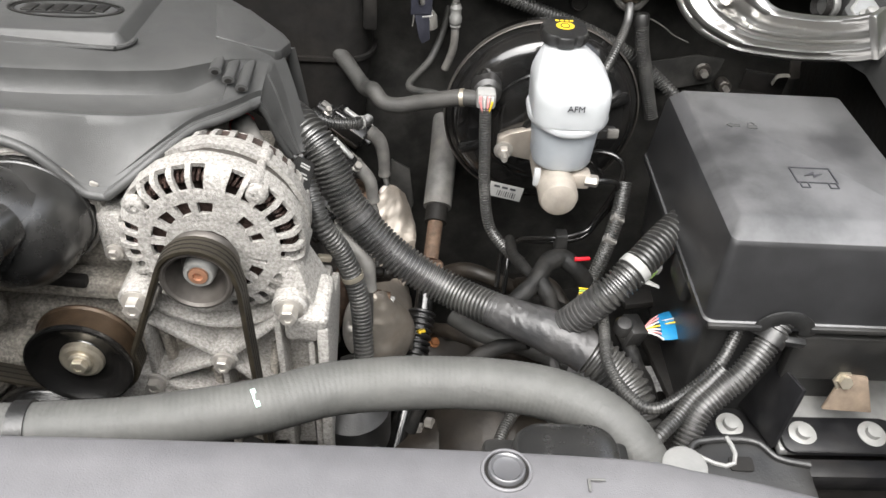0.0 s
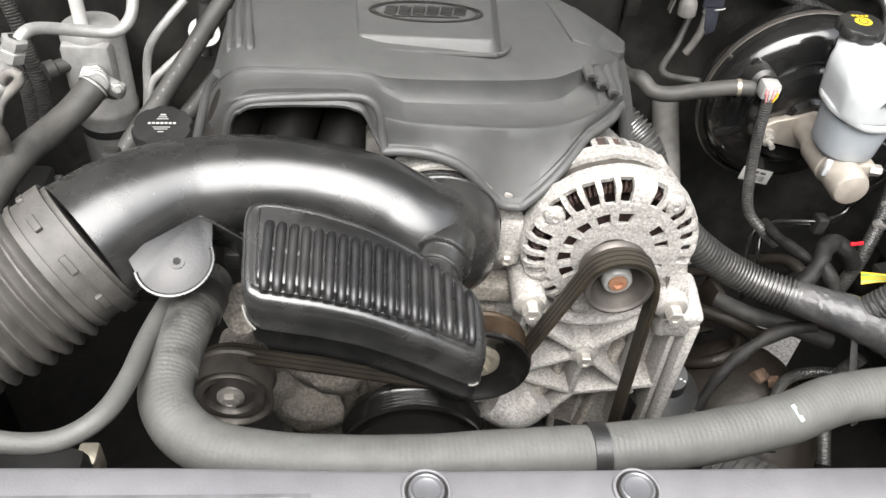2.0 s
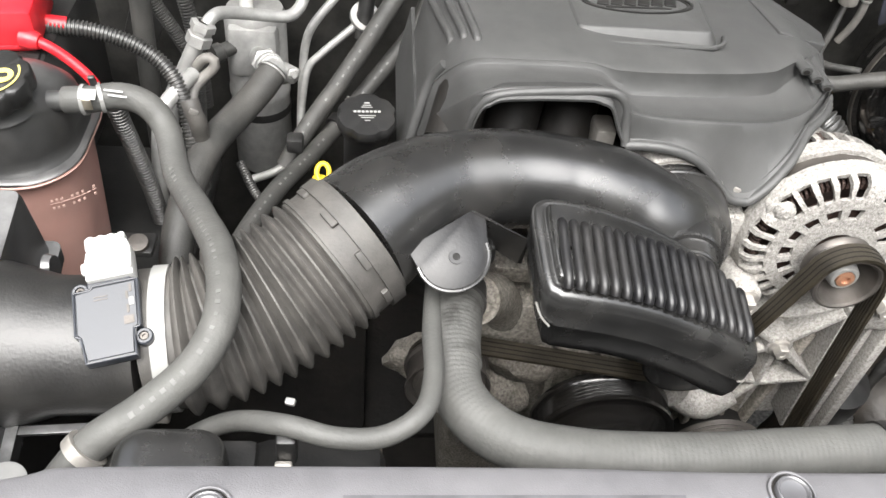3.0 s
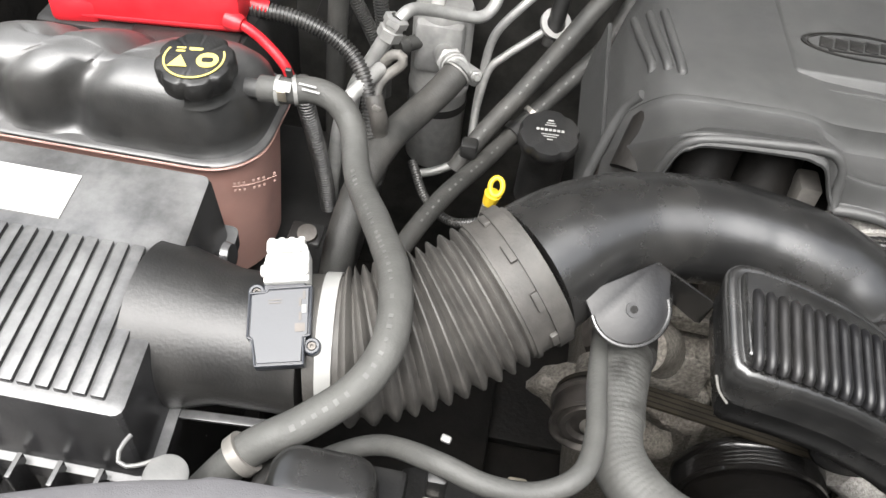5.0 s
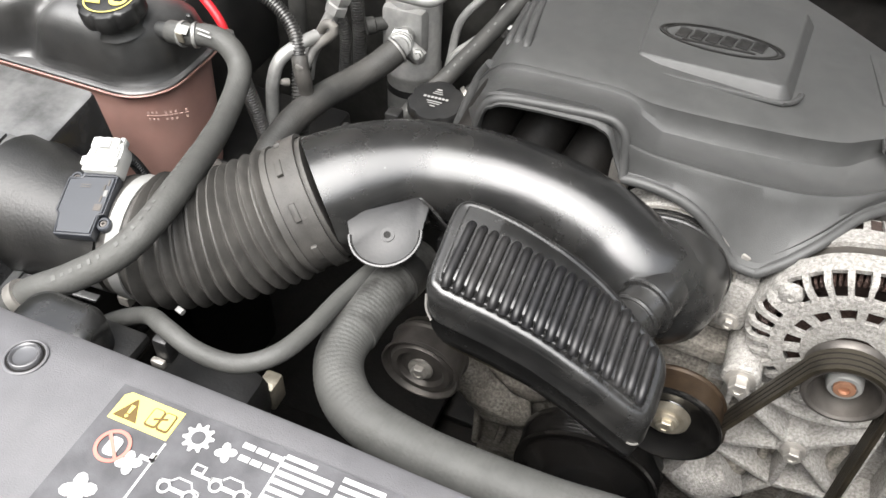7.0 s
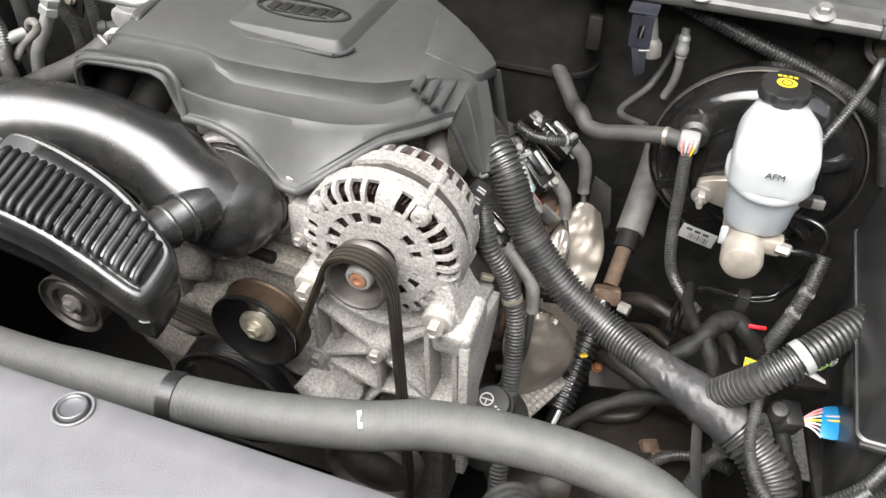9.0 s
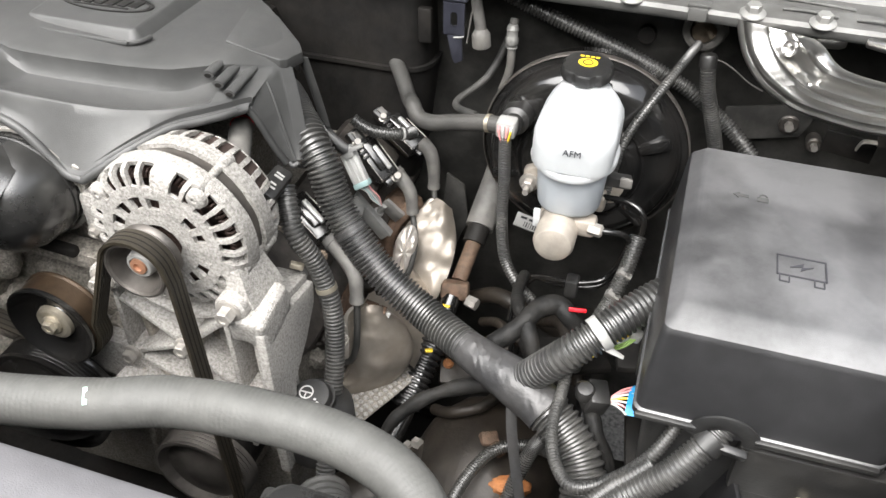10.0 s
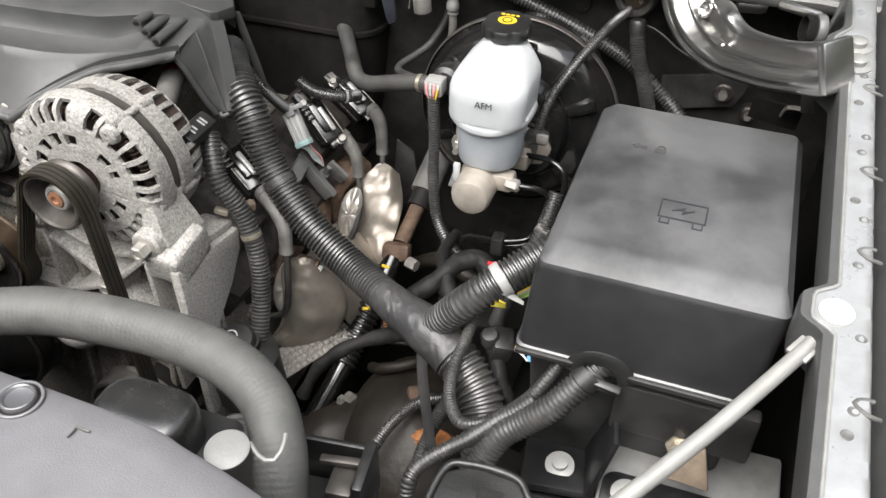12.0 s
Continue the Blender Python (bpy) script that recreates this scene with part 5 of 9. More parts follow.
bm = slotted(alt_front, [0.022, 0.036, 0.041, 0.044, 0.050, 0.054, 0.0600, 0.0660, 0.068, 0.074, 0.0790, 0.0830, 0.0855, 0.0870, 0.0880, 0.0887, 0.0893],
             lambda b, k: (b in (2, 3, 4) and k % 20 >= 7 and 10 < k < 290 and k // 20 not in (2,)) or (b in (7, 8, 9, 10, 11, 12) and k % 10 >= 3 and k // 10 not in BLANK), (AX, AZ), 0.0050, SEG,
             lambda r, k: 0.0015 if abs(r - 0.0660) < 1e-6 and k % 10 in (3, 0) else 0.0)
part("front_frame", sloped(wavy(bm)), M_CAST, alt)
for a in (52, 146, 258, 340):
    c, s = math.cos(radians(a)), math.sin(radians(a))
    bm = lathe([(0, 0.0006), (0.0020, 0.0006), (0.0028, 0.0022), (0.0060, 0.0020), (0.0095, 0.0002), (0.0110, -0.006)], (AX + 0.0770 * c, 0.6105, AZ + 0.0770 * s), (0, -1, 0), 20)
    part("face_boss", sloped(wavy(bm, 0.0006)), M_CAST, alt)
bm = lathe([(0.0, 0), (0.060, 0), (0.0605, 0.008), (0.0, 0.008)], (AX, 0.652, AZ), (0, -1, 0), 44)
part("rotor_back", sloped(bm), M_STATOR, alt, "dark rotor behind the windings")
bm = bmesh.new()
for k in range(96):
    a = k * 2 * math.pi / 96
    c, s = math.cos(a), math.sin(a)
    sweep(bm, [Vector((AX + r * math.cos(a + da), y, AZ + r * math.sin(a + da))) for r, y, da in ((0.077, 0.640, -0.02), (0.0765, 0.628, -0.01), (0.074, 0.6225, 0.0), (0.070, 0.6215, 0.012), (0.0665, 0.626, 0.022), (0.066, 0.640, 0.03))], 0.0017, 5)
part("winding", sloped(bm), M_WIND, alt, "copper stator windings")
part("rotor_fan", lathe([(0.0, 0), (0.055, 0), (0.055, 0.006), (0.0, 0.010)], (AX, 0.625, AZ), (0, -1, 0), 30), M_WIND, alt)
part("stator_ring", sloped(lathe([(0.074, -0.002), (0.0815, -0.002), (0.0815, 0.034), (0.074, 0.034), (0.074, -0.002)], (AX, 0.668, AZ), (0, -1, 0), 60)), M_RIM, alt)


def alt_rear(r):
    return float(np.interp(r, [0.03, 0.06, 0.070, 0.0775, 0.0820, 0.0850, 0.0862, 0.0868], [0.718, 0.716, 0.713, 0.707, 0.699, 0.690, 0.678, 0.659]))


bm = slotted(alt_rear, [0.012, 0.05, 0.066, 0.0715, 0.0750, 0.0785, 0.0815, 0.0838, 0.0850, 0.0856, 0.0862, 0.0866, 0.0868], lambda b, k: b in (4, 5, 6, 7, 8, 9) and k % 6 >= 2, (AX, AZ), 0.005, 192)
wavy(bm)
part("rear_frame", sloped(bm), M_CAST, alt)
part("rear_stator", sloped(lathe([(0, 0), (0.077, 0), (0.077, 0.04), (0, 0.04)], (AX, 0.705, AZ), (0, -1, 0), 40)), M_STATOR, alt)
# through-bolt bosses bridging the two frames
for a in (56, 150, 250, 343):
    c, s = math.cos(radians(a)), math.sin(radians(a))
    bm = sloped(wavy(lathe([(0, 0), (0.0075, 0), (0.0078, 0.018), (0.0045, 0.020), (0.0045, 0.036), (0.0085, 0.040), (0.0075, 0.062), (0, 0.064)], (AX + 0.0815 * c, 0.680, AZ + 0.0815 * s), (0, -1, 0), 20)))
    part("boss", bm, M_CAST, alt)
for x, z in ((-0.268, 0.999), (-0.121, 0.997)):
    bm = lathe([(0, 0), (0.0175, 0), (0.0175, 0.055), (0.015, 0.058), (0, 0.058)], (x, 0.650, z), (0, -1, 0), 26)
    box((x + (0.016 if x < AX else -0.016), 0.632, z + 0.016), (0.034, 0.035, 0.026), 0.008, (0, 45 if x < AX else -45, 0), bm=bm)
    part("mounting_ear", bm, M_CAST, alt)
    hexbolt("mounting_bolt", (x, 0.592, z), alt, M_STEEL, r=0.0095, h=0.014, washer=1.45)
# fairing from the frame down to the bolted ear
bm = loft([[Vector(p) for p in q] for q in (((-0.117, 0.612, 1.046), (-0.112, 0.648, 1.046), (-0.121, 0.650, 1.046), (-0.126, 0.612, 1.046)), ((-0.107, 0.607, 1.020), (-0.101, 0.654, 1.018), (-0.122, 0.654, 1.018), (-0.128, 0.606, 1.020)), ((-0.100, 0.603, 0.996), (-0.092, 0.658, 0.992), (-0.122, 0.658, 0.992), (-0.130, 0.603, 0.996)))])
bmesh.ops.subdivide_edges(bm, edges=bm.edges[:], cuts=2, use_grid_fill=True)
part("fairing", wavy(bm, 0.0012), M_CAST, alt)
# pulley: a deep dish with a large washer and nut
PC = (-0.196, 0.580, 1.055)
bm = lathe([(0.0, -0.008), (0.0195, -0.008), (0.0225, -0.005), (0.0262, 0.010), (0.0275, 0.0165), (0.0300, 0.0185), (0.0325, 0.0180), (0.0335, 0.0165), (0.0330, 0.014)] +
           [(0.0325 - (0.0018 if k % 2 else 0), 0.012 - 0.0022 * k) for k in range(10)] + [(0.0335, -0.012), (0.0335, -0.014), (0.0, -0.014)], PC, (0, -1, 0), 56)
pul = part("pulley", bm, M_RIM, alt, "worn dark steel ribbed pulley")
part("dish", lathe([(0.0205, -0.0066), (0.0221, -0.0048), (0.0258, 0.0102), (0.0271, 0.0162), (0.0266, 0.0120), (0.0225, -0.0052), (0.0205, -0.0066)], PC, (0, -1, 0), 48), M_RIM, pul, "dusty steel dish wall")
part("nut", lathe([(0, -0.008), (0.0150, -0.008), (0.0150, 0.000), (0.0142, 0.0075), (0.0128, 0.0095), (0.0100, 0.0100), (0.0096, 0.0080), (0, 0.0080)], PC, (0, -1, 0), 32), M_PALE, pul)
part("shaft_end", lathe([(0, 0.008), (0.0088, 0.008), (0.0086, 0.0112), (0.0046, 0.0120), (0.0040, 0.0095), (0, 0.0090)], PC, (0, -1, 0), 28), M_COPPER, pul, "copper coloured shaft end")
# rear terminal and plug
part("terminal_cover", hose_bm([(-0.160, 0.705, 1.085), (-0.172, 0.735, 1.090), (-0.190, 0.775, 1.090), (-0.205, 0.82, 1.08)], 0.013, 14), M_GREYBOOT, alt, "grey rubber terminal boot")
part("terminal_ring", lathe([(0.0125, 0), (0.0135, 0), (0.0135, 0.004), (0.0125, 0.004), (0.0125, 0)], (-0.192, 0.780, 1.090), (-0.5, 0.8, 0), 20), M_RED, alt, "red band on the terminal cable")
aplug = part("plug", box((-0.124, 0.712, 1.068), (0.022, 0.05, 0.024), 0.004, (0, 30, 0)), M_BLACK, alt)
for dy, w in ((-0.012, 0.010), (-0.006, 0.007), (0.006, 0.010), (0.011, 0.010)):
    part("mark_bar", box((-0.1178, 0.712 + dy, 1.0787), (w, 0.0022, 0.0010), 0.0, (0, 30, 0)), M_TIE, aplug)

# bracket
brk = thing("accessory_bracket", (-0.19, 0.65, 0.80), "rough cast aluminium accessory bracket with triangular ribs", "bracket")
P = lambda y: Matrix(((1, 0, 0, 0), (0, 0, -1, y), (0, 1, 0, 0), (0, 0, 0, 1)))
bm = prism([(-0.292, 0.985), (-0.100, 0.985), (-0.092, 0.90), (-0.100, 0.74), (-0.20, 0.74), (-0.262, 0.80), (-0.292, 0.87)], 0.016, P(0.652), 0.003, 1)
part("web", bm, M_CAST, brk)
arc = [(-0.197 + 0.096 * math.cos(a), 0.634, 1.048 + 0.096 * math.sin(a)) for a in np.linspace(radians(212), radians(328), 16)]
path, _ = spline(arc, 0.006)
part("cradle", sweep(bmesh.new(), path, 0.012, 10, (0.45, 1.9), up=(0, 0, 1)), M_CAST, brk)


def rib(a, b, w=0.007, y0=0.602, y1=0.665):
    d = Vector((b[0] - a[0], 0, b[1] - a[1]))
    m = ((a[0] + b[0]) / 2, (y0 + y1) / 2, (a[1] + b[1]) / 2)
    return box(m, (d.length, y1 - y0, w), 0.002, (0, -math.degrees(math.atan2(d.z, d.x)), 0))


HUB = (-0.195, 0.913)
for a, b in ((HUB, (-0.268, 0.880)), (HUB, (-0.196, 0.845)), (HUB, (-0.125, 0.845)), (HUB, (-0.265, 0.965)), (HUB, (-0.140, 0.965)), ((-0.271, 0.877), (-0.196, 0.845)), ((-0.196, 0.845), (-0.10, 0.86)), ((-0.271, 0.877), (-0.268, 0.995)), ((-0.271, 0.877), (-0.222, 0.80)), ((-0.222, 0.80), (-0.196, 0.845)), ((-0.137, 0.975), (-0.132, 0.76)), ((-0.105, 0.985), (-0.100, 0.75))):
    part("rib", rib(a, b), M_CAST, brk)
for (x, z), r in ((HUB, 0.015), ((-0.271, 0.877), 0.014)):
    part("boss", lathe([(0, 0), (r + 0.002, 0), (r, 0.058), (0, 0.058)], (x, 0.660, z), (0, -1, 0), 24), M_CAST, brk)
    hexbolt("bolt", (x, 0.600, z), brk, M_STEEL, r=0.0088, h=0.010, washer=1.35)
# side block: a bolted ear on a deep gusset that narrows downwards
bm = prism([(0.590, 0.974), (0.706, 0.952), (0.702, 0.924), (0.674, 0.888), (0.634, 0.862), (0.626, 0.74), (0.592, 0.74)], 0.012, Matrix(((0, 0, 1, -0.096), (1, 0, 0, 0), (0, 1, 0, 0), (0, 0, 0, 1))), 0.003, 2)
part("side_plate", bm, M_CAST, brk)
bm = box((-0.106, 0.622, 0.9745), (0.046, 0.062, 0.042), 0.008, (10, 0, 0), 3)
bmesh.ops.subdivide_edges(bm, edges=bm.edges[:], cuts=2, use_grid_fill=True)
part("ear_block", wavy(bm, 0.0016), M_CAST, brk)
part("shelf", box((-0.112, 0.664, 0.962), (0.040, 0.088, 0.014), 0.004, (-11, 0, 0)), M_CAST, brk)
part("back_wall", box((-0.117, 0.655, 0.87), (0.048, 0.010, 0.19), 0.003), M_CAST, brk)

# pulleys
ten = thing("tensioner_pulley", (-0.318, 0.56, 0.90), "black smooth belt tensioner pulley with brown worn rim", "pulley")
TC = (-0.318, 0.560, 0.952)
part("disc", lathe([(0.018, 0.002), (0.022, -0.003), (0.030, -0.004), (0.042, 0.003), (0.046, 0.008), (0.0490, 0.0105), (0.0510, 0.010), (0.0512, 0.006), (0.0500, 0.004)], TC, (0, -1, 0), 56), M_PULLEY, ten)
part("rim", lathe([(0.0500, 0.004), (0.0490, 0.000), (0.0490, -0.018), (0.051, -0.020), (0.051, -0.022), (0.0, -0.022)], TC, (0, -1, 0), 56), M_BRONZE, ten, "brown worn running surface")
part("bearing_cap", lathe([(0.0, 0.006), (0.010, 0.006), (0.012, 0.004), (0.017, 0.005), (0.0205, 0.003), (0.0215, -0.002), (0.018, -0.003)], TC, (0, -1, 0), 40), M_BRASSY, ten)
hexbolt("bolt", (TC[0], TC[1] - 0.006, TC[2]), ten, M_BRASSY, r=0.0085, h=0.007, washer=1.35, label="yellow zinc bolt")
part("arm", box((-0.350, 0.600, 0.925), (0.10, 0.025, 0.05), 0.012, (0, -25, 0)), M_CAST_D, ten)

idl = thing("idler_pulley", (-0.563, 0.55, 0.88), "dull steel idler pulley with a recessed face", "pulley")
IC = (-0.563, 0.548, 0.914)
part("disc", lathe([(0, 0.004), (0.010, 0.004), (0.012, 0.001), (0.023, 0.001), (0.0265, 0.006), (0.0325, 0.006), (0.035, 0.001), (0.039, 0.002), (0.0415, 0.008), (0.0430, 0.008), (0.0430, 0.004), (0.0405, 0.002), (0.0405, -0.018), (0.0430, -0.020), (0.0430, -0.023), (0, -0.023)], IC, (0, -1, 0), 48), M_RIM, idl)
hexbolt("bolt", (IC[0], IC[1] - 0.005, IC[2]), idl, M_STEEL, r=0.009, h=0.008)
part("mount", lathe([(0, 0), (0.02, 0), (0.024, 0.05), (0, 0.05)], (IC[0], 0.62, IC[2]), (0, -1, 0), 24), M_CAST_D, idl)

wp = thing("pump_pulley", (-0.375, 0.57, 0.72), "glossy black dished water pump pulley with ribbed rim", "pulley")
WC = (-0.375, 0.562, 0.802)
part("disc", lathe([(0, 0.036), (0.018, 0.0352), (0.036, 0.030), (0.052, 0.020), (0.064, 0.006), (0.070, 0.004), (0.076, 0.008), (0.079, 0.008), (0.0795, 0.004)], WC, (0, -1, 0), 64), M_PULLEY, wp)
part("rim", lathe([(0.0795, 0.004)] + [(0.0785 - (0.002 if k % 2 else 0), 0.002 - 0.0022 * k) for k in range(11)] + [(0.0800, -0.024), (0.0800, -0.028), (0, -0.028)], WC, (0, -1, 0), 64), M_PULLEY, wp)

ps = thing("steering_pump_pulley", (-0.204, 0.58, 0.65), "dark brown ribbed steel steering pump pulley", "pulley")
SC = (-0.204, 0.580, 0.702)
part("disc", lathe([(0, 0.0), (0.02, 0.0), (0.03, -0.006), (0.05, -0.006), (0.058, 0.004), (0.0625, 0.004)] + [(0.0625 - (0.0025 if k % 2 else 0), 0.001 - 0.0026 * k) for k in range(10)] + [(0.064, -0.027), (0, -0.027)], SC, (0, -1, 0), 56), M_RIM, ps)
part("pump_body", lathe([(0, 0), (0.05, 0), (0.05, 0.08), (0, 0.08)], (SC[0], 0.69, SC[2]), (0, -1, 0), 32), M_DARK, ps)
psr = thing("steering_fluid_reservoir", (-0.068, 0.64, 0.75), "black plastic power steering reservoir with a printed cap", "reservoir")
part("body", lathe([(0, 0), (0.045, 0), (0.045, 0.06), (0.026, 0.075), (0.026, 0.085), (0, 0.085)], (-0.068, 0.650, 0.745), (0, -0.1, 1), 32), M_BLACK, psr)
pc = part("cap", lathe([(0, 0), (0.0235, 0), (0.0235, 0.010), (0.021, 0.014), (0, 0.0145)], (-0.068, 0.640, 0.825), (0, -0.25, 1), 36), M_BLACK, psr)
PF = basis((-0.068, 0.6364, 0.8392), (1, 0, 0), (0, 1, 0.25))
b2 = lathe([(0.0085, 0), (0.0085, 0.0005), (0.0070, 0.0005), (0.0070, 0), (0.0085, 0)], (0, 0, 0), (0, 0, 1), 28)
b2.transform(PF @ pose(-0.006, 0.002, 0))
part("wheel_symbol", b2, M_WHITE, pc)
for a in (0, 180, 270):
    part("wheel_spoke", prism(rrect(0.007, 0.0014, 0.0003, 1), 0.0005, PF @ pose(-0.006, 0.002, 0, 0, 0, a) @ pose(0.0035, 0, 0)), M_WHITE, pc)
for k in range(3):
    part("print_bar", prism(rrect(0.003, 0.002, 0.0003, 1), 0.0005, PF @ pose(0.007 + 0.004 * k, -0.004 - 0.003 * k, 0)), M_WHITE, pc)

# serpentine belt
belt = thing("serpentine_belt", (-0.2, 0.58, 0.70), "dusty black ribbed rubber serpentine belt", "belt")


def arc2(c, r, a0, a1, n=14):
    return [(c[0] + r * math.cos(radians(a)), c[1] + r * math.sin(radians(a))) for a in np.linspace(a0, a1, n)]


run = [(-0.145, 0.690)] + [(-0.158, 1.045)] + arc2((-0.196, 1.055), 0.0355, 5, 165) + [(-0.2685, 0.962)] + arc2((-0.318, 0.952), 0.0520, -10, -100) + arc2((-0.563, 0.914), 0.0375, 80, 190)
def strip(section):
    """A closed section swept along the belt's run; section: (y, outward)."""
    rings = []
    for i, (x, z) in enumerate(run):
        a, b = run[max(i - 1, 0)], run[min(i + 1, len(run) - 1)]
        t = Vector((b[0] - a[0], 0, b[1] - a[1])).normalized()
        nrm = Vector((t.z, 0, -t.x))
        rings.append([Vector((x, y, z)) + nrm * o for y, o in section])
    return loft(rings)


part("back", strip([(0.559, 0.0018), (0.581, 0.0018), (0.581, -0.0014), (0.559, -0.0014)]), M_BELT, belt)
for k in range(6):
    y = 0.5602 + 0.0036 * k
    part("rib", strip([(y, -0.0012), (y + 0.0026, -0.0012), (y + 0.0019, -0.0034), (y + 0.0007, -0.0034)]), M_BELT, belt)

for o in (0.5641, 0.5700, 0.5759):
    part("worn_line", strip([(o - 0.0006, 0.0021), (o + 0.0006, 0.0021), (o + 0.0006, 0.0014), (o - 0.0006, 0.0014)]), M_DARK, belt, "dark worn line along the belt")

# ---- hoses and looms ----
def hose(name, pts, r, material, label, category="hose", seg=18, wob=0.03):
    t = thing(name, pts[len(pts) // 2], label, category)
    part("tube", hose_bm(pts, r, seg, 0.006, wob), material, t)
    return t


def loom(name, pts, r, label, material=None, pitch=0.0034, depth=0.13, seg=14):
    t = thing(name, pts[len(pts) // 2], label, "wire loom")
    part("conduit", loom_bm(pts, r, pitch, depth, seg), material or M_LOOM, t)
    return t


RAD = [(-0.567, 0.545, 1.075), (-0.571, 0.505, 1.083), (-0.577, 0.462, 1.085), (-0.577, 0.412, 1.085), (-0.549, 0.376, 1.085), (-0.500, 0.361, 1.085), (-0.42, 0.357, 1.085), (-0.33, 0.362, 1.085), (-0.25, 0.368, 1.085), (-0.187, 0.376, 1.085), (-0.110, 0.394, 1.086), (-0.053, 0.414, 1.087), (0.03, 0.423, 1.087), (0.096, 0.418, 1.086), (0.142, 0.400, 1.080), (0.168, 0.372, 1.066), (0.180, 0.345, 1.04), (0.183, 0.325, 1.00)]
rh = thing("radiator_hose", RAD[len(RAD) // 2], "thick grey-black rubber upper radiator hose with a finely ringed skin", "hose")
part("tube", loom_bm(RAD, 0.0198, 0.0042, 0.006, 28, 0.03), M_RUBBER, rh, sharp=60)
part("stained_end", loom_bm([(-0.567, 0.545, 1.075), (-0.571, 0.505, 1.083), (-0.577, 0.462, 1.085), (-0.578, 0.438, 1.085)], 0.0203, 0.0042, 0.006, 28, 0.0), M_STAIN, rh, "oil-stained hose end", sharp=60)
ring_band(RAD, 0.0198, 0.466, 0.012, M_BLACK, rh, "band", "black rubber band", 0.0015)
ring_band(RAD, 0.0198, 0.035, 0.020, M_BLACK, rh, "clamp", "black spring clamp", 0.003)
part("clamp_ear", box((-0.545, 0.555, 1.095), (0.014, 0.016, 0.018), 0.003), M_BLACK, rh)
b2 = box((0, 0, 0), (0.0035, 0.014, 0.0006), 0.0002)
b2.transform(basis((-0.108, 0.3870, 1.1040), (0.9, 0.45, 0.05), (-0.4, 0.85, 0.35)))
part("paint_mark", b2, M_MINT, rh, "pale green-white paint mark")

SURGE = [(-0.921, 0.690, 1.136), (-0.898, 0.690, 1.138), (-0.875, 0.697, 1.138), (-0.853, 0.697, 1.131), (-0.834, 0.683, 1.114), (-0.815, 0.627, 1.105), (-0.782, 0.553, 1.128), (-0.754, 0.483, 1.152), (-0.745, 0.427, 1.155), (-0.757, 0.395, 1.142), (-0.787, 0.371, 1.125), (-0.822, 0.352, 1.108), (-0.850, 0.330, 1.080)]
sh = hose("surge_hose", SURGE, 0.0122, M_RUBBER, "grey-black rubber surge tank hose with worn white print", seg=20)
for at in (0.034, 0.060):
    ring_band(SURGE, 0.0122, at, 0.0036, M_PALE, sh, "clamp_ring", "plated spring clamp ring", 0.0018)
part("clamp_bridge", box((-0.8965, 0.6800, 1.1500), (0.015, 0.010, 0.0016), 0.0005, (35, 0, 0)), M_PALE, sh)
part("clamp_tang", box((-0.8965, 0.6745, 1.1430), (0.008, 0.0016, 0.012), 0.0005, (10, 0, 0)), M_BRASSY, sh, "yellow zinc clamp tang")
part("clamp_tail", box((-0.8940, 0.6930, 1.1560), (0.006, 0.004, 0.012), 0.001, (20, 0, 0)), M_BLACK, sh)
for k in range(2):
    part("size_mark", box((-0.876 + 0.004 * k, 0.6875 - 0.004 * k, 1.1497 - 0.0025 * k), (0.016, 0.0018, 0.0006), 0.0, (35, 6, 0)), M_TIE, sh)
ring_band(SURGE, 0.0122, 0.93, 0.008, M_STEEL, sh, "clip", "steel hose clip", 0.003)
# worn print bars lying on the hose
path, tot = spline(SURGE, 0.004)
for i in range(int(len(path) * 0.30), int(len(path) * 0.86), 2):
    if rnd.random() < 0.15:
        continue
    t = (path[i + 1] - path[i - 1]).normalized()
    out_d = (Vector((-0.1, -0.62, 0.78)) - t * Vector((-0.1, -0.62, 0.78)).dot(t)).normalized()
    b2 = box((0, 0, 0), (0.0022 + 0.0016 * rnd.random(), 0.0024 + 0.0018 * rnd.random(), 0.0004), 0.0)
    b2.transform(basis(path[i] + out_d * 0.0124, t, out_d.cross(t)))
    part("print_bar", b2, M_PRINT, sh)

VENT = [(-0.815, 0.360, 1.040), (-0.796, 0.370, 1.052), (-0.772, 0.382, 1.068), (-0.740, 0.387, 1.084), (-0.700, 0.365, 1.114), (-0.666, 0.356, 1.113), (-0.633, 0.358, 1.112), (-0.607, 0.374, 1.118), (-0.598, 0.410, 1.113), (-0.597, 0.454, 1.102), (-0.592, 0.515, 1.085), (-0.585, 0.560, 1.06)]
vh = hose("vent_hose", VENT, 0.0075, M_RUBBER, "thin grey-black rubber engine vent hose", seg=16)
part("clip", box((-0.697, 0.382, 1.116), (0.007, 0.005, 0.005), 0.0012, (20, 0, -15)), M_GREY, vh, "pale plastic clip")
part("clip", box((-0.698, 0.358, 1.098), (0.014, 0.012, 0.026), 0.003), M_BLACK, vh)
part("clip_tip", box((-0.700, 0.349, 1.088), (0.012, 0.006, 0.008), 0.002), M_STEEL, vh)

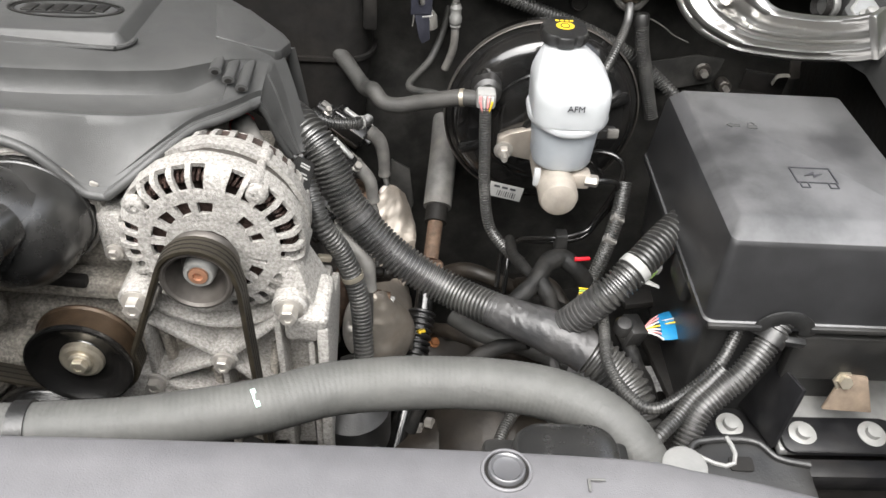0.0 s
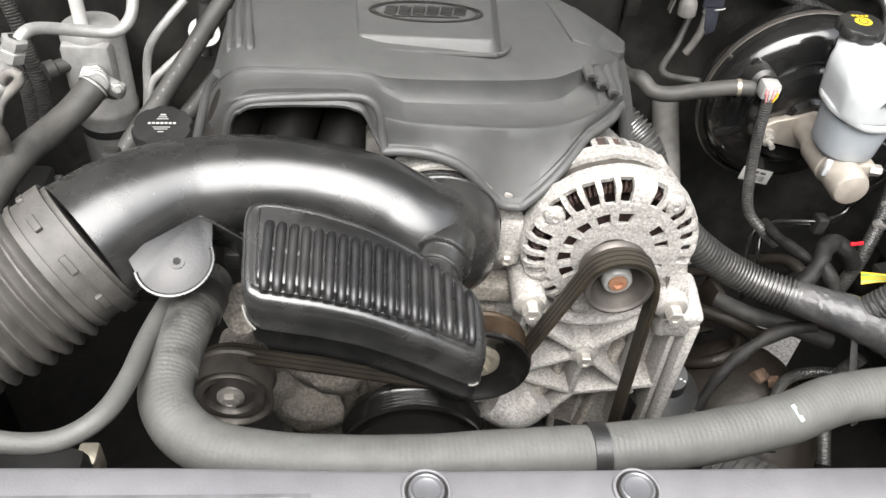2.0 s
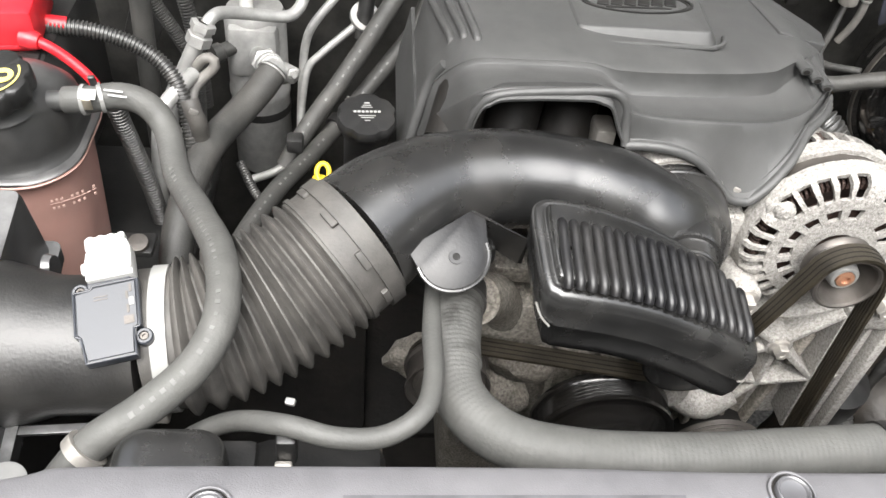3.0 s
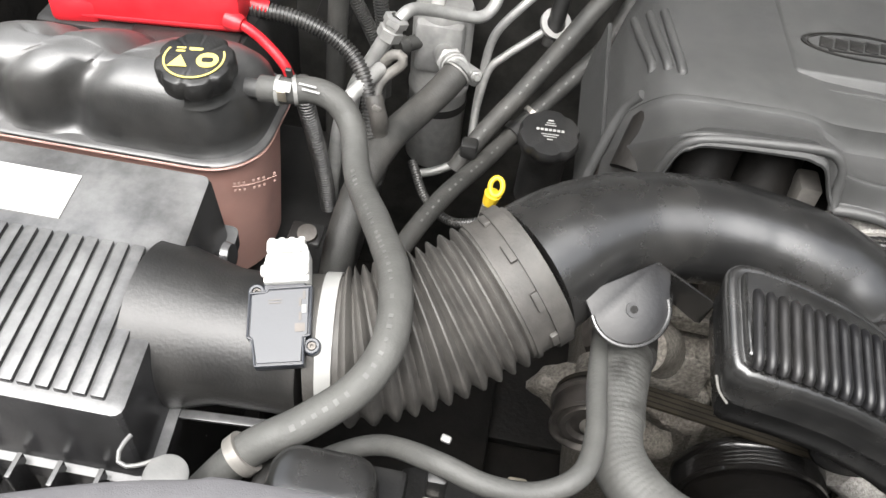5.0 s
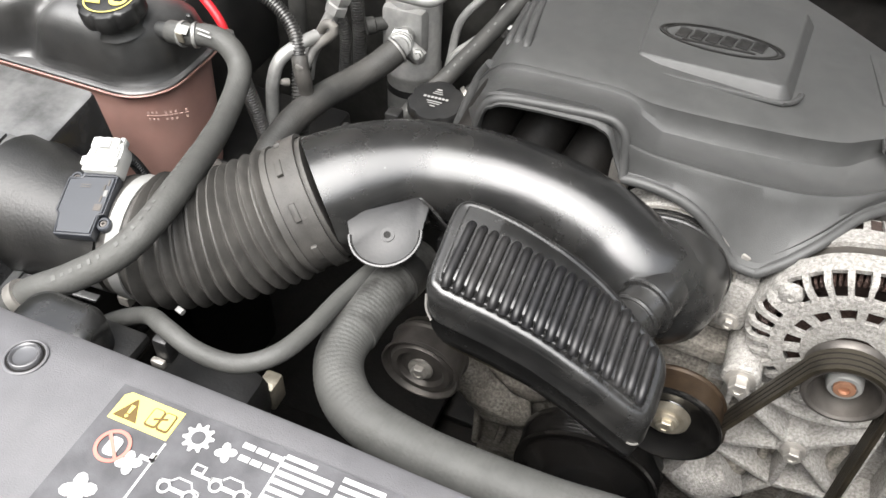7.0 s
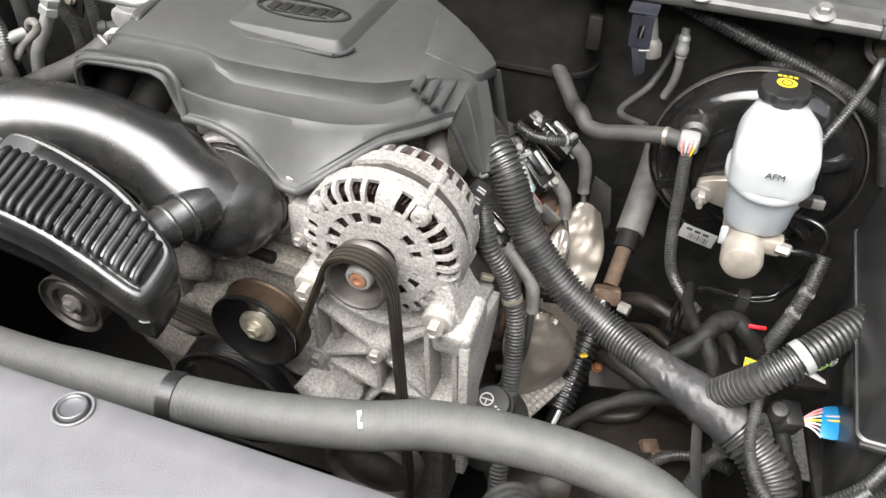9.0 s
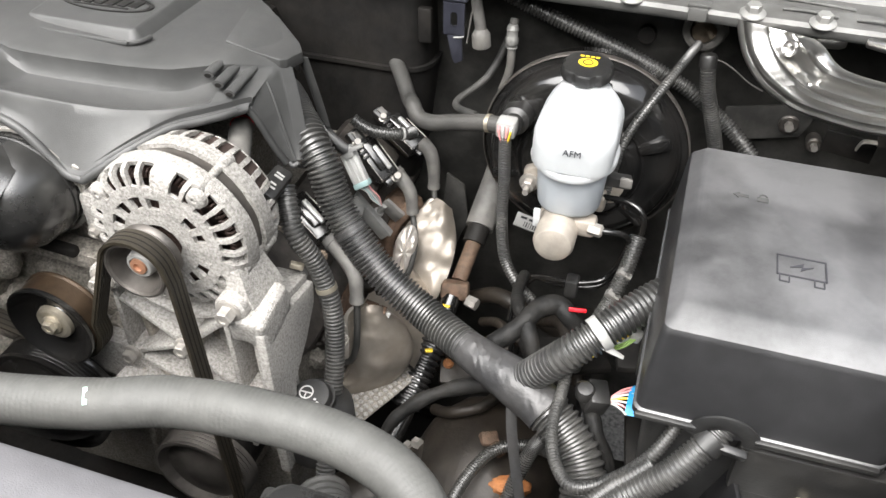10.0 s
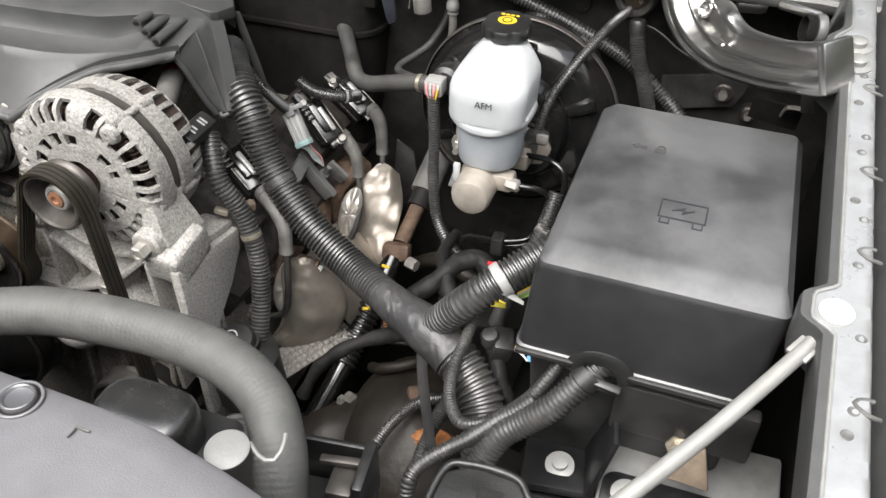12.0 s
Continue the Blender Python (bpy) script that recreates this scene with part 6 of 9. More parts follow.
ACH = [(-0.765, 0.930, 1.022), (-0.780, 0.905, 1.010), (-0.800, 0.872, 1.000), (-0.826, 0.812, 0.996), (-0.840, 0.755, 0.984), (-0.848, 0.700, 0.955), (-0.852, 0.660, 0.90)]
ah = hose("refrigerant_hose", ACH, 0.0175, M_RUBBER_D, "thick dusty black rubber refrigerant hose", seg=22)
ring_band(ACH, 0.0178, 0.018, 0.0022, M_PALE, ah, "ferrule", "pale crimp ring", 0.0016)
H1 = [(-0.600, 0.995, 1.125), (-0.625, 0.973, 1.095), (-0.653, 0.949, 1.056), (-0.689, 0.918, 1.010), (-0.722, 0.888, 0.972), (-0.75, 0.86, 0.93)]
H2 = [(-0.560, 1.030, 1.13), (-0.576, 1.010, 1.095), (-0.596, 0.987, 1.051), (-0.638, 0.957, 1.004), (-0.682, 0.918, 0.962), (-0.718, 0.850, 0.955), (-0.752, 0.770, 0.965), (-0.780, 0.690, 0.965), (-0.80, 0.62, 0.95)]
for pts in (H1, H2):
    hh = tagged(hose("heater_hose", pts, 0.0115 if pts is H1 else 0.0108, M_RUBBER_D, "dusty black rubber heater hose with white print"), group="heater hoses")
    path, tot = spline(pts, 0.004)
    for i in range(4, len(path) - 4, 3):
        if rnd.random() < 0.55:
            continue
        t = (path[i + 1] - path[i - 1]).normalized()
        out_d = (Vector((0.1, -0.6, 0.78)) - t * Vector((0.1, -0.6, 0.78)).dot(t)).normalized()
        b2 = box((0, 0, 0), (0.0038, 0.0024, 0.0004), 0.0)
        b2.transform(basis(path[i] + out_d * 0.0116, t, out_d.cross(t)))
        part("print_bar", b2, M_PRINT, hh)
ring_band(H2, 0.0108, 0.44, 0.012, M_BLACK, hh, "quick_connector", thick=0.004)
ring_band(H2, 0.0108, 0.38, 0.006, M_STEEL, hh, "spring_clamp", thick=0.003)
part("clip", box((-0.735, 0.85, 0.975), (0.02, 0.02, 0.02), 0.004), M_BLACK, hh)

loom("battery_loom", [(-1.02, 0.83, 1.125), (-0.989, 0.841, 1.120), (-0.941, 0.850, 1.112), (-0.896, 0.850, 1.095), (-0.866, 0.841, 1.072), (-0.850, 0.822, 1.042), (-0.842, 0.80, 1.0), (-0.835, 0.79, 0.95)], 0.0080, "black corrugated loom of the battery cable", pitch=0.004)
tj = thing("taped_joint", (-0.84, 0.81, 1.04), "grimy cloth-taped loom joint behind the tank", "wire loom")
part("wrap", hose_bm([(-0.842, 0.812, 1.056), (-0.838, 0.806, 1.046), (-0.834, 0.804, 1.030), (-0.833, 0.806, 1.010), (-0.827, 0.808, 0.985)], 0.0092, 20, 0.002, 0.3), M_BELLOWS, tj)
part("clip", box((-0.836, 0.799, 1.050), (0.010, 0.005, 0.007), 0.002, (0, 30, 10)), M_GREYBOOT, tj)
part("clip_stud", lathe([(0, 0), (0.005, 0), (0.005, 0.006), (0.003, 0.010), (0, 0.010)], (-0.855, 0.802, 1.022), (-0.6, -0.7, 0.3), 12), M_GREYBOOT, tj)
part("loop", hose_bm([(-0.846, 0.830, 1.030), (-0.844, 0.850, 1.045), (-0.832, 0.860, 1.056), (-0.821, 0.862, 1.067), (-0.823, 0.864, 1.077), (-0.834, 0.864, 1.075), (-0.842, 0.868, 1.062)], 0.0060, 12), M_GREYBOOT, tj)
part("tail", hose_bm([(-0.846, 0.830, 1.03), (-0.857, 0.84, 1.0), (-0.862, 0.84, 0.962), (-0.872, 0.84, 0.937)], 0.008, 12, 0.004, 0.3), M_CLOTH, tj)
loom("rear_tank_loom", [(-0.915, 0.98, 1.09), (-0.897, 0.98, 1.055), (-0.885, 0.98, 1.03), (-0.871, 0.98, 0.993), (-0.868, 0.97, 0.95), (-0.87, 0.96, 0.90)], 0.0078, "black corrugated loom going down behind the tank")
fbk = thing("fender_bracket", (-0.948, 1.06, 1.0), "black steel bracket with a tan bolt behind the tank", "bracket")
part("plate", box((-0.948, 1.068, 1.0), (0.045, 0.006, 0.055), 0.002, (0, 20, 0)), M_BLACK, fbk)
part("bolt", lathe([(0, 0), (0.009, 0), (0.009, 0.003), (0.006, 0.004), (0.006, 0.010), (0, 0.011)], (-0.946, 1.064, 1.0), (0.1, -1, 0.3), 12), M_BRASSY, fbk)
loom("tank_loom", [(-0.905, 0.760, 1.10), (-0.902, 0.765, 1.06), (-0.899, 0.775, 1.02), (-0.892, 0.785, 0.95), (-0.888, 0.79, 0.88)], 0.0088, "black corrugated loom running down behind the tank", pitch=0.004)
loom("can_loom", [(-0.90, 1.05, 1.10), (-0.885, 1.04, 1.04), (-0.875, 1.03, 0.97), (-0.872, 1.02, 0.90)], 0.009, "black corrugated loom beside the refrigerant can", pitch=0.004)
loom("thin_loom", [(-0.80, 0.84, 0.95), (-0.775, 0.80, 0.93), (-0.74, 0.77, 0.93), (-0.70, 0.77, 0.94)], 0.005, "thin black corrugated loom between the hoses")

TRUNK = [(-0.215, 0.930, 1.050), (-0.185, 0.890, 1.060), (-0.158, 0.852, 1.066), (-0.133, 0.822, 1.064), (-0.110, 0.804, 1.043), (-0.081, 0.786, 0.986), (-0.027, 0.766, 0.931), (0.040, 0.745, 0.897), (0.110, 0.706, 0.894), (0.160, 0.682, 0.892), (0.205, 0.660, 0.880), (0.240, 0.635, 0.860), (0.256, 0.605, 0.830), (0.262, 0.57, 0.78)]
tr = loom("main_harness", TRUNK[:10], 0.0185, "thick black corrugated main wiring harness with taped fork", pitch=0.0054, depth=0.13, seg=22)
part("conduit", loom_bm(TRUNK[9:], 0.0232, 0.0078, 0.095, 24), M_LOOM, tr)
path, tot = spline(TRUNK, 0.002)


def wrapped(pp, r, k0=0.10):
    rr = []
    for i, p in enumerate(pp):
        rr.append((r if np.isscalar(r) else r[i]) * (1 + k0 * noise.noise(p * 38)))
    b = sweep(bmesh.new(), pp, rr, 40)
    for v in b.verts:
        q = v.co
        w = q.x * 0.75 + q.y * 0.25 + q.z * 0.6
        v.co = q + Vector((0.35, -0.6, 0.7)) * (0.0011 * math.sin(w * 620 + 5 * noise.noise(q * 60)) * (0.5 + noise.noise(q * 50 + Vector((3, 0, 0)))) + 0.0012 * noise.noise(q * 140))
    return b


i0, i1 = int(len(path) * 0.615), int(len(path) * 0.785)
part("tape_wrap", wrapped(path[i0:i1], [0.0200 + 0.0066 * min(1.0, 1.6 * i / (i1 - i0)) for i in range(i1 - i0)]), M_TAPE, tr, "wrinkled black tape round the fork")
i0, i1 = int(len(path) * 0.345), int(len(path) * 0.36)
part("tape_wrap", sweep(bmesh.new(), path[i0:i1], 0.0208, 20), M_TAPE, tr)
BR = [(0.158, 0.684, 0.888), (0.178, 0.680, 0.915), (0.197, 0.677, 0.942), (0.214, 0.679, 0.962), (0.239, 0.695, 0.982), (0.279, 0.731, 1.004), (0.30, 0.75, 1.01)]
br = loom("harness_branch", BR, 0.0162, "black corrugated harness branch into the fuse box", pitch=0.0058, depth=0.14, seg=20)
ring_band(BR, 0.0176, 0.60, 0.010, M_TIE, br, "cable_tie", "white cable tie", 0.0015)
part("tie_tail", sweep(bmesh.new(), [Vector(p) for p in ((0.244, 0.685, 0.975), (0.255, 0.685, 0.97), (0.266, 0.685, 0.965))], [0.0055, 0.0045, 0.0028], 8, (0.35, 1.0)), M_TIE, br)
path, tot = spline(BR, 0.002)
i1 = int(len(path) * 0.36)
part("tape_wrap", wrapped(path[:i1], [0.0172 for i in range(i1)], 0.08), M_TAPE, br)
part("loose_tape_end", sweep(bmesh.new(), spline([(0.160, 0.668, 0.880), (0.165, 0.655, 0.850), (0.175, 0.640, 0.81), (0.19, 0.62, 0.76)], 0.004)[0], 0.006, 8, (0.25, 1.0)), M_TAPE, tr)

ALTL = [(-0.122, 0.735, 1.055), (-0.112, 0.720, 1.035), (-0.101, 0.709, 1.010), (-0.081, 0.711, 0.972), (-0.064, 0.704, 0.918), (-0.058, 0.688, 0.860), (-0.054, 0.66, 0.81), (-0.045, 0.61, 0.75), (-0.035, 0.57, 0.68)]
al = loom("alternator_loom", ALTL, 0.0108, "dusty black corrugated loom beside the alternator", pitch=0.0048, depth=0.10)
ring_band(ALTL, 0.011, 0.30, 0.006, M_BRASSY, al, "cable_tie", "yellowed cable tie", 0.0015)
part("tie_head", box((-0.100, 0.700, 0.975), (0.016, 0.008, 0.007), 0.002, (0, 20, 20)), M_BRASSY, al)
loom("fork_loom", [(0.212, 0.690, 0.922), (0.212, 0.664, 0.914), (0.211, 0.625, 0.906), (0.222, 0.586, 0.905), (0.244, 0.560, 0.908), (0.274, 0.567, 0.920), (0.305, 0.577, 0.955), (0.324, 0.600, 0.985), (0.326, 0.605, 1.0)], 0.0058, "thin black corrugated loom looping into the fuse box", pitch=0.0036, depth=0.12)
FB2 = [(0.262, 0.495, 0.84), (0.270, 0.516, 0.890), (0.284, 0.540, 0.925), (0.304, 0.553, 0.942), (0.326, 0.563, 0.962), (0.347, 0.580, 0.985), (0.359, 0.592, 1.000), (0.365, 0.60, 1.01)]
fl = loom("fuse_box_loom", FB2, 0.0118, "black corrugated loom entering the fuse box front", pitch=0.0046, depth=0.11)
ring_band(FB2, 0.0128, 0.88, 0.013, M_BLACK, fl, "cable_tie", "grey cable tie", 0.002)
part("tie_tail", box((0.370, 0.578, 0.992), (0.026, 0.008, 0.010), 0.002, (20, 10, 0)), M_BLACK, fl)
loom("tray_loom", [(0.310, 0.572, 0.958), (0.295, 0.562, 0.945), (0.279, 0.552, 0.935), (0.260, 0.533, 0.925), (0.242, 0.516, 0.920), (0.224, 0.499, 0.910), (0.218, 0.483, 0.900), (0.221, 0.473, 0.870), (0.225, 0.465, 0.82)], 0.0068, "thin black corrugated loom bending down beside the tray", pitch=0.004, depth=0.12)
loom("lower_loom", [(0.10, 0.62, 0.70), (0.115, 0.67, 0.72), (0.14, 0.71, 0.73), (0.18, 0.72, 0.74), (0.22, 0.70, 0.76)], 0.007, "black corrugated loom low in the bay")
loom("lower_loom", [(0.165, 0.60, 0.70), (0.172, 0.65, 0.74), (0.185, 0.68, 0.78), (0.20, 0.68, 0.82)], 0.008, "black corrugated loom under the harness fork")

VAC = [(0.070, 0.945, 1.045), (0.045, 0.950, 1.043), (0.0, 0.962, 1.028), (-0.030, 0.970, 1.017), (-0.052, 0.978, 1.016), (-0.066, 0.993, 1.026), (-0.08, 1.02, 1.016), (-0.107, 1.06, 1.031), (-0.136, 1.1, 1.045), (-0.156, 1.13, 1.059), (-0.185, 1.185, 1.056)]
va = hose("vacuum_hose", VAC, 0.0108, M_RUBBER_D, "grey-black rubber brake vacuum hose")
ring_band(VAC, 0.0110, 0.055, 0.005, M_BRASSY, va, "yellow_tape", "yellow tape ring", 0.0006)
hose("cowl_hose", [(0.02, 1.00, 1.02), (-0.02, 1.04, 1.01), (0.01, 1.09, 1.03), (0.03, 1.12, 1.08), (0.03, 1.14, 1.13)], 0.005, M_RUBBER_D, "thin grey hose along the firewall")
loom("booster_loom", [(0.0785, 0.918, 1.050), (0.080, 0.915, 1.02), (0.082, 0.912, 0.992), (0.085, 0.900, 0.943), (0.095, 0.886, 0.890), (0.119, 0.866, 0.866), (0.14, 0.86, 0.85)], 0.0068, "dusty black corrugated loom hanging in front of the booster", pitch=0.0036)
loom("firewall_loom", [(-0.05, 1.09, 1.185), (0.010, 1.09, 1.160), (0.067, 1.09, 1.138), (0.135, 1.09, 1.114), (0.211, 1.09, 1.087), (0.280, 1.09, 1.055), (0.338, 1.085, 1.014), (0.375, 1.07, 0.985)], 0.0084, "black corrugated loom crossing the firewall", pitch=0.0048, depth=0.16)
loom("grommet_loom", [(0.277, 1.09, 1.120), (0.262, 1.03, 1.118), (0.241, 0.985, 1.094), (0.218, 0.955, 1.055), (0.210, 0.935, 1.02), (0.205, 0.92, 0.98)], 0.0052, "thin black corrugated loom from the grommet to the brake sensor")

# ---- brake booster and master cylinder ----
bst = thing("brake_booster", (0.158, 1.02, 0.87), "glossy black round brake booster on the firewall", "brake booster")
BA = Vector((0.02, -1, 0.02)).normalized()
part("shell", lathe([(0.0, 0.060), (0.030, 0.060), (0.034, 0.052), (0.058, 0.052), (0.070, 0.047), (0.076, 0.034), (0.100, 0.030), (0.112, 0.026), (0.120, 0.014), (0.124, 0.0), (0.130, -0.002), (0.1325, -0.006), (0.1325, -0.012), (0.126, -0.016), (0.120, -0.05), (0.08, -0.09), (0, -0.1)], (0.163, 1.005, 0.993), BA, 88), M_BOOSTER, bst)
for a in (25, 80, 140, 200, 320):
    c, s = math.cos(radians(a)), math.sin(radians(a))
    part("press_rib", box((0.163 + 0.098 * c, 0.975, 0.993 + 0.098 * s), (0.042, 0.012, 0.016), 0.005, (0, -a, 0)), M_BOOSTER, bst)
part("rim_edge", lathe([(0.1318, 0.0008), (0.1334, 0.0), (0.1340, -0.004), (0.1334, -0.0085), (0.1318, -0.009)], (0.163, 1.0045, 0.993), BA, 88), M_RIM, bst, "thin paler rim edge")
part("front_step", lathe([(0.0765, 0.0352), (0.0785, 0.0362), (0.0805, 0.0350)], (0.163, 1.005, 0.993), BA, 64), M_BOOSTER, bst)
lab = part("label", box((0.118, 0.9405, 0.908), (0.048, 0.0012, 0.021), 0.0003, (-8, 14, 2)), M_TIE, bst, "white bar code label")
for k in range(11):
    part("code_bar", box((0.101 + 0.0030 * k, 0.9394, 0.9085 - 0.00075 * k), (0.0009 + 0.0007 * (k % 3 == 0), 0.0008, 0.008), 0, (-8, 14, 2)), M_BLACK_L, lab)
for k in range(3):
    part("text_bar", box((0.106 + 0.011 * k, 0.9396, 0.917 - 0.0026 * k), (0.008, 0.0008, 0.003), 0, (-8, 14, 2)), M_BLACK_L, lab)
# check valve and sensor plug
part("check_valve", lathe([(0.020, -0.02), (0.018, 0.006), (0.012, 0.010), (0.012, 0.02), (0, 0.02)], (0.082, 0.955, 1.052), (0, -1, 0.15), 28), M_BLACK, bst)
plug = thing("sensor_plug", (0.0785, 0.925, 1.055), "grey wiring plug with coloured wires on the booster valve", "wiring plug")
part("housing", box((0.0785, 0.925, 1.058), (0.024, 0.022, 0.022), 0.004), M_TIE, plug)
for k, mm in enumerate((M_PINKW, M_WHITE, M_PINKW, M_YELLOW)):
    part("wire", hose_bm([(0.071 + 0.005 * k, 0.912, 1.060), (0.073 + 0.0037 * k, 0.912, 1.050), (0.0765 + 0.0015 * k, 0.915, 1.040)], 0.0014, 8, 0.004), mm, plug)
    part("seal", box((0.071 + 0.005 * k, 0.9135, 1.0605), (0.0035, 0.003, 0.010), 0.001), M_WHITE if k % 2 else M_PINKW, plug)

mc = thing("master_cylinder", (0.165, 0.87, 0.97), "beige aluminium brake master cylinder with milky plastic reservoir", "master cylinder")
bm = lathe([(0, 0.150), (0.014, 0.150), (0.021, 0.147), (0.0235, 0.141), (0.0235, 0.100), (0.026, 0.098), (0.026, 0.05), (0.021, 0.045), (0.021, 0.0), (0, 0)], (0.164, 0.950, 0.992), (0.01, -1, 0.0), 36)
part("body", bm, M_MC, mc)
part("flange", prism([(-0.066, -0.012), (-0.05, -0.02), (0.0, -0.03), (0.05, -0.02), (0.06, 0.0), (0.05, 0.02), (0.0, 0.03), (-0.05, 0.014), (-0.066, 0.008)], 0.012, Matrix(((1, 0, 0, 0.166), (0, 0, -1, 0.952), (0, 1, 0, 0.985), (0, 0, 0, 1))), 0.003), M_MC, mc)
hexbolt("flange_nut", (0.109, 0.938, 0.975), mc, M_STEEL, r=0.0085, h=0.012)
part("flange_stud", lathe([(0, 0), (0.004, 0), (0.004, 0.02), (0, 0.02)], (0.109, 0.934, 0.975), (0, -1, 0), 12), M_STEEL, mc)
part("port_boss", box((0.192, 0.845, 0.998), (0.030, 0.022, 0.022), 0.005), M_MC, mc)
part("line_nut", lathe([(0, 0), (0.0075, 0), (0.0075, 0.014), (0.005, 0.016), (0, 0.016)], (0.200, 0.838, 1.000), (1, -0.2, 0), 6), M_STEEL, mc)
part("port_boss", box((0.194, 0.905, 0.992), (0.030, 0.024, 0.022), 0.005), M_MC, mc)


def mring(w, d, z, cx=0.170, cy=0.868, r=None):
    r = r or min(w, d) * 0.42
    return [Vector((cx + x, cy + y, z)) for x, y in rrect(w, d, r, 7)]


bm = loft([mring(0.058, 0.062, 1.012), mring(0.068, 0.072, 1.014), mring(0.072, 0.077, 1.019), mring(0.078, 0.086, 1.064), mring(0.078, 0.086, 1.068)])
low = part("lower_reservoir", bm, M_RESERV_L, mc, "milky plastic with brake fluid behind it", sharp=60)
bm = loft([mring(0.080, 0.087, 1.0692), mring(0.094, 0.100, 1.0695), mring(0.0955, 0.1015, 1.0725), mring(0.094, 0.100, 1.076), mring(0.0845, 0.092, 1.0775)])
for v in bm.verts:
    v.co.z -= 0.004 * math.cos((v.co.x - 0.170) * 60) - 0.002
part("seam_flange", bm, M_RESERV, mc)
bm = loft([mring(0.087, 0.094, 1.0775, r=0.024), mring(0.089, 0.096, 1.100, 0.170, 0.870, 0.024), mring(0.089, 0.096, 1.112, 0.170, 0.872, 0.024), mring(0.086, 0.093, 1.119, 0.170, 0.876, 0.024), mring(0.076, 0.081, 1.1265, 0.169, 0.886, 0.024), mring(0.060, 0.063, 1.132, 0.167, 0.904, 0.022), mring(0.048, 0.050, 1.135, 0.165, 0.918, 0.021), mring(0.044, 0.044, 1.1375, 0.164, 0.926, 0.021), mring(0.043, 0.043, 1.143, 0.164, 0.928, 0.021)])
up = part("upper_reservoir", bm, M_RESERV, mc, sharp=60)
lettering("AFM", 0.0105, Matrix(((1, 0, 0, 0.172), (0, 0.07, -0.99, 0.8206), (0, 0.99, 0.07, 1.1035), (0, 0, 0, 1))), M_BLACK_L, up)
cap = lathe([(0, 0), (0.0285, 0), (0.0290, 0.002), (0.0290, 0.010), (0.027, 0.013), (0.020, 0.0145), (0.0, 0.0145)], (0.164, 0.928, 1.1410), (0, -0.08, 1), 72)
for v in cap.verts:
    dx, dy = v.co.x - 0.164, v.co.y - 0.927
    rr = math.hypot(dx, dy)
    if rr > 0.025:
        k = 1 - 0.10 * max(0.0, math.cos(6 * math.atan2(dy, dx))) ** 2
        v.co.x, v.co.y = 0.164 + dx * k, 0.927 + dy * k
mcap = part("cap", cap, M_BLACK, mc, "black lobed cap with yellow print")
CF = basis((0.164, 0.9268, 1.1557), (1, 0, 0), (0, 1, 0.08))
b2 = prism([(0.011 * math.cos(k * math.pi / 12), 0.0085 * math.sin(k * math.pi / 12)) for k in range(24)], 0.0004, CF)
part("yellow_oval", b2, M_YELLOW, mcap)
b2 = lathe([(0.006, 0), (0.006, 0.0005), (0.0045, 0.0005), (0.0045, 0), (0.006, 0)], (0, 0, 0), (0, 0, 1), 24)
b2.transform(CF @ pose(0, 0, 0.0004))
part("brake_symbol", b2, M_BLACK, mcap)
for k in range(4):
    part("print_bar", prism(rrect(0.0042, 0.003, 0.0005, 1), 0.0005, CF @ pose(-0.0085 + 0.0057 * k, 0.0125, 0)), M_YELLOW, mcap)
part("level_sensor", box((0.222, 0.875, 1.045), (0.026, 0.014, 0.014), 0.003), M_BLACK, mc)
part("sensor_latch", box((0.230, 0.868, 1.048), (0.014, 0.006, 0.012), 0.002), M_GREYBOOT, mc)
part("reservoir_leg", box((0.140, 0.832, 1.005), (0.008, 0.006, 0.024), 0.002), M_RESERV, mc)

LINE1 = [(0.206, 0.836, 1.000), (0.222, 0.838, 0.999), (0.238, 0.845, 0.994), (0.246, 0.852, 0.982), (0.243, 0.864, 0.955), (0.236, 0.876, 0.920), (0.224, 0.872, 0.899), (0.205, 0.864, 0.895), (0.184, 0.860, 0.893), (0.160, 0.872, 0.882), (0.138, 0.885, 0.868), (0.126, 0.880, 0.850), (0.122, 0.86, 0.82), (0.12, 0.85, 0.75)]
LINE2 = [(0.206, 0.902, 1.000), (0.235, 0.895, 1.004), (0.255, 0.888, 0.995), (0.258, 0.885, 0.97), (0.250, 0.884, 0.93), (0.236, 0.880, 0.906), (0.22, 0.872, 0.888), (0.190, 0.866, 0.883), (0.160, 0.876, 0.874), (0.132, 0.892, 0.860), (0.116, 0.885, 0.84), (0.112, 0.865, 0.80)]
for pts in (LINE1, LINE2):
    tagged(hose("brake_line", pts, 0.0037, M_PULLEY, "glossy black coated steel brake line", "brake line", 10, 0.0), group="brake lines")
solo("line_clip", box((0.188, 0.860, 0.889), (0.016, 0.020, 0.026), 0.003), M_BLACK, (0.188, 0.86, 0.889), "black plastic clip on the brake lines", "clip")

# ---- fuse box ----
fb = thing("fuse_box", (0.385, 0.74, 0.86), "dusty black plastic fuse box with a moulded battery symbol", "fuse box")


def fring(x0, x1, y0, y1, z, r=0.012):
    return [Vector(((x0 + x1) / 2 + x, (y0 + y1) / 2 + y, z)) for x, y in rrect(x1 - x0, y1 - y0, r, 4)]


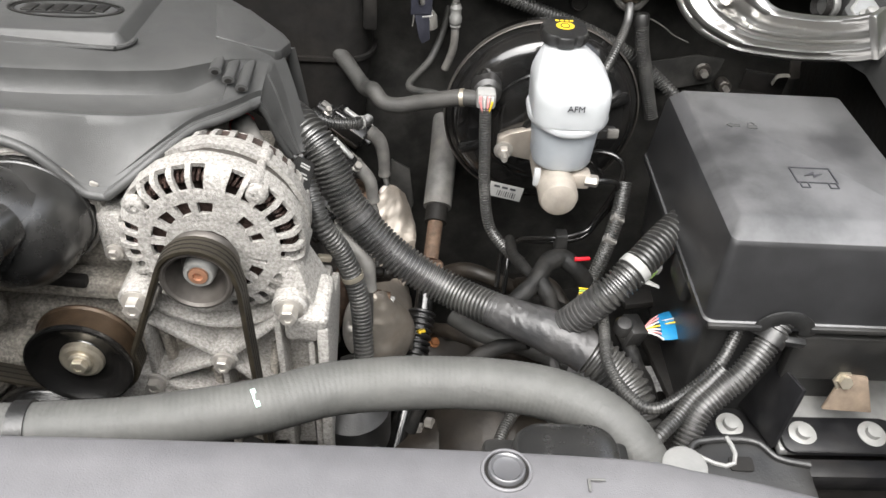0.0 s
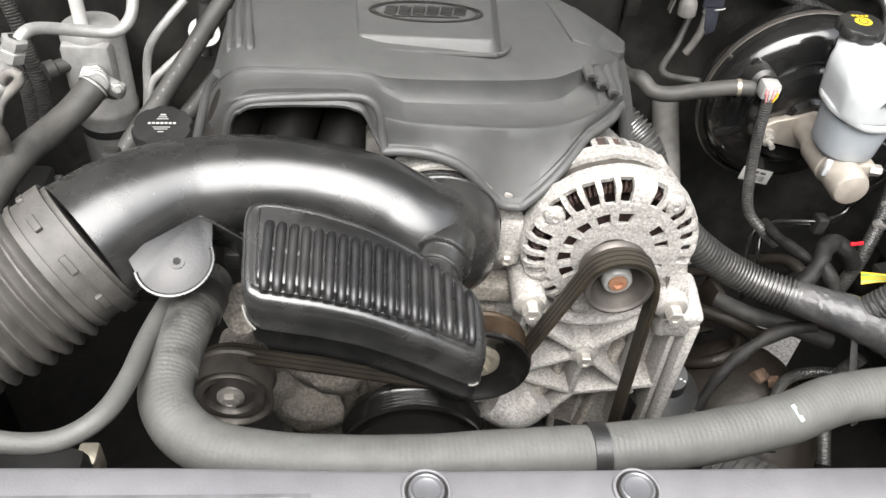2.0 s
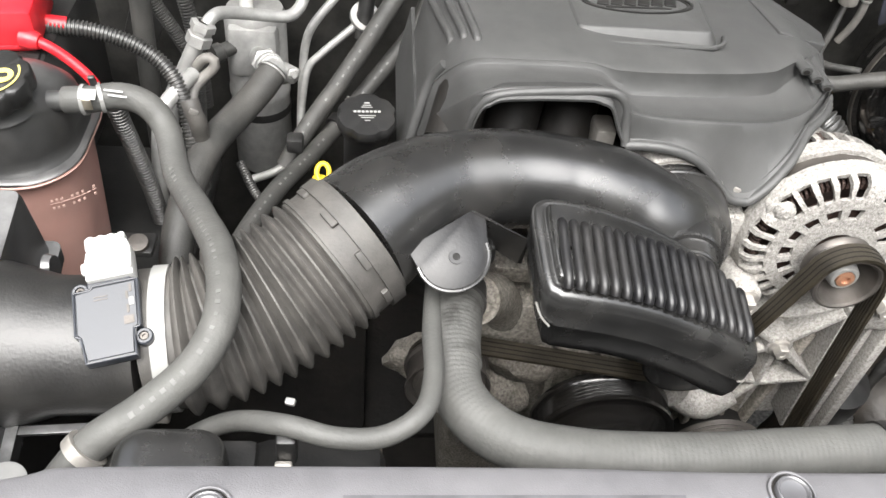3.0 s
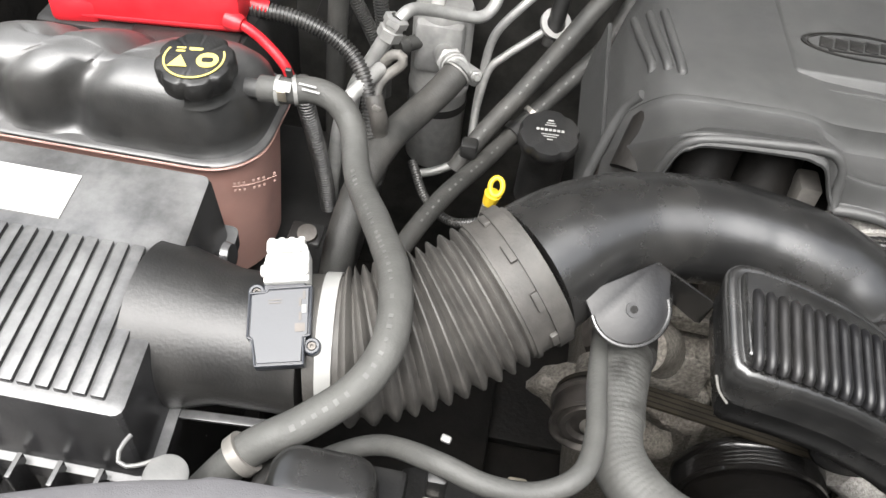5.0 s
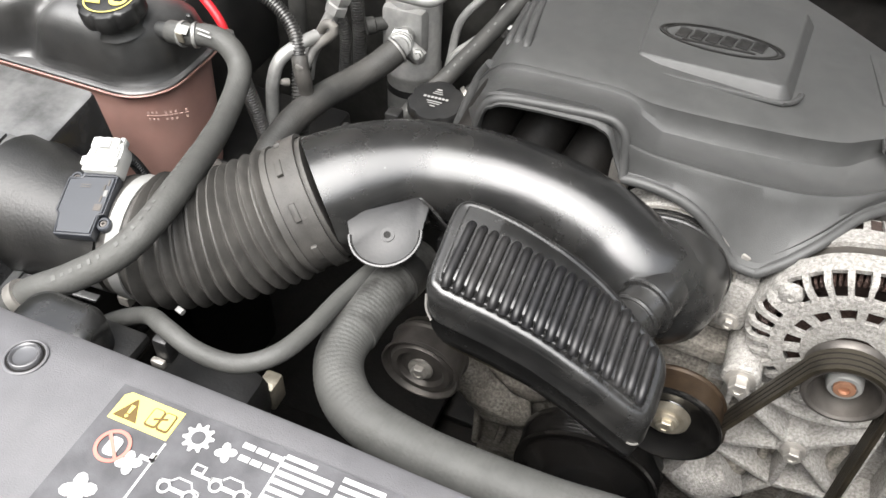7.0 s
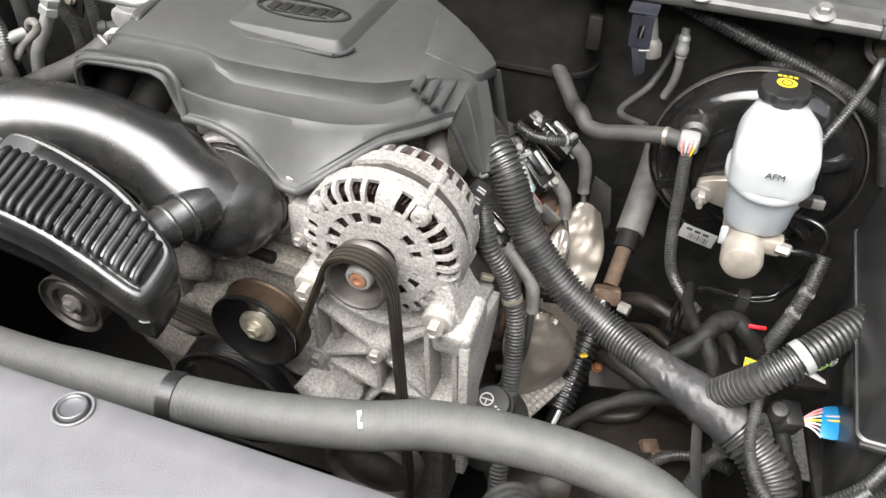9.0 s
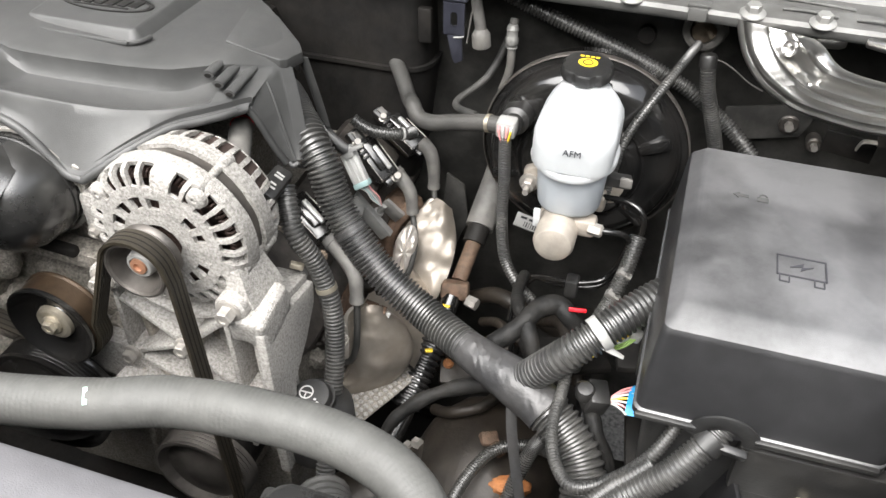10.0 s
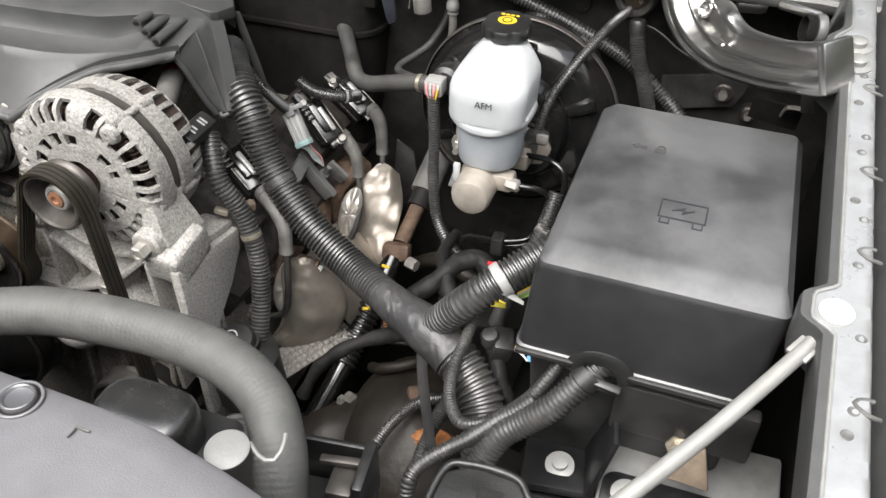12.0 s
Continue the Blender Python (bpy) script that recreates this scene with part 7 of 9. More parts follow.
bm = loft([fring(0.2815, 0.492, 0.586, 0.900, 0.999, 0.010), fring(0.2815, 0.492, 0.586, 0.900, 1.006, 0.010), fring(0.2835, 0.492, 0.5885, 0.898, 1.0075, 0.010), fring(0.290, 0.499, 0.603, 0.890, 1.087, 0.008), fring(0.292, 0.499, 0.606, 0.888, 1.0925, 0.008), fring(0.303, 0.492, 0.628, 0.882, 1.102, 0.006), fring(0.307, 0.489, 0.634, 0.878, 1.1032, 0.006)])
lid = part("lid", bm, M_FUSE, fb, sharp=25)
bm = loft([fring(0.300, 0.484, 0.610, 0.880, 0.84), fring(0.292, 0.486, 0.598, 0.892, 0.999)])
part("base", bm, M_BLACK, fb)
# arch over the loom
arch = [(0.3615 + 0.024 * math.cos(a), 0.586, 0.996 + 0.020 * math.sin(a)) for a in np.linspace(0, math.pi, 14)]
path, _ = spline(arch, 0.003)
part("loom_arch", sweep(bmesh.new(), path, 0.007, 10, (0.5, 1.2)), M_BLACK, fb)
part("lip", box((0.436, 0.584, 1.004), (0.100, 0.006, 0.006), 0.002), M_BLACK, fb)
part("lip", box((0.311, 0.584, 1.004), (0.054, 0.006, 0.006), 0.002), M_BLACK, fb)
# raised battery and bolt symbol
zs = 1.1036
for x, y, w, d in ((0.399, 0.7195, 0.042, 0.0016), (0.399, 0.6925, 0.042, 0.0016), (0.3785, 0.706, 0.0016, 0.028), (0.4195, 0.706, 0.0016, 0.028)):
    part("symbol_line", box((x, y, zs), (w, d, 0.0012), 0.0003), M_BLACK_L, lid)
for x in (0.3845, 0.4135):
    for dx, dy, w, d in ((-0.004, -0.0045, 0.0014, 0.009), (0.004, -0.0045, 0.0014, 0.009), (0, -0.009, 0.009, 0.0014)):
        part("symbol_line", box((x + dx, 0.6925 + dy, zs), (w, d, 0.0012), 0.0003), M_BLACK_L, lid)
part("symbol_bolt", prism([(-0.010, -0.002), (0.000, 0.001), (-0.001, -0.005), (0.010, 0.003), (0.001, 0.000), (0.002, 0.006)], 0.001, pose(0.399, 0.706, zs - 0.0003)), M_BLACK_L, lid)
part("arrow_mark", prism([(-0.008, 0), (-0.002, 0.005), (-0.002, 0.002), (0.007, 0.002), (0.007, -0.002), (-0.002, -0.002), (-0.002, -0.005)], 0.001, pose(0.344, 0.802, zs - 0.0003, 0, 0, -4)), M_COVER, lid)
part("lock_mark", prism(rrect(0.011, 0.007, 0.001, 2), 0.001, pose(0.364, 0.800, zs - 0.0003)), M_COVER, lid)
part("lock_shackle", hose_bm([(0.361, 0.803, zs), (0.3615, 0.808, zs), (0.366, 0.809, zs), (0.368, 0.806, zs)], 0.0009, 6, 0.002), M_COVER, lid)
part("side_latch", box((0.286, 0.68, 0.985), (0.012, 0.05, 0.030), 0.004), M_BLACK, fb)
part("front_block", box((0.440, 0.593, 0.962), (0.125, 0.016, 0.060), 0.004), M_BLACK, fb)
solo("red_wire", hose_bm([(0.49, 0.62, 1.0), (0.505, 0.625, 1.012), (0.525, 0.64, 1.03), (0.548, 0.66, 1.04)], 0.0028, 10), M_RED, (0.51, 0.63, 1.01), "red insulated wire beside the fuse box", "wire")

# wires and plugs under the fork
tail = thing("taped_wire_bundle", (0.285, 0.70, 0.87), "bundle of thin wires wrapped in bright blue tape", "wires")
TA, TB = Vector((0.266, 0.68, 0.905)), Vector((0.302, 0.691, 0.905))
TS = (Vector((0.291, 0.71, 0.905)) - Vector((0.29, 0.664, 0.905))) * 0.5
part("tape", loft([[TA.lerp(TB, f) + TS * (k * w) + Vector((0, -0.004 * (1 - k * k), 0.006 * (1 - k * k))) for k in np.linspace(-1, 1, 9)] + [TA.lerp(TB, f) + TS * (k * w) - Vector((0, -0.004, 0.010)) * (1 - k * k) for k in np.linspace(1, -1, 9)[1:-1]] for f, w in ((0.36, 0.80), (0.45, 0.92), (0.7, 1.0), (1.0, 1.0))]), M_BLUE, tail, "bright blue tape")
for k, mm in enumerate((M_WHITE, M_PINKW, M_WHITE, M_YELLOW, M_WHITE, M_PINKW, M_PINKW)):
    f = -1 + 2 * k / 6
    part("wire", hose_bm([TA - (TB - TA) * 0.1 + TS * f * 0.18, TA.lerp(TB, 0.15) + TS * f * 0.5 + Vector((0, 0, 0.003)), TA.lerp(TB, 0.42) + TS * f * 0.85 + Vector((0, -0.001, 0.004 * (1 - f * f)))] + ([TA.lerp(TB, 0.95) + TS * f * 0.9 + Vector((0, -0.004, 0.0085 * (1 - f * f)))] if k in (3, 4) else []), 0.0012, 6, 0.006), mm, tail)
bp = thing("black_plug", (0.23, 0.681, 0.905), "black square wiring plug with taped leads", "wiring plug")
part("housing", box((0.247, 0.681, 0.902), (0.022, 0.030, 0.026), 0.003, (10, 12, 20)), M_BLACK, bp)
part("cap", lathe([(0, 0), (0.010, 0), (0.0105, 0.012), (0.008, 0.016), (0, 0.017)], (0.235, 0.678, 0.905), (0.0, -0.3, 1), 20), M_BLACK, bp)
part("lead", hose_bm([(0.237, 0.679, 0.9), (0.246, 0.671, 0.885), (0.255, 0.658, 0.87), (0.268, 0.65, 0.85), (0.277, 0.64, 0.83)], 0.0085, 12, 0.005, 0.2), M_CLOTH, bp)
solo("liner_panel", box((0.299, 0.795, 0.86), (0.085, 0.045, 0.012), 0.004, (0, 0, 12)), M_DARK, (0.299, 0.795, 0.86), "grimy black plastic liner panel beside the fuse box", "liner")
solo("liner_panel", box((0.323, 0.688, 0.84), (0.075, 0.13, 0.012), 0.004, (0, 0, 8)), M_DARK, (0.323, 0.688, 0.84), "grimy black plastic liner panel below the fuse box", "liner")
solo("liner_panel", box((0.195, 0.825, 0.80), (0.11, 0.06, 0.012), 0.004, (0, 10, 30)), M_DARK, (0.195, 0.825, 0.8), "grimy black plastic liner panel under the harness", "liner")
fan = thing("loose_wires", (0.215, 0.74, 0.88), "loose yellow and green wires under the harness", "wires")
for k in range(6):
    part("wire", hose_bm([(0.198, 0.745 + 0.002 * k, 0.888 + 0.002 * k), (0.215, 0.742, 0.895 + 0.0025 * k), (0.235, 0.735, 0.905 + 0.001 * k)], 0.0013, 6, 0.006), (M_YELLOW, M_GREENW, M_YELLOW)[k % 3], fan)
wp2 = thing("white_plug", (0.274, 0.73, 0.955), "white plastic wiring plug behind the harness branch", "wiring plug")
part("housing", box((0.274, 0.73, 0.955), (0.012, 0.012, 0.014), 0.003, (10, 15, 0)), M_WHITE, wp2)
for k, mm in enumerate((M_YELLOW, M_WHITE, M_GREENW, M_GREENW)):
    part("wire", hose_bm([(0.274, 0.73 - 0.004 * k + 0.006, 0.955), (0.264, 0.724 - 0.005 * k + 0.006, 0.95), (0.264 - 0.014, 0.724 - 0.003 * k, 0.95 - 0.010)], 0.0014, 6, 0.004), mm, wp2)
tp = thing("taped_loom", (0.16, 0.77, 0.88), "grimy cloth-taped wiring under the brake lines", "wire loom")
part("wrap", hose_bm([(0.112, 0.745, 0.87), (0.133, 0.757, 0.885), (0.149, 0.771, 0.9), (0.162, 0.792, 0.905), (0.181, 0.803, 0.905), (0.199, 0.795, 0.895), (0.214, 0.795, 0.875)], 0.0108, 18, 0.003, 0.4), M_CLOTH, tp)
part("branch", hose_bm([(0.15, 0.773, 0.9), (0.159, 0.755, 0.89), (0.17, 0.741, 0.87), (0.178, 0.734, 0.84)], 0.0095, 14, 0.004, 0.35), M_CLOTH, tp)
part("branch", hose_bm([(0.15, 0.768, 0.895), (0.135, 0.799, 0.89), (0.125, 0.838, 0.88), (0.124, 0.883, 0.87)], 0.0075, 12, 0.004, 0.35), M_CLOTH, tp)
part("red_sleeve", hose_bm([(0.195, 0.793, 0.912), (0.204, 0.794, 0.912), (0.214, 0.798, 0.91)], 0.0026, 8), M_RED, tp, "red wire sleeve")
part("side_branch", hose_bm([(0.000, 0.660, 0.74), (0.020, 0.675, 0.785), (0.055, 0.695, 0.815), (0.1, 0.71, 0.835), (0.136, 0.702, 0.855)], 0.0085, 12, 0.003, 0.35), M_CLOTH, tp)
loom("rear_loom", [(0.255, 0.86, 0.985), (0.250, 0.84, 0.955), (0.240, 0.82, 0.92), (0.225, 0.80, 0.88), (0.21, 0.79, 0.82)], 0.0085, "black corrugated loom behind the fuse box")
for c in ((0.248, 0.832, 0.948), (0.240, 0.818, 0.925)):
    solo("loom_clip", box(c, (0.017, 0.010, 0.011), 0.002, (20, 30, 0)), M_GREYBOOT, c, "grey plastic loom clip", "clip", group="loom clips")

# ---- steering shaft, exhaust shields, coils ----
ss = thing("steering_shaft", (0.01, 0.85, 0.66), "steering shaft with rusty joint and black ribbed boot", "steering shaft")
part("grey_tube", sweep(bmesh.new(), spline([(0.038, 1.14, 0.905), (0.035, 1.09, 0.872), (0.030, 1.035, 0.840), (0.028, 1.012, 0.826)], 0.005)[0], 0.021, 20), M_GREYBOOT, ss, "grey rubber column seal")
part("collar", sweep(bmesh.new(), spline([(0.0285, 1.016, 0.829), (0.0262, 0.990, 0.813)], 0.005)[0], 0.0165, 20), M_DARK, ss)
part("rusty_shaft", sweep(bmesh.new(), spline([(0.0270, 1.000, 0.819), (0.0235, 0.965, 0.799), (0.0205, 0.938, 0.783)], 0.005)[0], 0.0112, 16), M_RUST, ss, "rusty tan shaft")
part("yoke", box((0.019, 0.925, 0.776), (0.040, 0.030, 0.026), 0.006, (-30, 0, 10)), M_RUST, ss)
part("yoke_bolt", lathe([(0, 0), (0.009, 0), (0.009, 0.016), (0, 0.016)], (0.040, 0.915, 0.770), (1, -0.3, 0), 6), M_STEEL, ss)
part("lower_shaft", sweep(bmesh.new(), spline([(0.017, 0.915, 0.770), (0.012, 0.865, 0.74), (0.0, 0.79, 0.69), (-0.012, 0.74, 0.655), (-0.03, 0.68, 0.61)], 0.005)[0], 0.0135, 18), M_PULLEY, ss)
part("yellow_mark", box((0.0150, 0.8935, 0.7715), (0.012, 0.006, 0.004), 0.0015, (-28, 0, 0)), M_YELLOW, ss, "yellow paint mark")
part("boot", loom_bm([(0.0112, 0.872, 0.742), (0.005, 0.838, 0.720), (-0.002, 0.800, 0.694), (-0.006, 0.775, 0.679)], 0.0178, 0.0085, 0.14, 20, 0), M_BLACK, ss, "black ribbed rubber boot")
part("boot_mark", box((0.0105, 0.8300, 0.7435), (0.011, 0.010, 0.004), 0.0015, (-30, 0, 25)), M_YELLOW, ss)
for z in (0.0, 0.012):
    part("joint_bolt", lathe([(0, 0), (0.008, 0), (0.008, 0.010), (0, 0.010)], (0.010 + z, 0.735, 0.652 + z), (1, -0.4, 0.3), 6), M_STEEL, ss)

exh = thing("exhaust_manifold", (-0.02, 0.85, 0.78), "dull silver exhaust heat shields over a rusty manifold", "heat shield")


def shield(c, s, rot, seed, amp=1.0):
    bm = bmesh.new()
    bmesh.ops.create_uvsphere(bm, u_segments=40, v_segments=24, radius=1.0)
    for v in bm.verts:
        k = 1 + amp * 0.20 * noise.noise(v.co * 1.7 + Vector((seed, 0, 0))) + amp * 0.10 * noise.noise(v.co * 4 + Vector((0, seed, 0)))
        v.co = Vector((v.co.x * s[0] * k, v.co.y * s[1] * k, v.co.z * s[2] * k))
    bm.transform(pose(*c, *rot))
    return bm


def pressed(left, right, bulge, seed, thick=0.0016, crumple=0.004):
    """A pressed sheet spanned between two edge curves, bowed out and creased."""
    la, ra = spline(left, 0.006)[0], spline(right, 0.006)[0]
    nu, nv = 26, 18
    front, rear = [], []
    for i in range(nu + 1):
        a, b = la[int(i * (len(la) - 1) / nu)], ra[int(i * (len(ra) - 1) / nu)]
        fr_row, rr_row = [], []
        for j in range(nv + 1):
            v = j / nv
            p = a.lerp(b, v)
            h = bulge * math.sin(math.pi * v) ** 0.8 * (0.75 + 0.25 * math.sin(math.pi * i / nu))
            h += crumple * (noise.noise(p * 26 + Vector((seed, 0, 0))) + 0.6 * abs(noise.noise(p * 60 + Vector((0, seed, 0)))))
            q = p + Vector((0.25, -0.55, 0.8)) * h
            fr_row.append(q)
            rr_row.append(q - Vector((0.25, -0.55, 0.8)) * thick)
        front.append(fr_row)
        rear.append(rr_row)
    return loft([f + r[::-1] for f, r in zip(front, rear)])


part("front_shield", pressed([(-0.052, 0.775, 0.862), (-0.072, 0.765, 0.846), (-0.070, 0.755, 0.801), (-0.073, 0.745, 0.763), (-0.099, 0.740, 0.719)], [(-0.035, 0.800, 0.835), (-0.009, 0.800, 0.813), (0.003, 0.790, 0.775), (-0.018, 0.780, 0.730), (-0.057, 0.760, 0.698)], 0.020, 1, 0.0016, 0.010), M_SHIELD, exh, sharp=60)
part("shield_lip", hose_bm([(-0.052, 0.775, 0.862), (-0.072, 0.765, 0.846), (-0.070, 0.755, 0.801), (-0.073, 0.745, 0.763), (-0.099, 0.740, 0.719)], 0.0022, 8, 0.005), M_SHIELD, exh)
part("rear_shield", pressed([(-0.059, 0.950, 0.696), (-0.095, 0.960, 0.746), (-0.089, 0.980, 0.797), (-0.063, 1.000, 0.844), (-0.044, 1.030, 0.851)], [(-0.033, 0.930, 0.704), (-0.012, 0.950, 0.738), (-0.004, 0.980, 0.771), (-0.006, 1.010, 0.801), (-0.023, 1.040, 0.826)], 0.006, 5, 0.0016, 0.010), M_SHIELD, exh, sharp=60)
part("middle_shield", pressed([(-0.085, 0.80, 0.80), (-0.085, 0.86, 0.80), (-0.090, 0.92, 0.79), (-0.09, 0.97, 0.78)], [(0.000, 0.80, 0.735), (0.0, 0.86, 0.73), (-0.005, 0.92, 0.72), (-0.01, 0.96, 0.71)], 0.020, 9), M_SHIELD, exh, sharp=60)


def cup(c, right, up, seed, depth=0.010):
    """A crumpled oval pressing: a pillow with fine folds running out to its rim."""
    c, right, up = Vector(c), Vector(right), Vector(up)
    out = right.cross(up).normalized()
    rings = []
    for f in (1.0, 0.99, 0.94, 0.84, 0.70, 0.52, 0.32, 0.12):
        ring = []
        for k in range(48):
            a = 2 * math.pi * k / 48
            fold = 0.25 * math.sin(a * 5 + seed) + 1.2 * noise.noise(Vector((math.cos(a) * 2.2, math.sin(a) * 2.2, f * 2 + seed)))
            ring.append(c + right * (f * math.cos(a)) + up * (f * math.sin(a) * (1 + 0.06 * math.sin(2 * a + seed))) + out * (depth * (1 - f ** 3) * (1 + 0.5 * fold) + 0.0012 * fold))
        rings.append(ring)
    back = [q - out * 0.003 for q in rings[0]]
    return loft([back] + rings)


# cups face the light, so their metal is painted paler than the shields
part("port_cup", cup((-0.066, 0.950, 0.806), (0.0165, 0.006, 0.004), (0.000, 0.018, 0.036), 1.0), M_CUP, exh, "crumpled metal cup round a plug, light painted into its tone", sharp=70)
part("port_cup", cup((-0.053, 1.015, 0.816), (0.0145, 0.006, 0.004), (0.002, 0.016, 0.033), 2.6), M_CUP, exh, "crumpled metal cup round a plug, light painted into its tone", sharp=70)
part("port_cup", cup((-0.074, 0.768, 0.808), (0.0160, 0.006, 0.004), (-0.002, 0.016, 0.032), 4.1), M_CUP, exh, "crumpled metal cup round a plug, light painted into its tone", sharp=70)
for arc_pts, r in (([(-0.090, 0.962, 0.745), (-0.098, 0.962, 0.794), (-0.090, 0.970, 0.832), (-0.076, 0.985, 0.850), (-0.066, 1.000, 0.862)], 0.009), ([(-0.080, 0.975, 0.780), (-0.060, 0.985, 0.770), (-0.045, 1.000, 0.785), (-0.035, 1.02, 0.780)], 0.010)):
    part("port_rim", sweep(bmesh.new(), spline(arc_pts, 0.005)[0], r, 14, (0.8, 1.1)), M_RUST, exh, "rusty rim of a manifold port")
for c, sz in (((-0.090, 1.015, 0.835), (0.030, 0.030, 0.022)), ((-0.112, 1.000, 0.795), (0.022, 0.034, 0.036)), ((-0.115, 0.93, 0.79), (0.022, 0.04, 0.03)), ((-0.110, 0.83, 0.80), (0.02, 0.05, 0.03))):
    part("manifold_port", shield(c, sz, (20, 20, 10), c[1] * 9, 0.7), M_RUST, exh, "rusty manifold port")
for c in ((-0.075, 0.800, 0.868), (-0.052, 0.812, 0.858)):
    part("plug_end", lathe([(0, 0), (0.010, 0), (0.010, 0.018), (0.007, 0.022), (0.007, 0.034), (0.004, 0.036), (0, 0.036)], c, (0.75, 0.05, 0.1), 14), M_GEAR, exh)
EF = pose(-0.042, 0.762, 0.716, 0, 10, -25)
part("perforated_shield", moved(box((0, 0, 0), (0.046, 0.120, 0.003), 0.001), EF), M_CAST_D, exh, "embossed aluminium shield")
for i in range(5):
    for k in range(13):
        part("emboss", lathe([(0.0038, 0), (0.0027, 0.0016), (0, 0.0021)], EF @ Vector((-0.0180 + 0.0090 * i, -0.054 + 0.0090 * k, 0.0014)), (0.2, 0, 1), 8), M_CAST, exh)

COILS = [((-0.132, 0.802, 0.958), (-0.85, 0.40, 0.38)), ((-0.122, 0.988, 0.929), (-0.70, 0.22, 0.68)), ((-0.107, 1.065, 0.930), (-0.84, 0.29, 0.46))]
BOOTS = [[(-0.100, 0.785, 0.948), (-0.082, 0.775, 0.940), (-0.066, 0.766, 0.928), (-0.058, 0.760, 0.918), (-0.056, 0.756, 0.904), (-0.055, 0.752, 0.886)],
         [(-0.098, 1.000, 0.908), (-0.086, 0.997, 0.898), (-0.074, 0.993, 0.886), (-0.069, 0.990, 0.874), (-0.066, 0.985, 0.850)],
         [(-0.078, 1.060, 0.923), (-0.062, 1.055, 0.912), (-0.055, 1.050, 0.890), (-0.053, 1.045, 0.857)]]
LEADS = [[(-0.055, 0.752, 0.888), (-0.054, 0.746, 0.855), (-0.056, 0.742, 0.818), (-0.066, 0.742, 0.788), (-0.090, 0.745, 0.770)],
         [(-0.066, 0.985, 0.850), (-0.055, 0.965, 0.822), (-0.052, 0.945, 0.800), (-0.058, 0.930, 0.775), (-0.075, 0.930, 0.760)],
         [(-0.053, 1.045, 0.860), (-0.045, 1.025, 0.835), (-0.040, 1.005, 0.815), (-0.042, 0.995, 0.795), (-0.055, 0.990, 0.785)]]
for (c, a) in COILS:
    co = thing("ignition_coil", c, "black plastic ignition coil on the valve cover", "ignition coil", group="ignition coils")
    fr = basis(c, Vector(a).cross(Vector((0.35, -0.45, 0.82))), a) @ Matrix.Diagonal((0.92, 0.88, 0.92, 1))
    CP = lambda name, p, s, bev, m, label="", par=None: part(name, moved(box(p, s, bev), fr), m, par or co, label)
    bd = CP("body", (0, 0, 0), (0.034, 0.074, 0.028), 0.005, M_GLOSS)
    CP("cap", (0.002, 0.004, 0.017), (0.024, 0.052, 0.010), 0.004, M_PULLEY, "", bd)
    CP("core", (0.003, -0.004, 0.0245), (0.0085, 0.044, 0.007), 0.003, M_ALU, "bright laminated core", bd)
    for sx in (-0.0155, 0.0165):
        CP("edge_strip", (sx, -0.002, 0.0135), (0.0014, 0.066, 0.0020), 0.0005, M_STEEL, "", bd)
    for k in range(3):
        CP("fin", (-0.014, 0.010 + 0.009 * k, 0.016), (0.014, 0.004, 0.010), 0.001, M_BLACK, "", bd)
    CP("plug", (-0.006, 0.046, 0.006), (0.022, 0.024, 0.020), 0.003, M_BLACK)
    CP("plug_latch", (-0.006, 0.046, 0.017), (0.010, 0.016, 0.004), 0.001, M_GREYBOOT)
    CP("tower", (0.004, -0.041, -0.003), (0.026, 0.016, 0.012), 0.004, M_GLOSS)
    part("bolt", moved(lathe([(0, 0), (0.0085, 0), (0.0085, 0.002), (0.006, 0.003), (0.006, 0.009), (0.005, 0.010), (0, 0.010)], (0.010, -0.042, 0.003), (0, 0, 1), 14), fr), M_STEEL, co)
    part("bolt", moved(lathe([(0, 0), (0.007, 0), (0.007, 0.002), (0.005, 0.003), (0.005, 0.010), (0, 0.010)], (-0.012, 0.038, 0.012), (0, 0, 1), 14), fr), M_STEEL, co)
    CP("base", (0.000, 0.002, -0.019), (0.036, 0.070, 0.012), 0.004, M_GEAR)
mb = thing("coil_bracket", (-0.11, 0.93, 0.87), "dusty grey steel coil bracket along the valve cover", "bracket")
part("strip", prism([(-0.139, 0.895), (-0.093, 0.838), (-0.079, 0.851), (-0.125, 0.908)], 0.004, Matrix(((1, 0, 0, 0), (0, 0, -1, 0.93), (0, 1, 0, 0), (0, 0, 0, 1))), 0.001), M_GREY, mb)
part("strip_lip", box((-0.105, 0.934, 0.876), (0.078, 0.012, 0.004), 0.001, (0, 50, 0)), M_GREY, mb)
part("stud", lathe([(0, 0), (0.0075, 0), (0.0075, 0.003), (0.0045, 0.004), (0.0038, 0.020), (0, 0.021)], (-0.108, 0.957, 0.861), (0.55, -0.1, 0.8), 12), M_PALE, mb)
part("ear", box((-0.088, 0.960, 0.868), (0.034, 0.006, 0.026), 0.002, (10, 40, 0)), M_GREYBOOT, mb)
part("foot", box((-0.120, 0.905, 0.895), (0.020, 0.05, 0.012), 0.003, (0, 40, 10)), M_GREY, mb)
part("ridge", box((-0.150, 0.880, 0.925), (0.030, 0.060, 0.010), 0.003, (0, 38, 0)), M_HEAD, mb)
pb = thing("support_sheet", (-0.165, 0.80, 0.90), "dusty beige steel sheet bracket behind the alternator", "bracket")
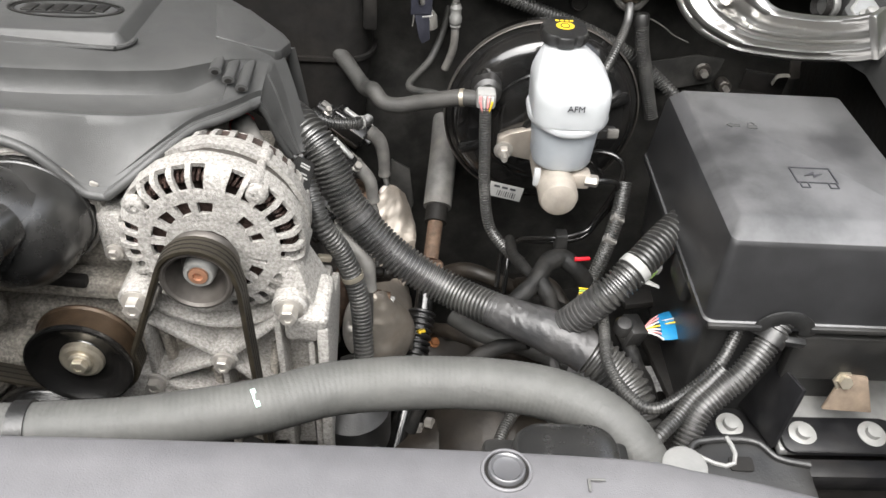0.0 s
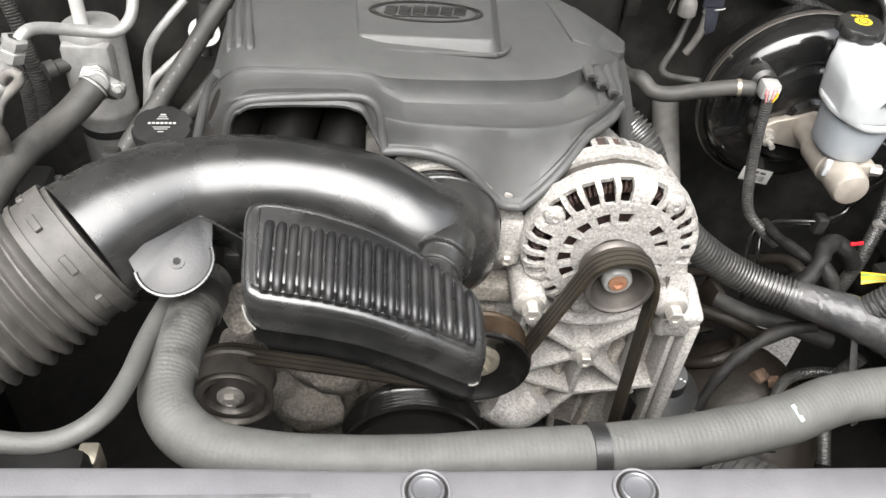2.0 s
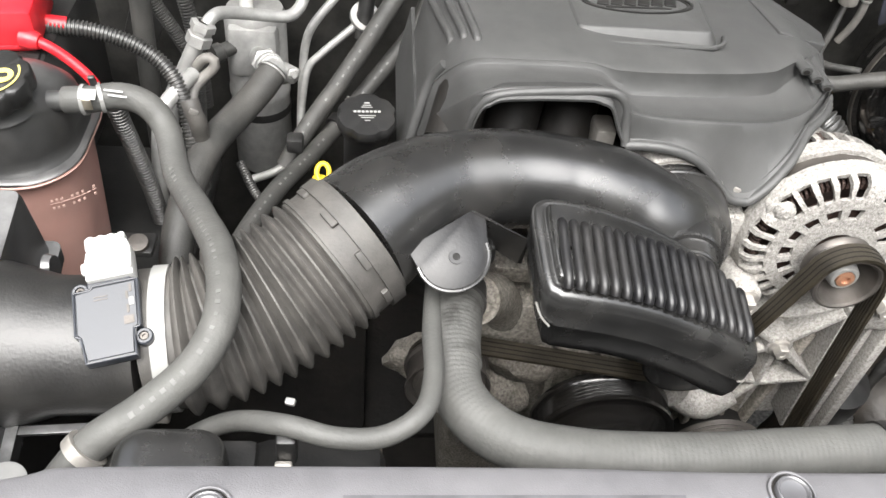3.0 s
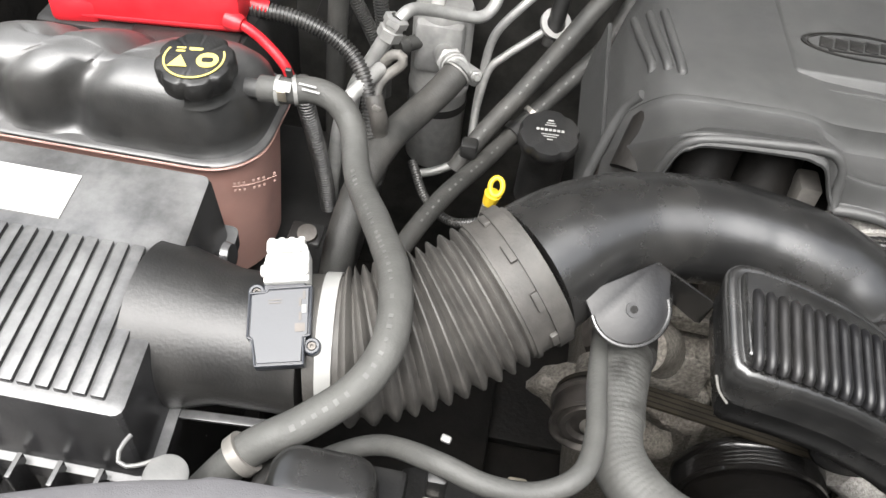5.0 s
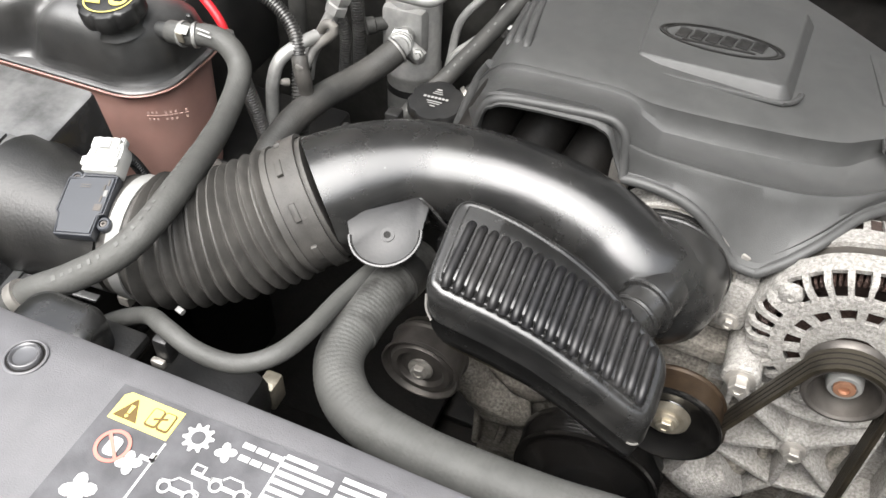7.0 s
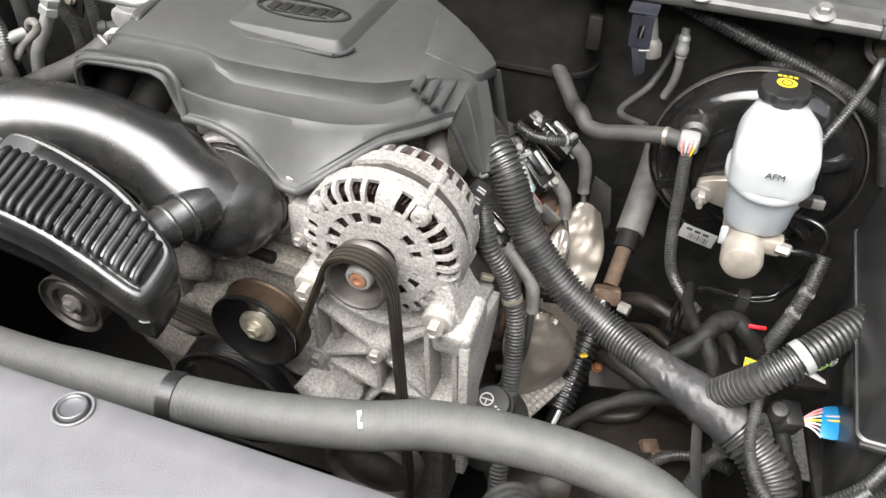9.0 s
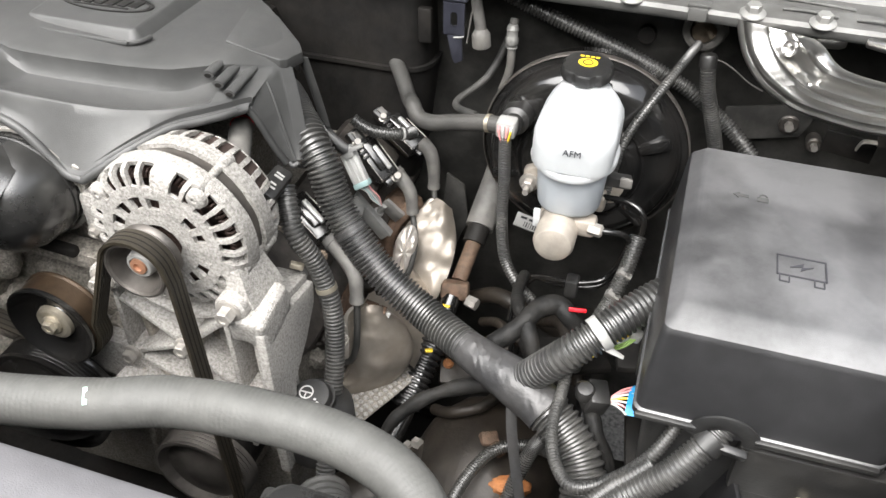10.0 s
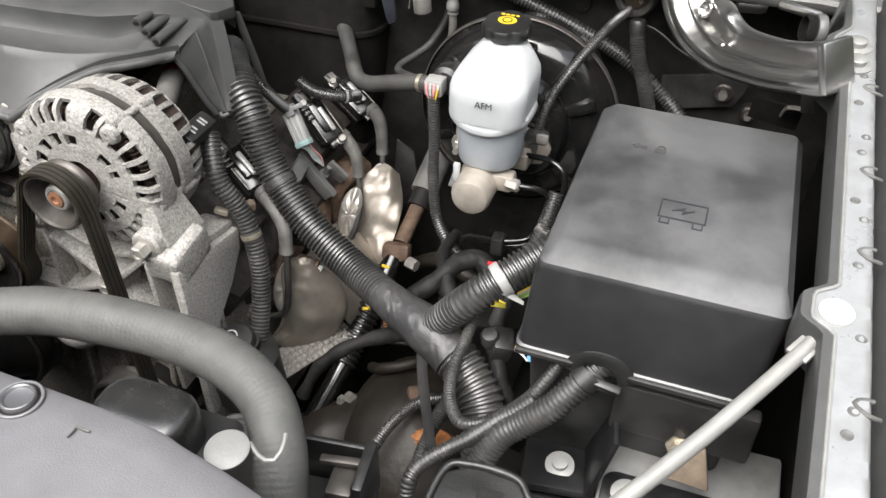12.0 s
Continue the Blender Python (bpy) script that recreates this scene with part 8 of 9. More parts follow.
part("sheet", prism([(-0.192, 0.944), (-0.166, 0.937), (-0.136, 0.874), (-0.164, 0.847), (-0.198, 0.885)], 0.004, Matrix(((1, 0, 0, 0), (0, 0, -1, 0.80), (0, 1, 0, 0), (0, 0, 0, 1))), 0.001), M_SHIELD, pb)
part("edge", box((-0.152, 0.797, 0.906), (0.070, 0.010, 0.004), 0.001, (0, 64, 0)), M_SHIELD, pb)
st = thing("spark_tube", (-0.05, 0.785, 0.845), "brown steel spark plug tube with a pale tip", "spark plug")
part("tube", lathe([(0, 0), (0.0085, 0), (0.0085, 0.016), (0.0070, 0.017), (0.0070, 0.020), (0.0082, 0.021), (0.0082, 0.028), (0, 0.028)], (-0.060, 0.785, 0.849), (0.95, 0.05, -0.25), 18), M_RUST, st)
part("tip", box((-0.029, 0.785, 0.841), (0.006, 0.006, 0.008), 0.001, (0, 20, 0)), M_WHITE, st)
for k, c in enumerate(((-0.144, 0.775, 0.778), (-0.138, 0.775, 0.742), (-0.123, 0.785, 0.812), (-0.148, 0.780, 0.812), (-0.118, 0.79, 0.770))):
    part("casting_lump", shield(c, (0.020, 0.022, 0.018), (10, 20, 30 * k), 3 + k, 1.4), M_CAST_D if k % 2 else M_HEAD, engine)
lk = thing("loom_fitting", (-0.127, 0.74, 0.92), "pale plastic loom fitting on a bolt by the alternator", "fitting")
part("body", lathe([(0, 0), (0.006, 0), (0.006, 0.004), (0.0045, 0.005), (0.0045, 0.014), (0.0065, 0.015), (0.0065, 0.019), (0, 0.019)], (-0.130, 0.742, 0.918), (0.8, -0.2, 0.5), 14), M_GREYBOOT, lk)
part("knob", shield((-0.094, 0.748, 0.951), (0.007, 0.007, 0.009), (0, 20, 0), 2, 0.8), M_TAN, lk, "tan hardened knob")
for poly, y, m, lab in (([(-0.044, 0.862), (-0.016, 0.846), (-0.008, 0.78), (-0.030, 0.72), (-0.052, 0.776)], 1.085, M_FIRE, "dusty dark sheet behind the heat shield"),):
    solo("splash_sheet", prism(poly, 0.004, Matrix(((1, 0, 0, 0), (0, 0, -1, y), (0, 1, 0, 0), (0, 0, 0, 1))), 0.001), m, (poly[0][0], y, poly[0][1]), lab, "sheet")
for b, l in zip(BOOTS, LEADS):
    w = thing("spark_plug_lead", b[-1], "grey rubber boot and thin lead to the spark plug", "spark plug lead", group="spark plug leads")
    path, _ = spline(b, 0.004)
    part("boot", sweep(bmesh.new(), path, [0.0112 - 0.0032 * i / len(path) + (0.0012 if i > len(path) - 3 else 0) for i in range(len(path))], 16), M_GREYBOOT, w)
    part("boot_collar", lathe([(0.006, 0), (0.0118, 0.001), (0.0118, 0.005), (0.006, 0.006)], path[1], path[3] - path[1], 18), M_GREYBOOT, w)
    part("lead", hose_bm(l, 0.0042, 10), M_RUBBER_D, w)
loom("coil_loom", [(-0.180, 0.885, 1.075), (-0.163, 0.872, 1.070), (-0.152, 0.875, 1.055), (-0.142, 0.890, 1.025), (-0.138, 0.910, 0.998), (-0.137, 0.925, 0.982)], 0.007, "thin black loom to the coil plug")
cp = thing("coil_plug", (-0.132, 0.925, 0.977), "white and pale teal wiring plug with coloured wires", "wiring plug")
PA, PB, PW = Vector((-0.139, 0.932, 0.980)), Vector((-0.109, 0.917, 0.932)), Vector((-0.097, 0.925, 0.911))
PX = basis(PA.lerp(PB, 0.5), PB - PA, (0.8, 0.25, 0.45))
PL = (PB - PA).length
part("housing", moved(box((0, 0, 0), (PL * 0.74, 0.021, 0.015), 0.002), PX), M_WHITE, cp)
for k in range(3):
    part("groove_rib", moved(box((0, -0.0065 + 0.0065 * k, 0.0078), (PL * 0.66, 0.0026, 0.0024), 0.0006), PX), M_WHITE, cp)
part("clip", moved(box((-PL * 0.40, 0.004, 0.006), (0.016, 0.014, 0.014), 0.002), PX), M_TIE, cp)
part("clip_tongue", moved(box((-PL * 0.42, 0.016, 0.012), (0.006, 0.022, 0.003), 0.001), PX), M_TIE, cp)
part("seal", moved(box((PL * 0.41, 0, 0.0005), (0.008, 0.0225, 0.0165), 0.002), PX), M_TEAL, cp, "pale teal seal")
for k, mm in enumerate((M_WHITE, M_TEAL, M_WHITE, M_TIE, M_PINKW)):
    s = PX @ Vector((PL * 0.44, -0.008 + 0.004 * k, 0.003))
    part("wire", hose_bm([s, s.lerp(PW, 0.5) + Vector((0, 0, 0.003)), PW + Vector((0.002 * k - 0.004, 0.002 * k - 0.004, 0)), PW + Vector((0.006, 0.004, -0.014))], 0.0010, 6, 0.004), mm, cp)
lo2 = loom("coil_loom", [(-0.150, 0.985, 0.992), (-0.140, 0.985, 0.985), (-0.122, 0.985, 0.978), (-0.100, 0.990, 0.975), (-0.082, 1.000, 0.972), (-0.075, 1.02, 0.965)], 0.0075, "black corrugated loom along the rear coils")
ring_band([(-0.100, 0.990, 0.975), (-0.082, 1.000, 0.972), (-0.075, 1.02, 0.965)], 0.0085, 0.45, 0.0035, M_TIE, lo2, "cable_tie", thick=0.001)

# ---- refrigerant can and pipes by the tank ----
can = thing("refrigerant_can", (-0.803, 1.066, 0.78), "dull aluminium refrigerant accumulator can", "accumulator")
part("body", lathe([(0, 0), (0.036, 0.0), (0.041, 0.008), (0.041, 0.125), (0.0425, 0.128), (0.0425, 0.136), (0.041, 0.139), (0.041, 0.245), (0.037, 0.255), (0, 0.257)], (-0.803, 1.066, 0.775), (0, 0, 1), 44), M_ALU, can)
part("black_band", lathe([(0.0415, 0), (0.0422, 0), (0.0422, 0.012), (0.0415, 0.012), (0.0415, 0)], (-0.803, 1.066, 0.872), (0, 0, 1), 44), M_BLACK, can)
part("head_block", box((-0.803, 1.045, 0.985), (0.066, 0.05, 0.075), 0.010), M_ALU, can)
part("port", hose_bm([(-0.795, 1.02, 0.985), (-0.785, 0.985, 1.000), (-0.775, 0.955, 1.014), (-0.766, 0.932, 1.021)], 0.013, 18), M_ALU, can)
for h, r in ((0.012, 0.0150), (0.022, 0.0165), (0.032, 0.0150), (0.044, 0.0168), (0.052, 0.0155)):
    part("port_ring", lathe([(0.012, h - 0.003), (r, h - 0.0026), (r + 0.0008, h), (r, h + 0.0026), (0.012, h + 0.003)], (-0.786, 0.988, 0.999), (0.33, -0.88, 0.36), 28), M_ALU, can)
part("clamp_block", box((-0.752, 0.955, 1.004), (0.030, 0.016, 0.020), 0.005, (0, 15, -20)), M_ALU, can)
part("clamp_bolt", lathe([(0, 0), (0.0075, 0), (0.0075, 0.006), (0.005, 0.007), (0.004, 0.012), (0, 0.012)], (-0.745, 0.948, 1.008), (0.3, -0.9, 0.3), 6), M_PALE, can)
part("port_nut", lathe([(0.013, 0), (0.018, 0.002), (0.018, 0.012), (0.013, 0.014)], (-0.782, 0.975, 1.006), (0.3, -0.9, 0.35), 6), M_ALU, can)
part("valve", lathe([(0, 0), (0.009, 0), (0.009, 0.012), (0.005, 0.014), (0.005, 0.022), (0, 0.022)], (-0.765, 0.975, 0.985), (0.7, -0.6, 0.2), 12), M_STEEL, can)
part("switch", lathe([(0, 0), (0.010, 0), (0.010, 0.02), (0.013, 0.022), (0.013, 0.034), (0, 0.034)], (-0.826, 1.030, 0.992), (-0.75, -0.6, -0.05), 16), M_RUBBER_D, can, "dull black pressure switch")
part("post", lathe([(0, 0), (0.009, 0), (0.009, 0.06), (0, 0.06)], (-0.812, 1.06, 1.03), (0, 0, 1), 14), M_WHITE, can)


def pipe(pts, r, label, material=None):
    t = thing("metal_pipe", pts[0], label, "pipe", group="refrigerant pipes")
    part("tube", hose_bm(pts, r, 14, 0.005), material or M_ALU, t)
    return t


p1 = pipe([(-0.838, 0.926, 1.082), (-0.832, 0.934, 1.088), (-0.822, 0.950, 1.085), (-0.797, 0.975, 1.071), (-0.770, 0.992, 1.060), (-0.751, 1.002, 1.056), (-0.740, 1.015, 1.060), (-0.734, 1.03, 1.072), (-0.732, 1.05, 1.10)], 0.0076, "dull aluminium pipe bent round the can")
part("lower_tube", hose_bm([(-0.842, 0.923, 1.076), (-0.852, 0.918, 1.058), (-0.866, 0.914, 1.030), (-0.884, 0.905, 0.995), (-0.890, 0.90, 0.96)], 0.0098, 16), M_ALU, p1)
part("hex_nut", lathe([(0.008, 0), (0.0150, 0.001), (0.0150, 0.013), (0.0128, 0.0145), (0.0128, 0.019), (0.0150, 0.020), (0.0150, 0.028), (0.0085, 0.030)], (-0.850, 0.918, 1.060), (0.35, 0.15, 0.9), 6), M_ALU, p1)
pipe([(-0.742, 1.00, 0.84), (-0.744, 1.03, 0.885), (-0.742, 1.06, 0.935), (-0.738, 1.068, 0.975), (-0.728, 1.068, 1.005), (-0.705, 1.075, 1.035), (-0.68, 1.09, 1.06)], 0.006, "aluminium pipe standing before the firewall")
pipe([(-0.744, 1.035, 0.893), (-0.735, 1.055, 0.945), (-0.715, 1.062, 0.968), (-0.690, 1.068, 0.99), (-0.668, 1.075, 1.008)], 0.0055, "aluminium pipe branching before the firewall")
pipe([(-0.740, 0.99, 0.845), (-0.755, 0.97, 0.848), (-0.78, 0.955, 0.84), (-0.81, 0.95, 0.83)], 0.006, "aluminium pipe low beside the can")
pipe([(-0.845, 0.86, 1.058), (-0.856, 0.835, 1.056), (-0.870, 0.812, 1.045), (-0.876, 0.80, 1.02), (-0.882, 0.80, 0.98), (-0.888, 0.80, 0.92), (-0.895, 0.81, 0.84)], 0.0085, "dull grey pipe going down behind the tank", M_ALU)
pipe([(-0.905, 0.93, 1.20), (-0.91, 0.93, 1.10), (-0.915, 0.93, 1.0), (-0.918, 0.93, 0.9)], 0.012, "black pipe standing behind the tank", M_RUBBER_D)
eye = thing("dipstick_tube_eye", (-0.66, 1.06, 1.03), "dull steel eye bracket holding a black tube", "bracket")
part("eye_ring", lathe([(0.013, -0.003), (0.021, -0.003), (0.021, 0.003), (0.013, 0.003), (0.013, -0.003)], (-0.657, 1.075, 1.02), (0.3, -0.6, 0.8), 28), M_ALU, eye)
part("tube", lathe([(0, -0.03), (0.011, -0.03), (0.011, 0.04), (0, 0.04)], (-0.657, 1.075, 1.02), (0.1, 0.3, 1), 18), M_BLACK, eye)

# oil filler and dipstick
oil = thing("oil_filler", (-0.650, 0.785, 0.98), "black plastic oil filler neck with lobed cap", "oil filler")
part("neck", lathe([(0.024, 0), (0.024, 0.07), (0.027, 0.074), (0.027, 0.085), (0, 0.085)], (-0.652, 0.795, 0.972), (0.01, -0.12, 1), 32), M_BLACK, oil)
cap = lathe([(0, 0), (0.0315, 0), (0.0325, 0.002), (0.0325, 0.009), (0.0305, 0.0125), (0.0, 0.0145)], (-0.651, 0.784, 1.0575), (0.02, -0.16, 1), 64)
for v in cap.verts:
    dx, dy = v.co.x + 0.651, v.co.y - 0.783
    rr = math.hypot(dx, dy)
    if rr > 0.026:
        k = 1 - 0.09 * max(0.0, math.cos(6 * math.atan2(dy, dx))) ** 2
        v.co.x, v.co.y = -0.651 + dx * k, 0.783 + dy * k
oc = part("cap", cap, M_BLACK, oil, "black lobed cap with white print")
OF = basis((-0.6507, 0.7815, 1.0724), (1, 0.05, 0), (-0.05, 1, 0.16))
for y, w, d in ((-0.0125, 0.006, 0.0013), (-0.0085, 0.014, 0.0010), (-0.0055, 0.018, 0.0010), (0.0005, 0.030, 0.0030), (0.0070, 0.012, 0.0010), (0.0100, 0.009, 0.0010), (0.0135, 0.006, 0.0018)):
    n = 7 if w > 0.025 else 1
    for k in range(n):
        part("print_bar", prism(rrect(w / n * (0.72 if n > 1 else 1), d, 0.0003, 1), 0.0004, OF @ pose((k - (n - 1) / 2) * w / n, y, 0)), M_TIE, oc)
dip = thing("dipstick", (-0.70, 0.73, 1.0), "yellow plastic dipstick loop handle", "dipstick")
b2 = hose_bm([(-0.695 + 0.0065 * math.cos(a), 0.730 + 0.007 * math.sin(a), 1.030 + 0.0065 * math.sin(a)) for a in np.linspace(0, 2 * math.pi, 18)], 0.0028, 10, 0.003)
part("loop", b2, M_YELLOW, dip)
part("stopper", lathe([(0, 0), (0.007, 0.0), (0.009, 0.014), (0.004, 0.016), (0, 0.016)], (-0.700, 0.728, 1.008), (0.2, 0, 1), 18), M_YELLOW, dip)
part("tube", hose_bm([(-0.702, 0.73, 1.005), (-0.705, 0.75, 0.94), (-0.69, 0.80, 0.85)], 0.005, 10), M_STEEL, dip)

# battery terminal cover and cables
bat = thing("battery_cover", (-1.04, 0.80, 1.10), "bright red plastic battery terminal cover", "battery cover")
bm = box((-1.062, 0.835, 1.137), (0.160, 0.095, 0.045), 0.007, (0, 0, 7))
box((-1.148, 0.808, 1.126), (0.05, 0.065, 0.030), 0.007, (0, 0, 7), bm=bm)
part("shell", bm, M_RED, bat)
part("seam", box((-1.062, 0.7875, 1.122), (0.150, 0.004, 0.004), 0.001, (0, 0, 7)), M_RED, bat)
part("cable_boot", lathe([(0.010, 0), (0.010, 0.012), (0.0075, 0.018), (0, 0.018)], (-0.992, 0.800, 1.130), (1, -0.2, -0.1), 16), M_RED, bat)
part("black_tongue", box((-1.03, 0.778, 1.112), (0.11, 0.03, 0.010), 0.003, (0, 0, 7)), M_BLACK, bat)
part("body", box((-1.08, 0.87, 1.03), (0.22, 0.20, 0.17), 0.01), M_BLACK, bat, "black battery case")
hose("battery_cable", [(-0.990, 0.80, 1.130), (-0.972, 0.797, 1.126), (-0.952, 0.795, 1.112), (-0.930, 0.788, 1.092), (-0.922, 0.785, 1.07)], 0.0055, M_RED, "red insulated battery cable", "cable", 12, 0.0)
hose("battery_cable", [(-1.01, 0.845, 1.128), (-0.985, 0.845, 1.122), (-0.965, 0.848, 1.118)], 0.0088, M_RED, "red insulated battery cable in a black loom", "cable", 12, 0.0)

# ---- firewall fittings, hinge, fender ----
gr = thing("grommet", (0.280, 1.11, 1.13), "brown-grey rubber grommet with a tan sealed core in the firewall", "grommet")
GA = Vector((-0.1, -1, 0.25)).normalized()
part("flange", lathe([(0.026, -0.03), (0.026, 0.0), (0.0245, 0.003), (0.020, 0.0045), (0.0165, 0.003), (0.0160, -0.012)], (0.280, 1.108, 1.131), GA, 36), M_GREYBOOT, gr)
part("core", wavy(lathe([(0.0165, -0.012), (0.0150, -0.004), (0.0110, -0.001), (0.0050, 0.001), (0, 0.002)], (0.280, 1.106, 1.131), GA, 24), 0.0012), M_TAN, gr, "tan hardened sealer")
part("teardrop", prism([(-0.012, 0.020), (0.010, 0.024), (0.024, 0.014), (0.029, 0.0), (0.024, -0.012), (0.012, -0.032), (0.006, -0.033), (0.004, -0.024), (-0.012, -0.020)], 0.004, Matrix(((1, 0, 0, 0.282), (0, 0, -1, 1.114), (0, 1, 0, 1.131), (0, 0, 0, 1))), 0.0015), M_GREYBOOT, gr)
part("stub", hose_bm([(0.284, 1.100, 1.138), (0.287, 1.092, 1.136), (0.292, 1.088, 1.131)], 0.003, 8, 0.003), M_TAN, gr)
for x, y, z, r in ((0.413, 1.126, 1.010, 0.013), (0.450, 1.120, 0.989, 0.010)):
    f = thing("firewall_stud", (x, y, z), "steel stud with a dark washer on the firewall", "stud", group="firewall studs")
    part("washer", lathe([(0, -0.02), (r, -0.02), (r, 0.0), (r * 0.8, 0.002), (r * 0.6, 0.001), (0, 0.001)], (x, y, z), (0, -1, 0.1), 24), M_RIM, f)
    part("stud", lathe([(0, 0.001), (r * 0.45, 0.001), (r * 0.45, 0.012), (0, 0.012)], (x, y, z), (0, -1, 0.1), 6), M_STEEL, f)
fh = thing("firewall_plug", (0.212, 1.12, 1.110), "flat black rubber plug in the firewall", "plug")
part("disc", lathe([(0, 0.000), (0.0095, 0.000), (0.0105, 0.0025), (0.0118, 0.0025), (0.0128, -0.001), (0.0128, -0.02), (0, -0.02)], (0.212, 1.117, 1.110), (0, -1, 0.05), 28), M_DARK, fh)
for cx, cy in ((0.328, 1.054), (0.404, 1.052), (0.19, 1.054), (0.05, 1.054)):
    cb = thing("cowl_bolt", (cx, cy, 1.182), "pale flanged hex bolt on the cowl edge", "bolt", group="cowl bolts")
    part("washer", lathe([(0, 0), (0.0150, 0), (0.0150, 0.0015), (0.0110, 0.0045), (0, 0.0045)], (cx, cy, 1.1825), (0, -0.15, 1), 24), M_PALE, cb)
    part("head", lathe([(0, 0.0045), (0.0090, 0.0045), (0.0090, 0.0115), (0.0075, 0.0130), (0, 0.0130)], (cx, cy, 1.1825), (0, -0.15, 1), 6), M_PALE, cb)
cc = thing("cowl_clip", (0.268, 1.045, 1.175), "folded silver sheet clip on the cowl edge", "clip")
part("fold", box((0.268, 1.0440, 1.177), (0.022, 0.006, 0.016), 0.002), M_COWL, cc)
part("ear", box((0.268, 1.052, 1.187), (0.026, 0.016, 0.003), 0.001), M_COWL, cc)
for x0, x1, y in ((0.30, 0.44, 1.098), (0.36, 0.42, 1.070), (0.44, 0.49, 1.064)):
    part("bead", hose_bm([(x0, y, 1.187), ((x0 + x1) / 2, y - 0.002, 1.1885), (x1, y - 0.006, 1.187)], 0.0022, 8), M_COWL, cc)
fs = thing("firewall_bracket", (-0.005, 0.985, 1.13), "blue-black steel strap bracket with a slotted hole", "bracket")
SM = Matrix(((1, 0, 0, -0.006), (0, 0, -1, 0.979), (0, 1, 0, 1.160), (0, 0, 0, 1)))
slot = [(0.0042 * math.cos(a), 0.0042 * math.sin(a) + (0.0050 if math.sin(a) > 0 else -0.0050)) for a in np.linspace(0.01, 2 * math.pi + 0.01, 25)[:-1]]
face = [(0.013 * max(-1, min(1, 1.6 * math.cos(a))), 0.020 * max(-1, min(1, 1.6 * math.sin(a)))) for a in np.linspace(0.01, 2 * math.pi + 0.01, 25)[:-1]]
bm = loft([[SM @ Vector((*q, d)) for q in poly] for poly, d in ((slot, 0.0), (face, 0.0), (face, 0.003), (slot, 0.003), (slot, 0.0))], cap=False)
part("strap", bm, M_STRAP, fs)
part("strap_tip", prism([(-0.009, -0.018), (0.010, -0.018), (0.012, -0.052), (0.002, -0.058), (-0.002, -0.050)], 0.003, SM, 0.001), M_STRAP, fs)
part("tab_edge", hose_bm([(-0.003, 0.973, 1.1385), (-0.004, 0.970, 1.1400), (0.003, 0.970, 1.1410), (0.008, 0.972, 1.1415)], 0.0011, 8, 0.002), M_PALE, fs)
part("flange", box((-0.008, 0.992, 1.183), (0.034, 0.030, 0.003), 0.001), M_STRAP, fs)
hose("wiper_hose", [(0.040, 1.104, 1.112), (0.040, 1.094, 1.100), (0.041, 1.092, 1.085), (0.041, 1.092, 1.072), (0.041, 1.092, 1.055), (0.038, 1.094, 1.035), (0.030, 1.098, 1.01)], 0.0058, M_GREYBOOT, "pale dusty hose fitting hanging on the firewall")
wf = thing("wiper_fitting", (0.040, 1.10, 1.10), "pale grey plastic hose fitting on the firewall", "fitting")
part("head", lathe([(0, 0), (0.0062, 0), (0.0085, 0.003), (0.0090, 0.010), (0.0075, 0.013), (0.0075, 0.020), (0.0085, 0.022), (0.0065, 0.028), (0, 0.028)], (0.041, 1.090, 1.081), (-0.02, 0.15, 1), 20), M_PALE, wf)
part("collar", lathe([(0.0060, 0), (0.0075, 0.001), (0.0075, 0.003), (0.0060, 0.004), (0.0060, 0)], (0.041, 1.0915, 1.076), (0, 0.1, 1), 20), M_PALE, wf)
wf = thing("cowl_drain", (0.0, 1.08, 1.09), "grey rubber drain fitting hanging from the cowl", "fitting")
part("tube", sweep(bmesh.new(), spline([(-0.010, 1.080, 1.175), (-0.006, 1.078, 1.140), (0.000, 1.076, 1.112), (0.003, 1.074, 1.095)], 0.005)[0], 0.0075, 16), M_GREYBOOT, wf)
part("skirt", lathe([(0.0095, -0.012), (0.0125, -0.010), (0.0125, 0.006), (0.0090, 0.012), (0.0060, 0.014)], (0.003, 1.074, 1.092), (-0.1, 0, 1), 24), M_GREYBOOT, wf)
part("rib", box((-0.014, 1.084, 1.110), (0.002, 0.014, 0.060), 0.0005, (0, 8, 0)), M_GREYBOOT, wf)
# second loom drops from the grommet behind the first one
loom("branch_loom", [(0.292, 1.078, 1.112), (0.295, 1.074, 1.095), (0.300, 1.072, 1.07), (0.310, 1.073, 1.04), (0.321, 1.075, 1.005), (0.335, 1.07, 0.96)], 0.0088, "dusty corrugated loom dropping from the grommet")
part("sleeve", lathe([(0.0086, -0.006), (0.0105, -0.005), (0.0108, 0.008), (0.0090, 0.011), (0, 0.011)], (0.293, 1.076, 1.104), (-0.1, 0.15, 1), 20), M_BLACK, bpy.data.objects["branch_loom"])
solo("thin_wire", hose_bm([(0.288, 1.09, 1.100), (0.305, 1.09, 1.103), (0.325, 1.088, 1.095), (0.345, 1.085, 1.082), (0.365, 1.08, 1.075)], 0.0011, 6), M_GREYBOOT, (0.30, 1.09, 1.10), "thin grey wire along the firewall", "wire")
